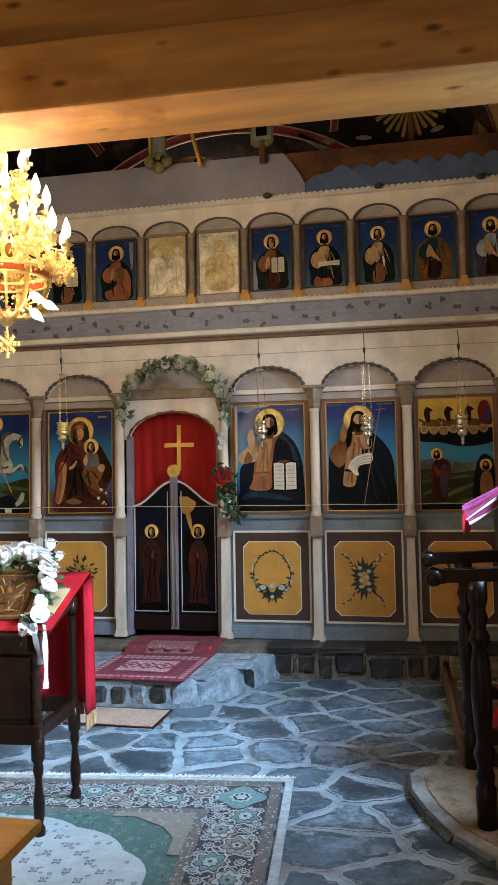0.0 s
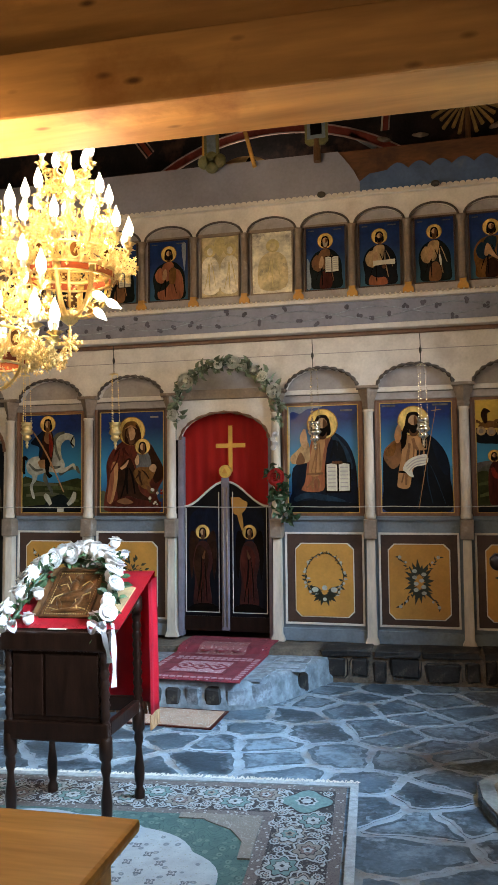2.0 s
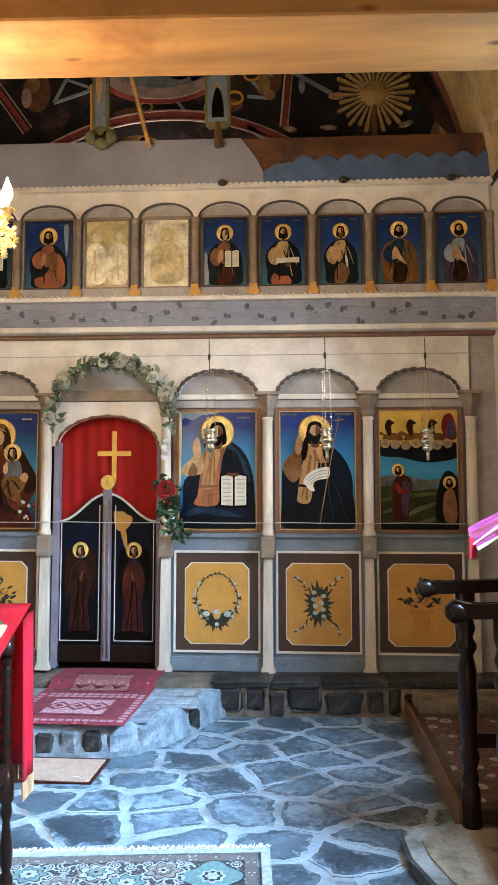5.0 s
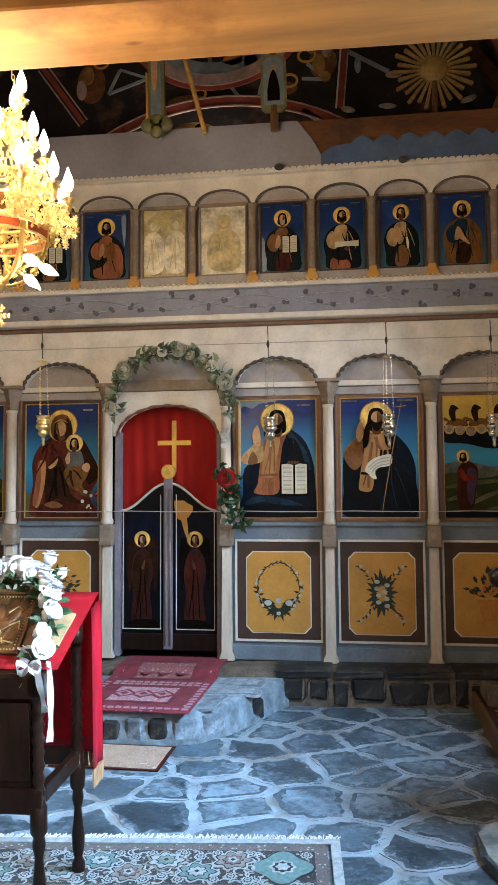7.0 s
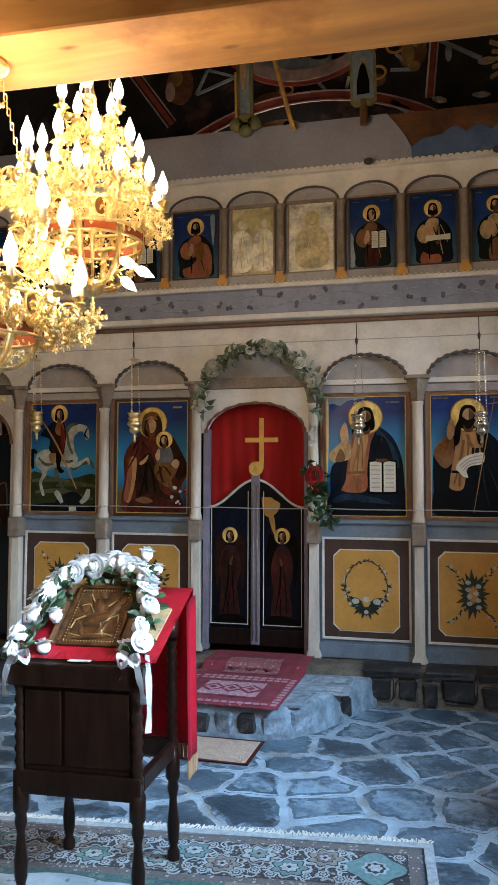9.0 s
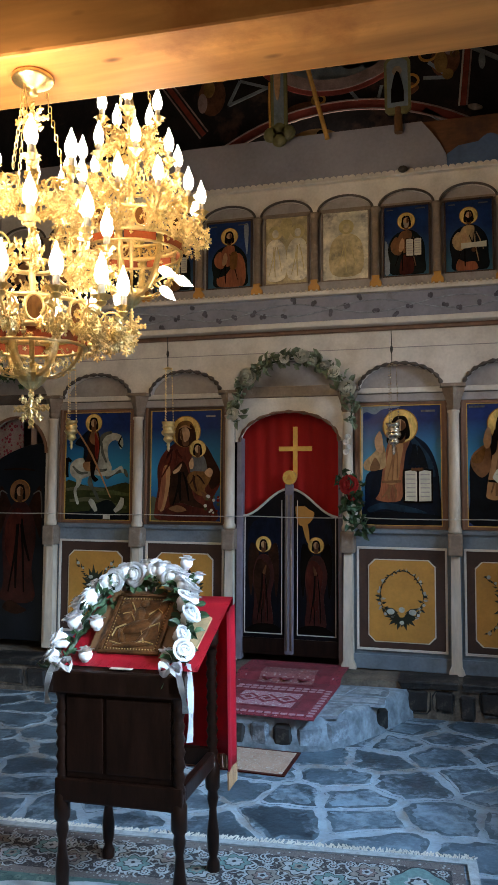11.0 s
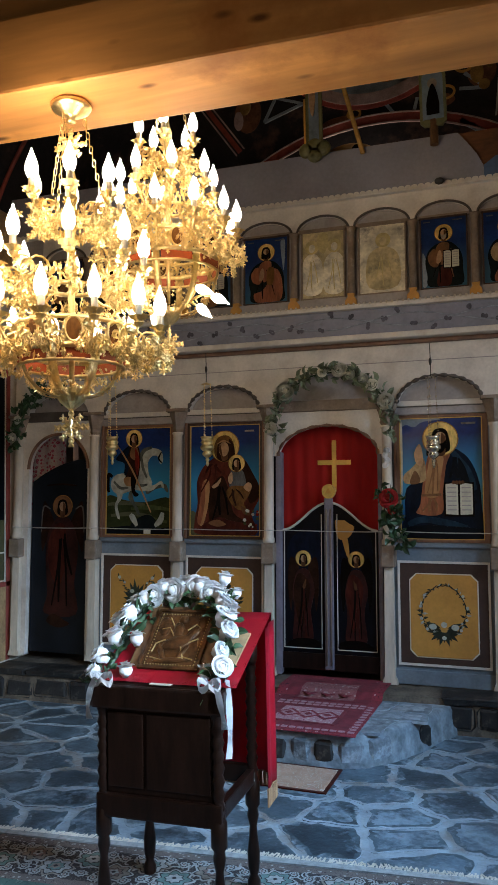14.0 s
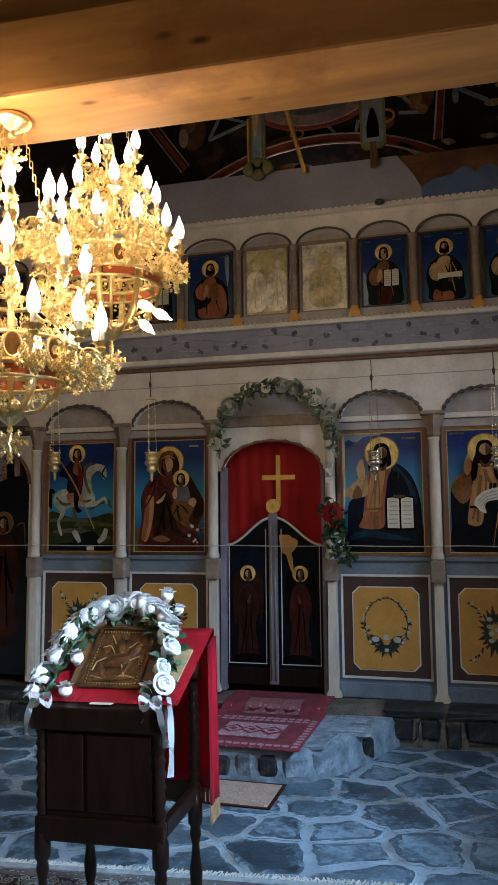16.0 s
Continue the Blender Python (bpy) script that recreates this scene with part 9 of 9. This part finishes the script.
# scrolls and pale figures between the arch and the ring
for x, z, rx, rz2, mat in ((-0.98, 5.5, 0.06, 0.09, "ochre_dim"), (-1.05, 5.36, 0.05, 0.1, "fresco_pink"), (1.26, 5.4, 0.06, 0.1, "ochre_dim"), (1.34, 5.52, 0.05, 0.06, "fresco_pink"), (1.32, 5.28, 0.05, 0.05, "ochre_dim"), (0.45, 5.52, 0.1, 0.05, "terracotta"), (0.62, 5.5, 0.07, 0.06, "fresco_blue"), (1.62, 5.36, 0.03, 0.08, "fresco_blue"), (1.95, 5.24, 0.08, 0.035, "fresco_pink"), (1.95, 5.62, 0.12, 0.05, "ochre_dim"), (2.15, 5.7, 0.1, 0.06, "fresco_pink")):
    tagged(part("fresco_light_shape", prism(ellipse(x, z, rx, rz2, 16), FY - 0.012, FY - 0.0065), M[mat], None), "pale worn fresco shape", "fresco", kind="structure")
for x, z, rr2 in ((1.2, 5.55, 0.05), (1.3, 5.6, 0.04), (1.38, 5.46, 0.04), (-0.3, 5.2, 0.05), (0.8, 5.24, 0.05)):
    band("fresco_curl", [(x + rr2 * (1 - a / 700) * math.cos(radians(a)), z + rr2 * (1 - a / 700) * math.sin(radians(a))) for a in range(0, 420, 20)], 0.016, "ochre_dim", "small ochre fresco curl", 0.016)


def vault_patch(name, y0, y1, a0, a1, mat, d, label):
    """A painted field on the inside of the vault between two angles over the south springing."""
    bm = bmesh.new()
    rows4 = [[bm.verts.new(((XL + XR) / 2 + ((XR - XL) / 2 - q) * math.cos(radians(a0 + (a1 - a0) * i / 14)), y, 3.7 + (2.7 - q) * math.sin(radians(a0 + (a1 - a0) * i / 14)))) for i in range(15)] for q in (d, 0.002) for y in (y0, y1)]
    for i in range(14):
        bm.faces.new((rows4[0][i], rows4[0][i + 1], rows4[1][i + 1], rows4[1][i]))
        bm.faces.new((rows4[0][i], rows4[2][i], rows4[2][i + 1], rows4[0][i + 1]))
        bm.faces.new((rows4[1][i], rows4[1][i + 1], rows4[3][i + 1], rows4[3][i]))
    return tagged(part(name, bm, M[mat], None), label, "fresco", kind="structure")


vault_patch("fresco_vault_south", -2.7, 0.42, 1, 44, "tan_light", 0.012, "tan and ochre fresco plaster on the south vault")
vault_patch("fresco_rib_south", 0.42, 0.52, 1, 60, "fresco_brown", 0.02, "brown painted rib of the vault")
vault_patch("fresco_rib_line", 0.455, 0.475, 1, 60, "fresco_red", 0.024, "thin red line on the vault rib")
lun = thing("arched_icon", (0.22, 0.0, 4.14), "small arched tan icon standing behind the crown board", "icon")
LEAN[0] = True
part("board", prism([(-0.08, 4.12)] + ellipse(0.26, 4.13, 0.24, 0.16, 16, 180, 0) + [(0.6, 4.12)], 0.05, 0.07), M["tan"], lun)
part("dark_shape", prism(ellipse(0.32, 4.2, 0.05, 0.075, 16), 0.045, 0.05), M["hair"], lun)
LEAN[0] = False

# ---- crucifix, side icon and sunburst over the screen ----
cru = thing("crucifix", (0.1, -0.1, 4.1), "tall painted wooden cross with a trefoil foot", "cross")
bm = box(0.045, 0.17, -0.14, -0.11, 4.17, 5.3, 0.006)
part("upright", bm, M["trefoil"], cru)
part("upright_inlay", box(0.07, 0.145, -0.146, -0.14, 4.22, 5.25), M["blue"], cru)
bm = bmesh.new()
for dx, dz in ((-0.062, 0.0), (0.062, 0.0), (0.0, -0.04), (0.0, 0.03)):
    lathe([(0.0, 0), (0.058, 0.0), (0.06, 0.012), (0.045, 0.03), (0.0, 0.032)][1:4], (0, 0, 0), 18, bm)
    for v in [v for v in bm.verts if v.tag is False]:
        x, y, z = v.co
        v.co = Vector((0.107 + dx + x, -0.12 - z, 4.155 + dz + y))
        v.tag = True
part("trefoil_foot", bm, M["trefoil"], cru, "olive and gilt trefoil foot", smooth=True)
part("figure_shape", prism(ellipse(0.1, 4.6, 0.025, 0.2, 16), -0.155, -0.146), M["flesh"], cru)
part("side_strip", box(0.03, 0.044, -0.145, -0.11, 4.2, 4.55), M["ochre"], cru)
sp = thing("slanted_pole", (0.46, -0.1, 4.1), "thin yellowish wooden pole leaning behind the cross", "pole")
part("pole", tube([(0.46, -0.1, 4.08), (0.325, -0.08, 4.62), (0.25, -0.06, 4.9)], 0.017, 8), M["table"], sp)
si = thing("processional_icon", (0.97, -0.08, 4.1), "small arched panel icon on a wooden shaft", "icon")
part("shaft", tube([(0.972, -0.09, 4.06), (0.972, -0.09, 4.24)], 0.03, 10), M["board"], si)
part("panel", prism([(0.88, 4.22), (0.91, 4.19), (1.035, 4.19), (1.065, 4.22), (1.065, 4.56)] + ellipse(0.972, 4.56, 0.093, 0.06, 10, 0, 180)[1:] , -0.11, -0.09), M["trefoil"], si)
part("inlay", prism([(0.9, 4.24), (1.045, 4.24), (1.045, 4.55)] + ellipse(0.972, 4.55, 0.073, 0.045, 10, 0, 180)[1:], -0.115, -0.11), M["blue"], si)
part("halo", prism(ellipse(0.972, 4.5, 0.034, 0.036, 18), -0.119, -0.115), M["capital"], si)
part("robe_shape", prism(robe(0.972, 4.27, 4.5, 0.09, 0.5), -0.122, -0.119), M["hair"], si)
part("finial", lathe([(0.012, 0), (0.03, 0.02), (0.012, 0.04), (0.02, 0.05), (0.004, 0.07)], (0.972, -0.1, 4.61), 10), M["board"], si, smooth=True)
sun_ob = thing("sunburst", (2.16, 0.3, 4.1), "gilt carved sunburst disc on a shaft", "sunburst")
bm = lathe([(0.02, -0.01), (0.105, -0.006), (0.11, 0.004), (0.09, 0.02), (0.02, 0.03)], (0, 0, 0), 28)
bm.transform(Matrix.Translation((2.16, 0.3, 4.615)) @ Matrix.Rotation(math.pi / 2, 4, "X"))
part("disc", bm, M["dull_gilt"], sun_ob, smooth=True)
for k in range(28):
    a = 2 * math.pi * k / 28
    L = 0.27 if k % 2 else 0.31
    bm = prism([(0.1, -0.008), (L, -0.015), (L + 0.008, 0.0), (L, 0.015), (0.1, 0.008)], -0.008, 0.008)
    bm.transform(Matrix.Translation((2.16, 0.3, 4.615)) @ Matrix.Rotation(-a, 4, "Y"))
    part("ray", bm, M["dull_gilt"], sun_ob)
part("shaft", tube([(2.16, 0.3, 0.2), (2.16, 0.3, 4.52)], 0.022, 8), M["board"], sun_ob)
for x in (1.5, 1.78, 2.34):
    ob = thing("paper_flower", (x, -0.09, 4.14), "pale crumpled paper flower lying on the board", "paper flower", "paper flowers on the screen")
    part("petals", None, None, ob, at=Matrix.Translation((x, -0.1, 4.155)) @ Matrix.Rotation(x * 9, 4, "Z") @ Matrix.Diagonal((1.6, 1, 0.7, 1)), mesh=rose_mesh(M["capital"], 0.04, x))
dg = tagged(part("roof_brace", box(-0.05, 0.05, -0.04, 0.04, -0.75, 0.75, 0.008), M["roof"], None, at=Matrix.Translation((2.62, 0.7, 4.8)) @ Matrix.Rotation(radians(-38), 4, "Y")), "dark slanting roof brace", "beam", kind="structure")
setting("vault_flank_south", box(2.75, 2.95, 0.75, 1.45, 3.9, 6.0), M["tan"], "tan frescoed plaster beside the sanctuary arch")

# ---- stones of the step faces and the floor, last ----
r = random.Random(8)
x, k = XL + 0.02, 0
while x < XR - 0.1:
    w = r.uniform(0.1, 0.32)
    if not -0.64 < x + w / 2 < 0.97:
        h = r.uniform(0.12, 0.18)
        part("stone", block(w - 0.022, 0.03, h, k), M["stone_dark"], plat).matrix_basis = Matrix.Translation((x + w / 2, -0.268, 0.1 + r.uniform(-0.02, 0.02)))
    x += w
    k += 1
x = XL + 0.02
while x < XR - 0.1:
    w = r.uniform(0.3, 0.6)
    if not -0.62 < x + w / 2 < 0.9:
        part("step_slab", block(w - 0.025, 0.26, 0.05, k), M["stone_dark"], plat).matrix_basis = Matrix.Translation((x + w / 2, -0.165, PZ - 0.026))
    x += w
    k += 1
for i in range(1, len(amb) - 2):
    a, b = Vector((*amb[i], 0)), Vector((*amb[i + 1], 0))
    L = (b - a).length
    m = max(1, round(L / r.uniform(0.13, 0.22)))
    ang = math.atan2(b.y - a.y, b.x - a.x)
    for j in range(m):
        if i > 3 and r.random() < 0.35:
            continue
        q = a.lerp(b, (j + 0.5) / m)
        part("stone", block(L / m - r.uniform(0.014, 0.03), 0.05, r.uniform(0.12, 0.15), k), M["stone_wash" if r.random() < 0.6 else "stone_dark"], ambon).matrix_basis = Matrix.Translation((q.x, q.y, 0.085 + r.uniform(-0.01, 0.008))) @ Matrix.Rotation(ang, 4, "Z")
        k += 1
for i in range(1, 7):
    a, b = Vector((*kerb[i], 0)), Vector((*kerb[i + 1], 0))
    if i < 6:
        part("stone", block((b - a).length - 0.02, 0.035, 0.04, k), M["stone"], ks).matrix_basis = Matrix.Translation(((a.x + b.x) / 2, (a.y + b.y) / 2, 0.025)) @ Matrix.Rotation(math.atan2(b.y - a.y, b.x - a.x), 4, "Z")
        k += 1
floor_top = thing("floor", (0, -2, 0), "irregular blue-grey slate flag floor with white joints", "floor", kind="structure")
r = random.Random(14)
CENTRES = [(0.82, -1.09), (0.65, -1.39), (1.05, -1.39), (1.17, -0.94), (0.91, -0.81), (1.03, -0.51), (1.21, -0.63), (0.47, -1.67), (0.78, -1.65), (0.87, -1.86), (0.47, -1.93), (0.55, -1.1), (1.22, -1.77), (1.01, -2.08), (1.36, -2.12), (1.54, -1.77), (1.53, -1.43), (1.38, -1.29), (1.51, -0.84), (1.67, -1.06), (1.74, -0.69), (1.81, -1.31), (1.74, -1.54), (1.85, -1.66), (1.84, -2), (1.69, -2.21), (2.1, -1.1), (2.13, -1.53), (1.41, -2.35), (0.19, -2.08), (0.23, -1.64), (1.36, -0.41), (1.95, -1.8), (-1.62, -1.53), (-1.35, -1.45), (-1.32, -1.73), (-1.05, -1.65), (-0.89, -2.15), (-0.64, -2.11), (-1.13, -2.21), (-0.96, -1.91), (-1.8, -1.08), (-1.67, -0.91), (-1.69, -0.64), (1.68, -2.52), (1.67, -2.78), (1.87, -2.44), (1.86, -3)]
for poly in crazy_paving(XL, 2.6, -3.3, -0.28, CENTRES, 0.34, 0.26, 23):
    flag = part("flagstone", flag_bm(poly, 0.003 + r.uniform(-0.001, 0.0015), r), M["stone"], floor_top)
    flag.data.materials.append(M["mortar"])
    flag.data.materials.append(M["stone_edge"])
rest = bmesh.new()
for poly in flags(XL, XR, YW, -3.3, 0.3, 0.22, 6, 0.016):
    flag_bm(poly, 0.003, r, rest)
for poly in flags(2.6, XR, -3.3, -0.28, 0.3, 0.25, 7, 0.014):
    flag_bm(poly, 0.003, r, rest)
behind = tagged(part("flagstones_behind", rest, M["stone_far"], floor_top), kind="stuff")
behind.data.materials.append(M["mortar"])
behind.data.materials.append(M["stone_edge"])
top = bmesh.new()
for poly in flags(-0.55, 0.85, -1.0, -0.3, 0.3, 0.25, 9, 0.012):
    cxm, cym = sum(p[0] for p in poly) / len(poly), sum(p[1] for p in poly) / len(poly)
    if cxm < 0.95 - 0.55 * max(0, -cym - 0.3):
        flag_bm(poly, 0.0, r, top)
top.transform(Matrix.Translation((0, 0, AZ - 0.004)))
step_flags = tagged(part("step_flags", top, M["stone_wash"], ambon), kind="stuff")
step_flags.data.materials.append(M["lime_step"])
step_flags.data.materials.append(M["lime_step"])
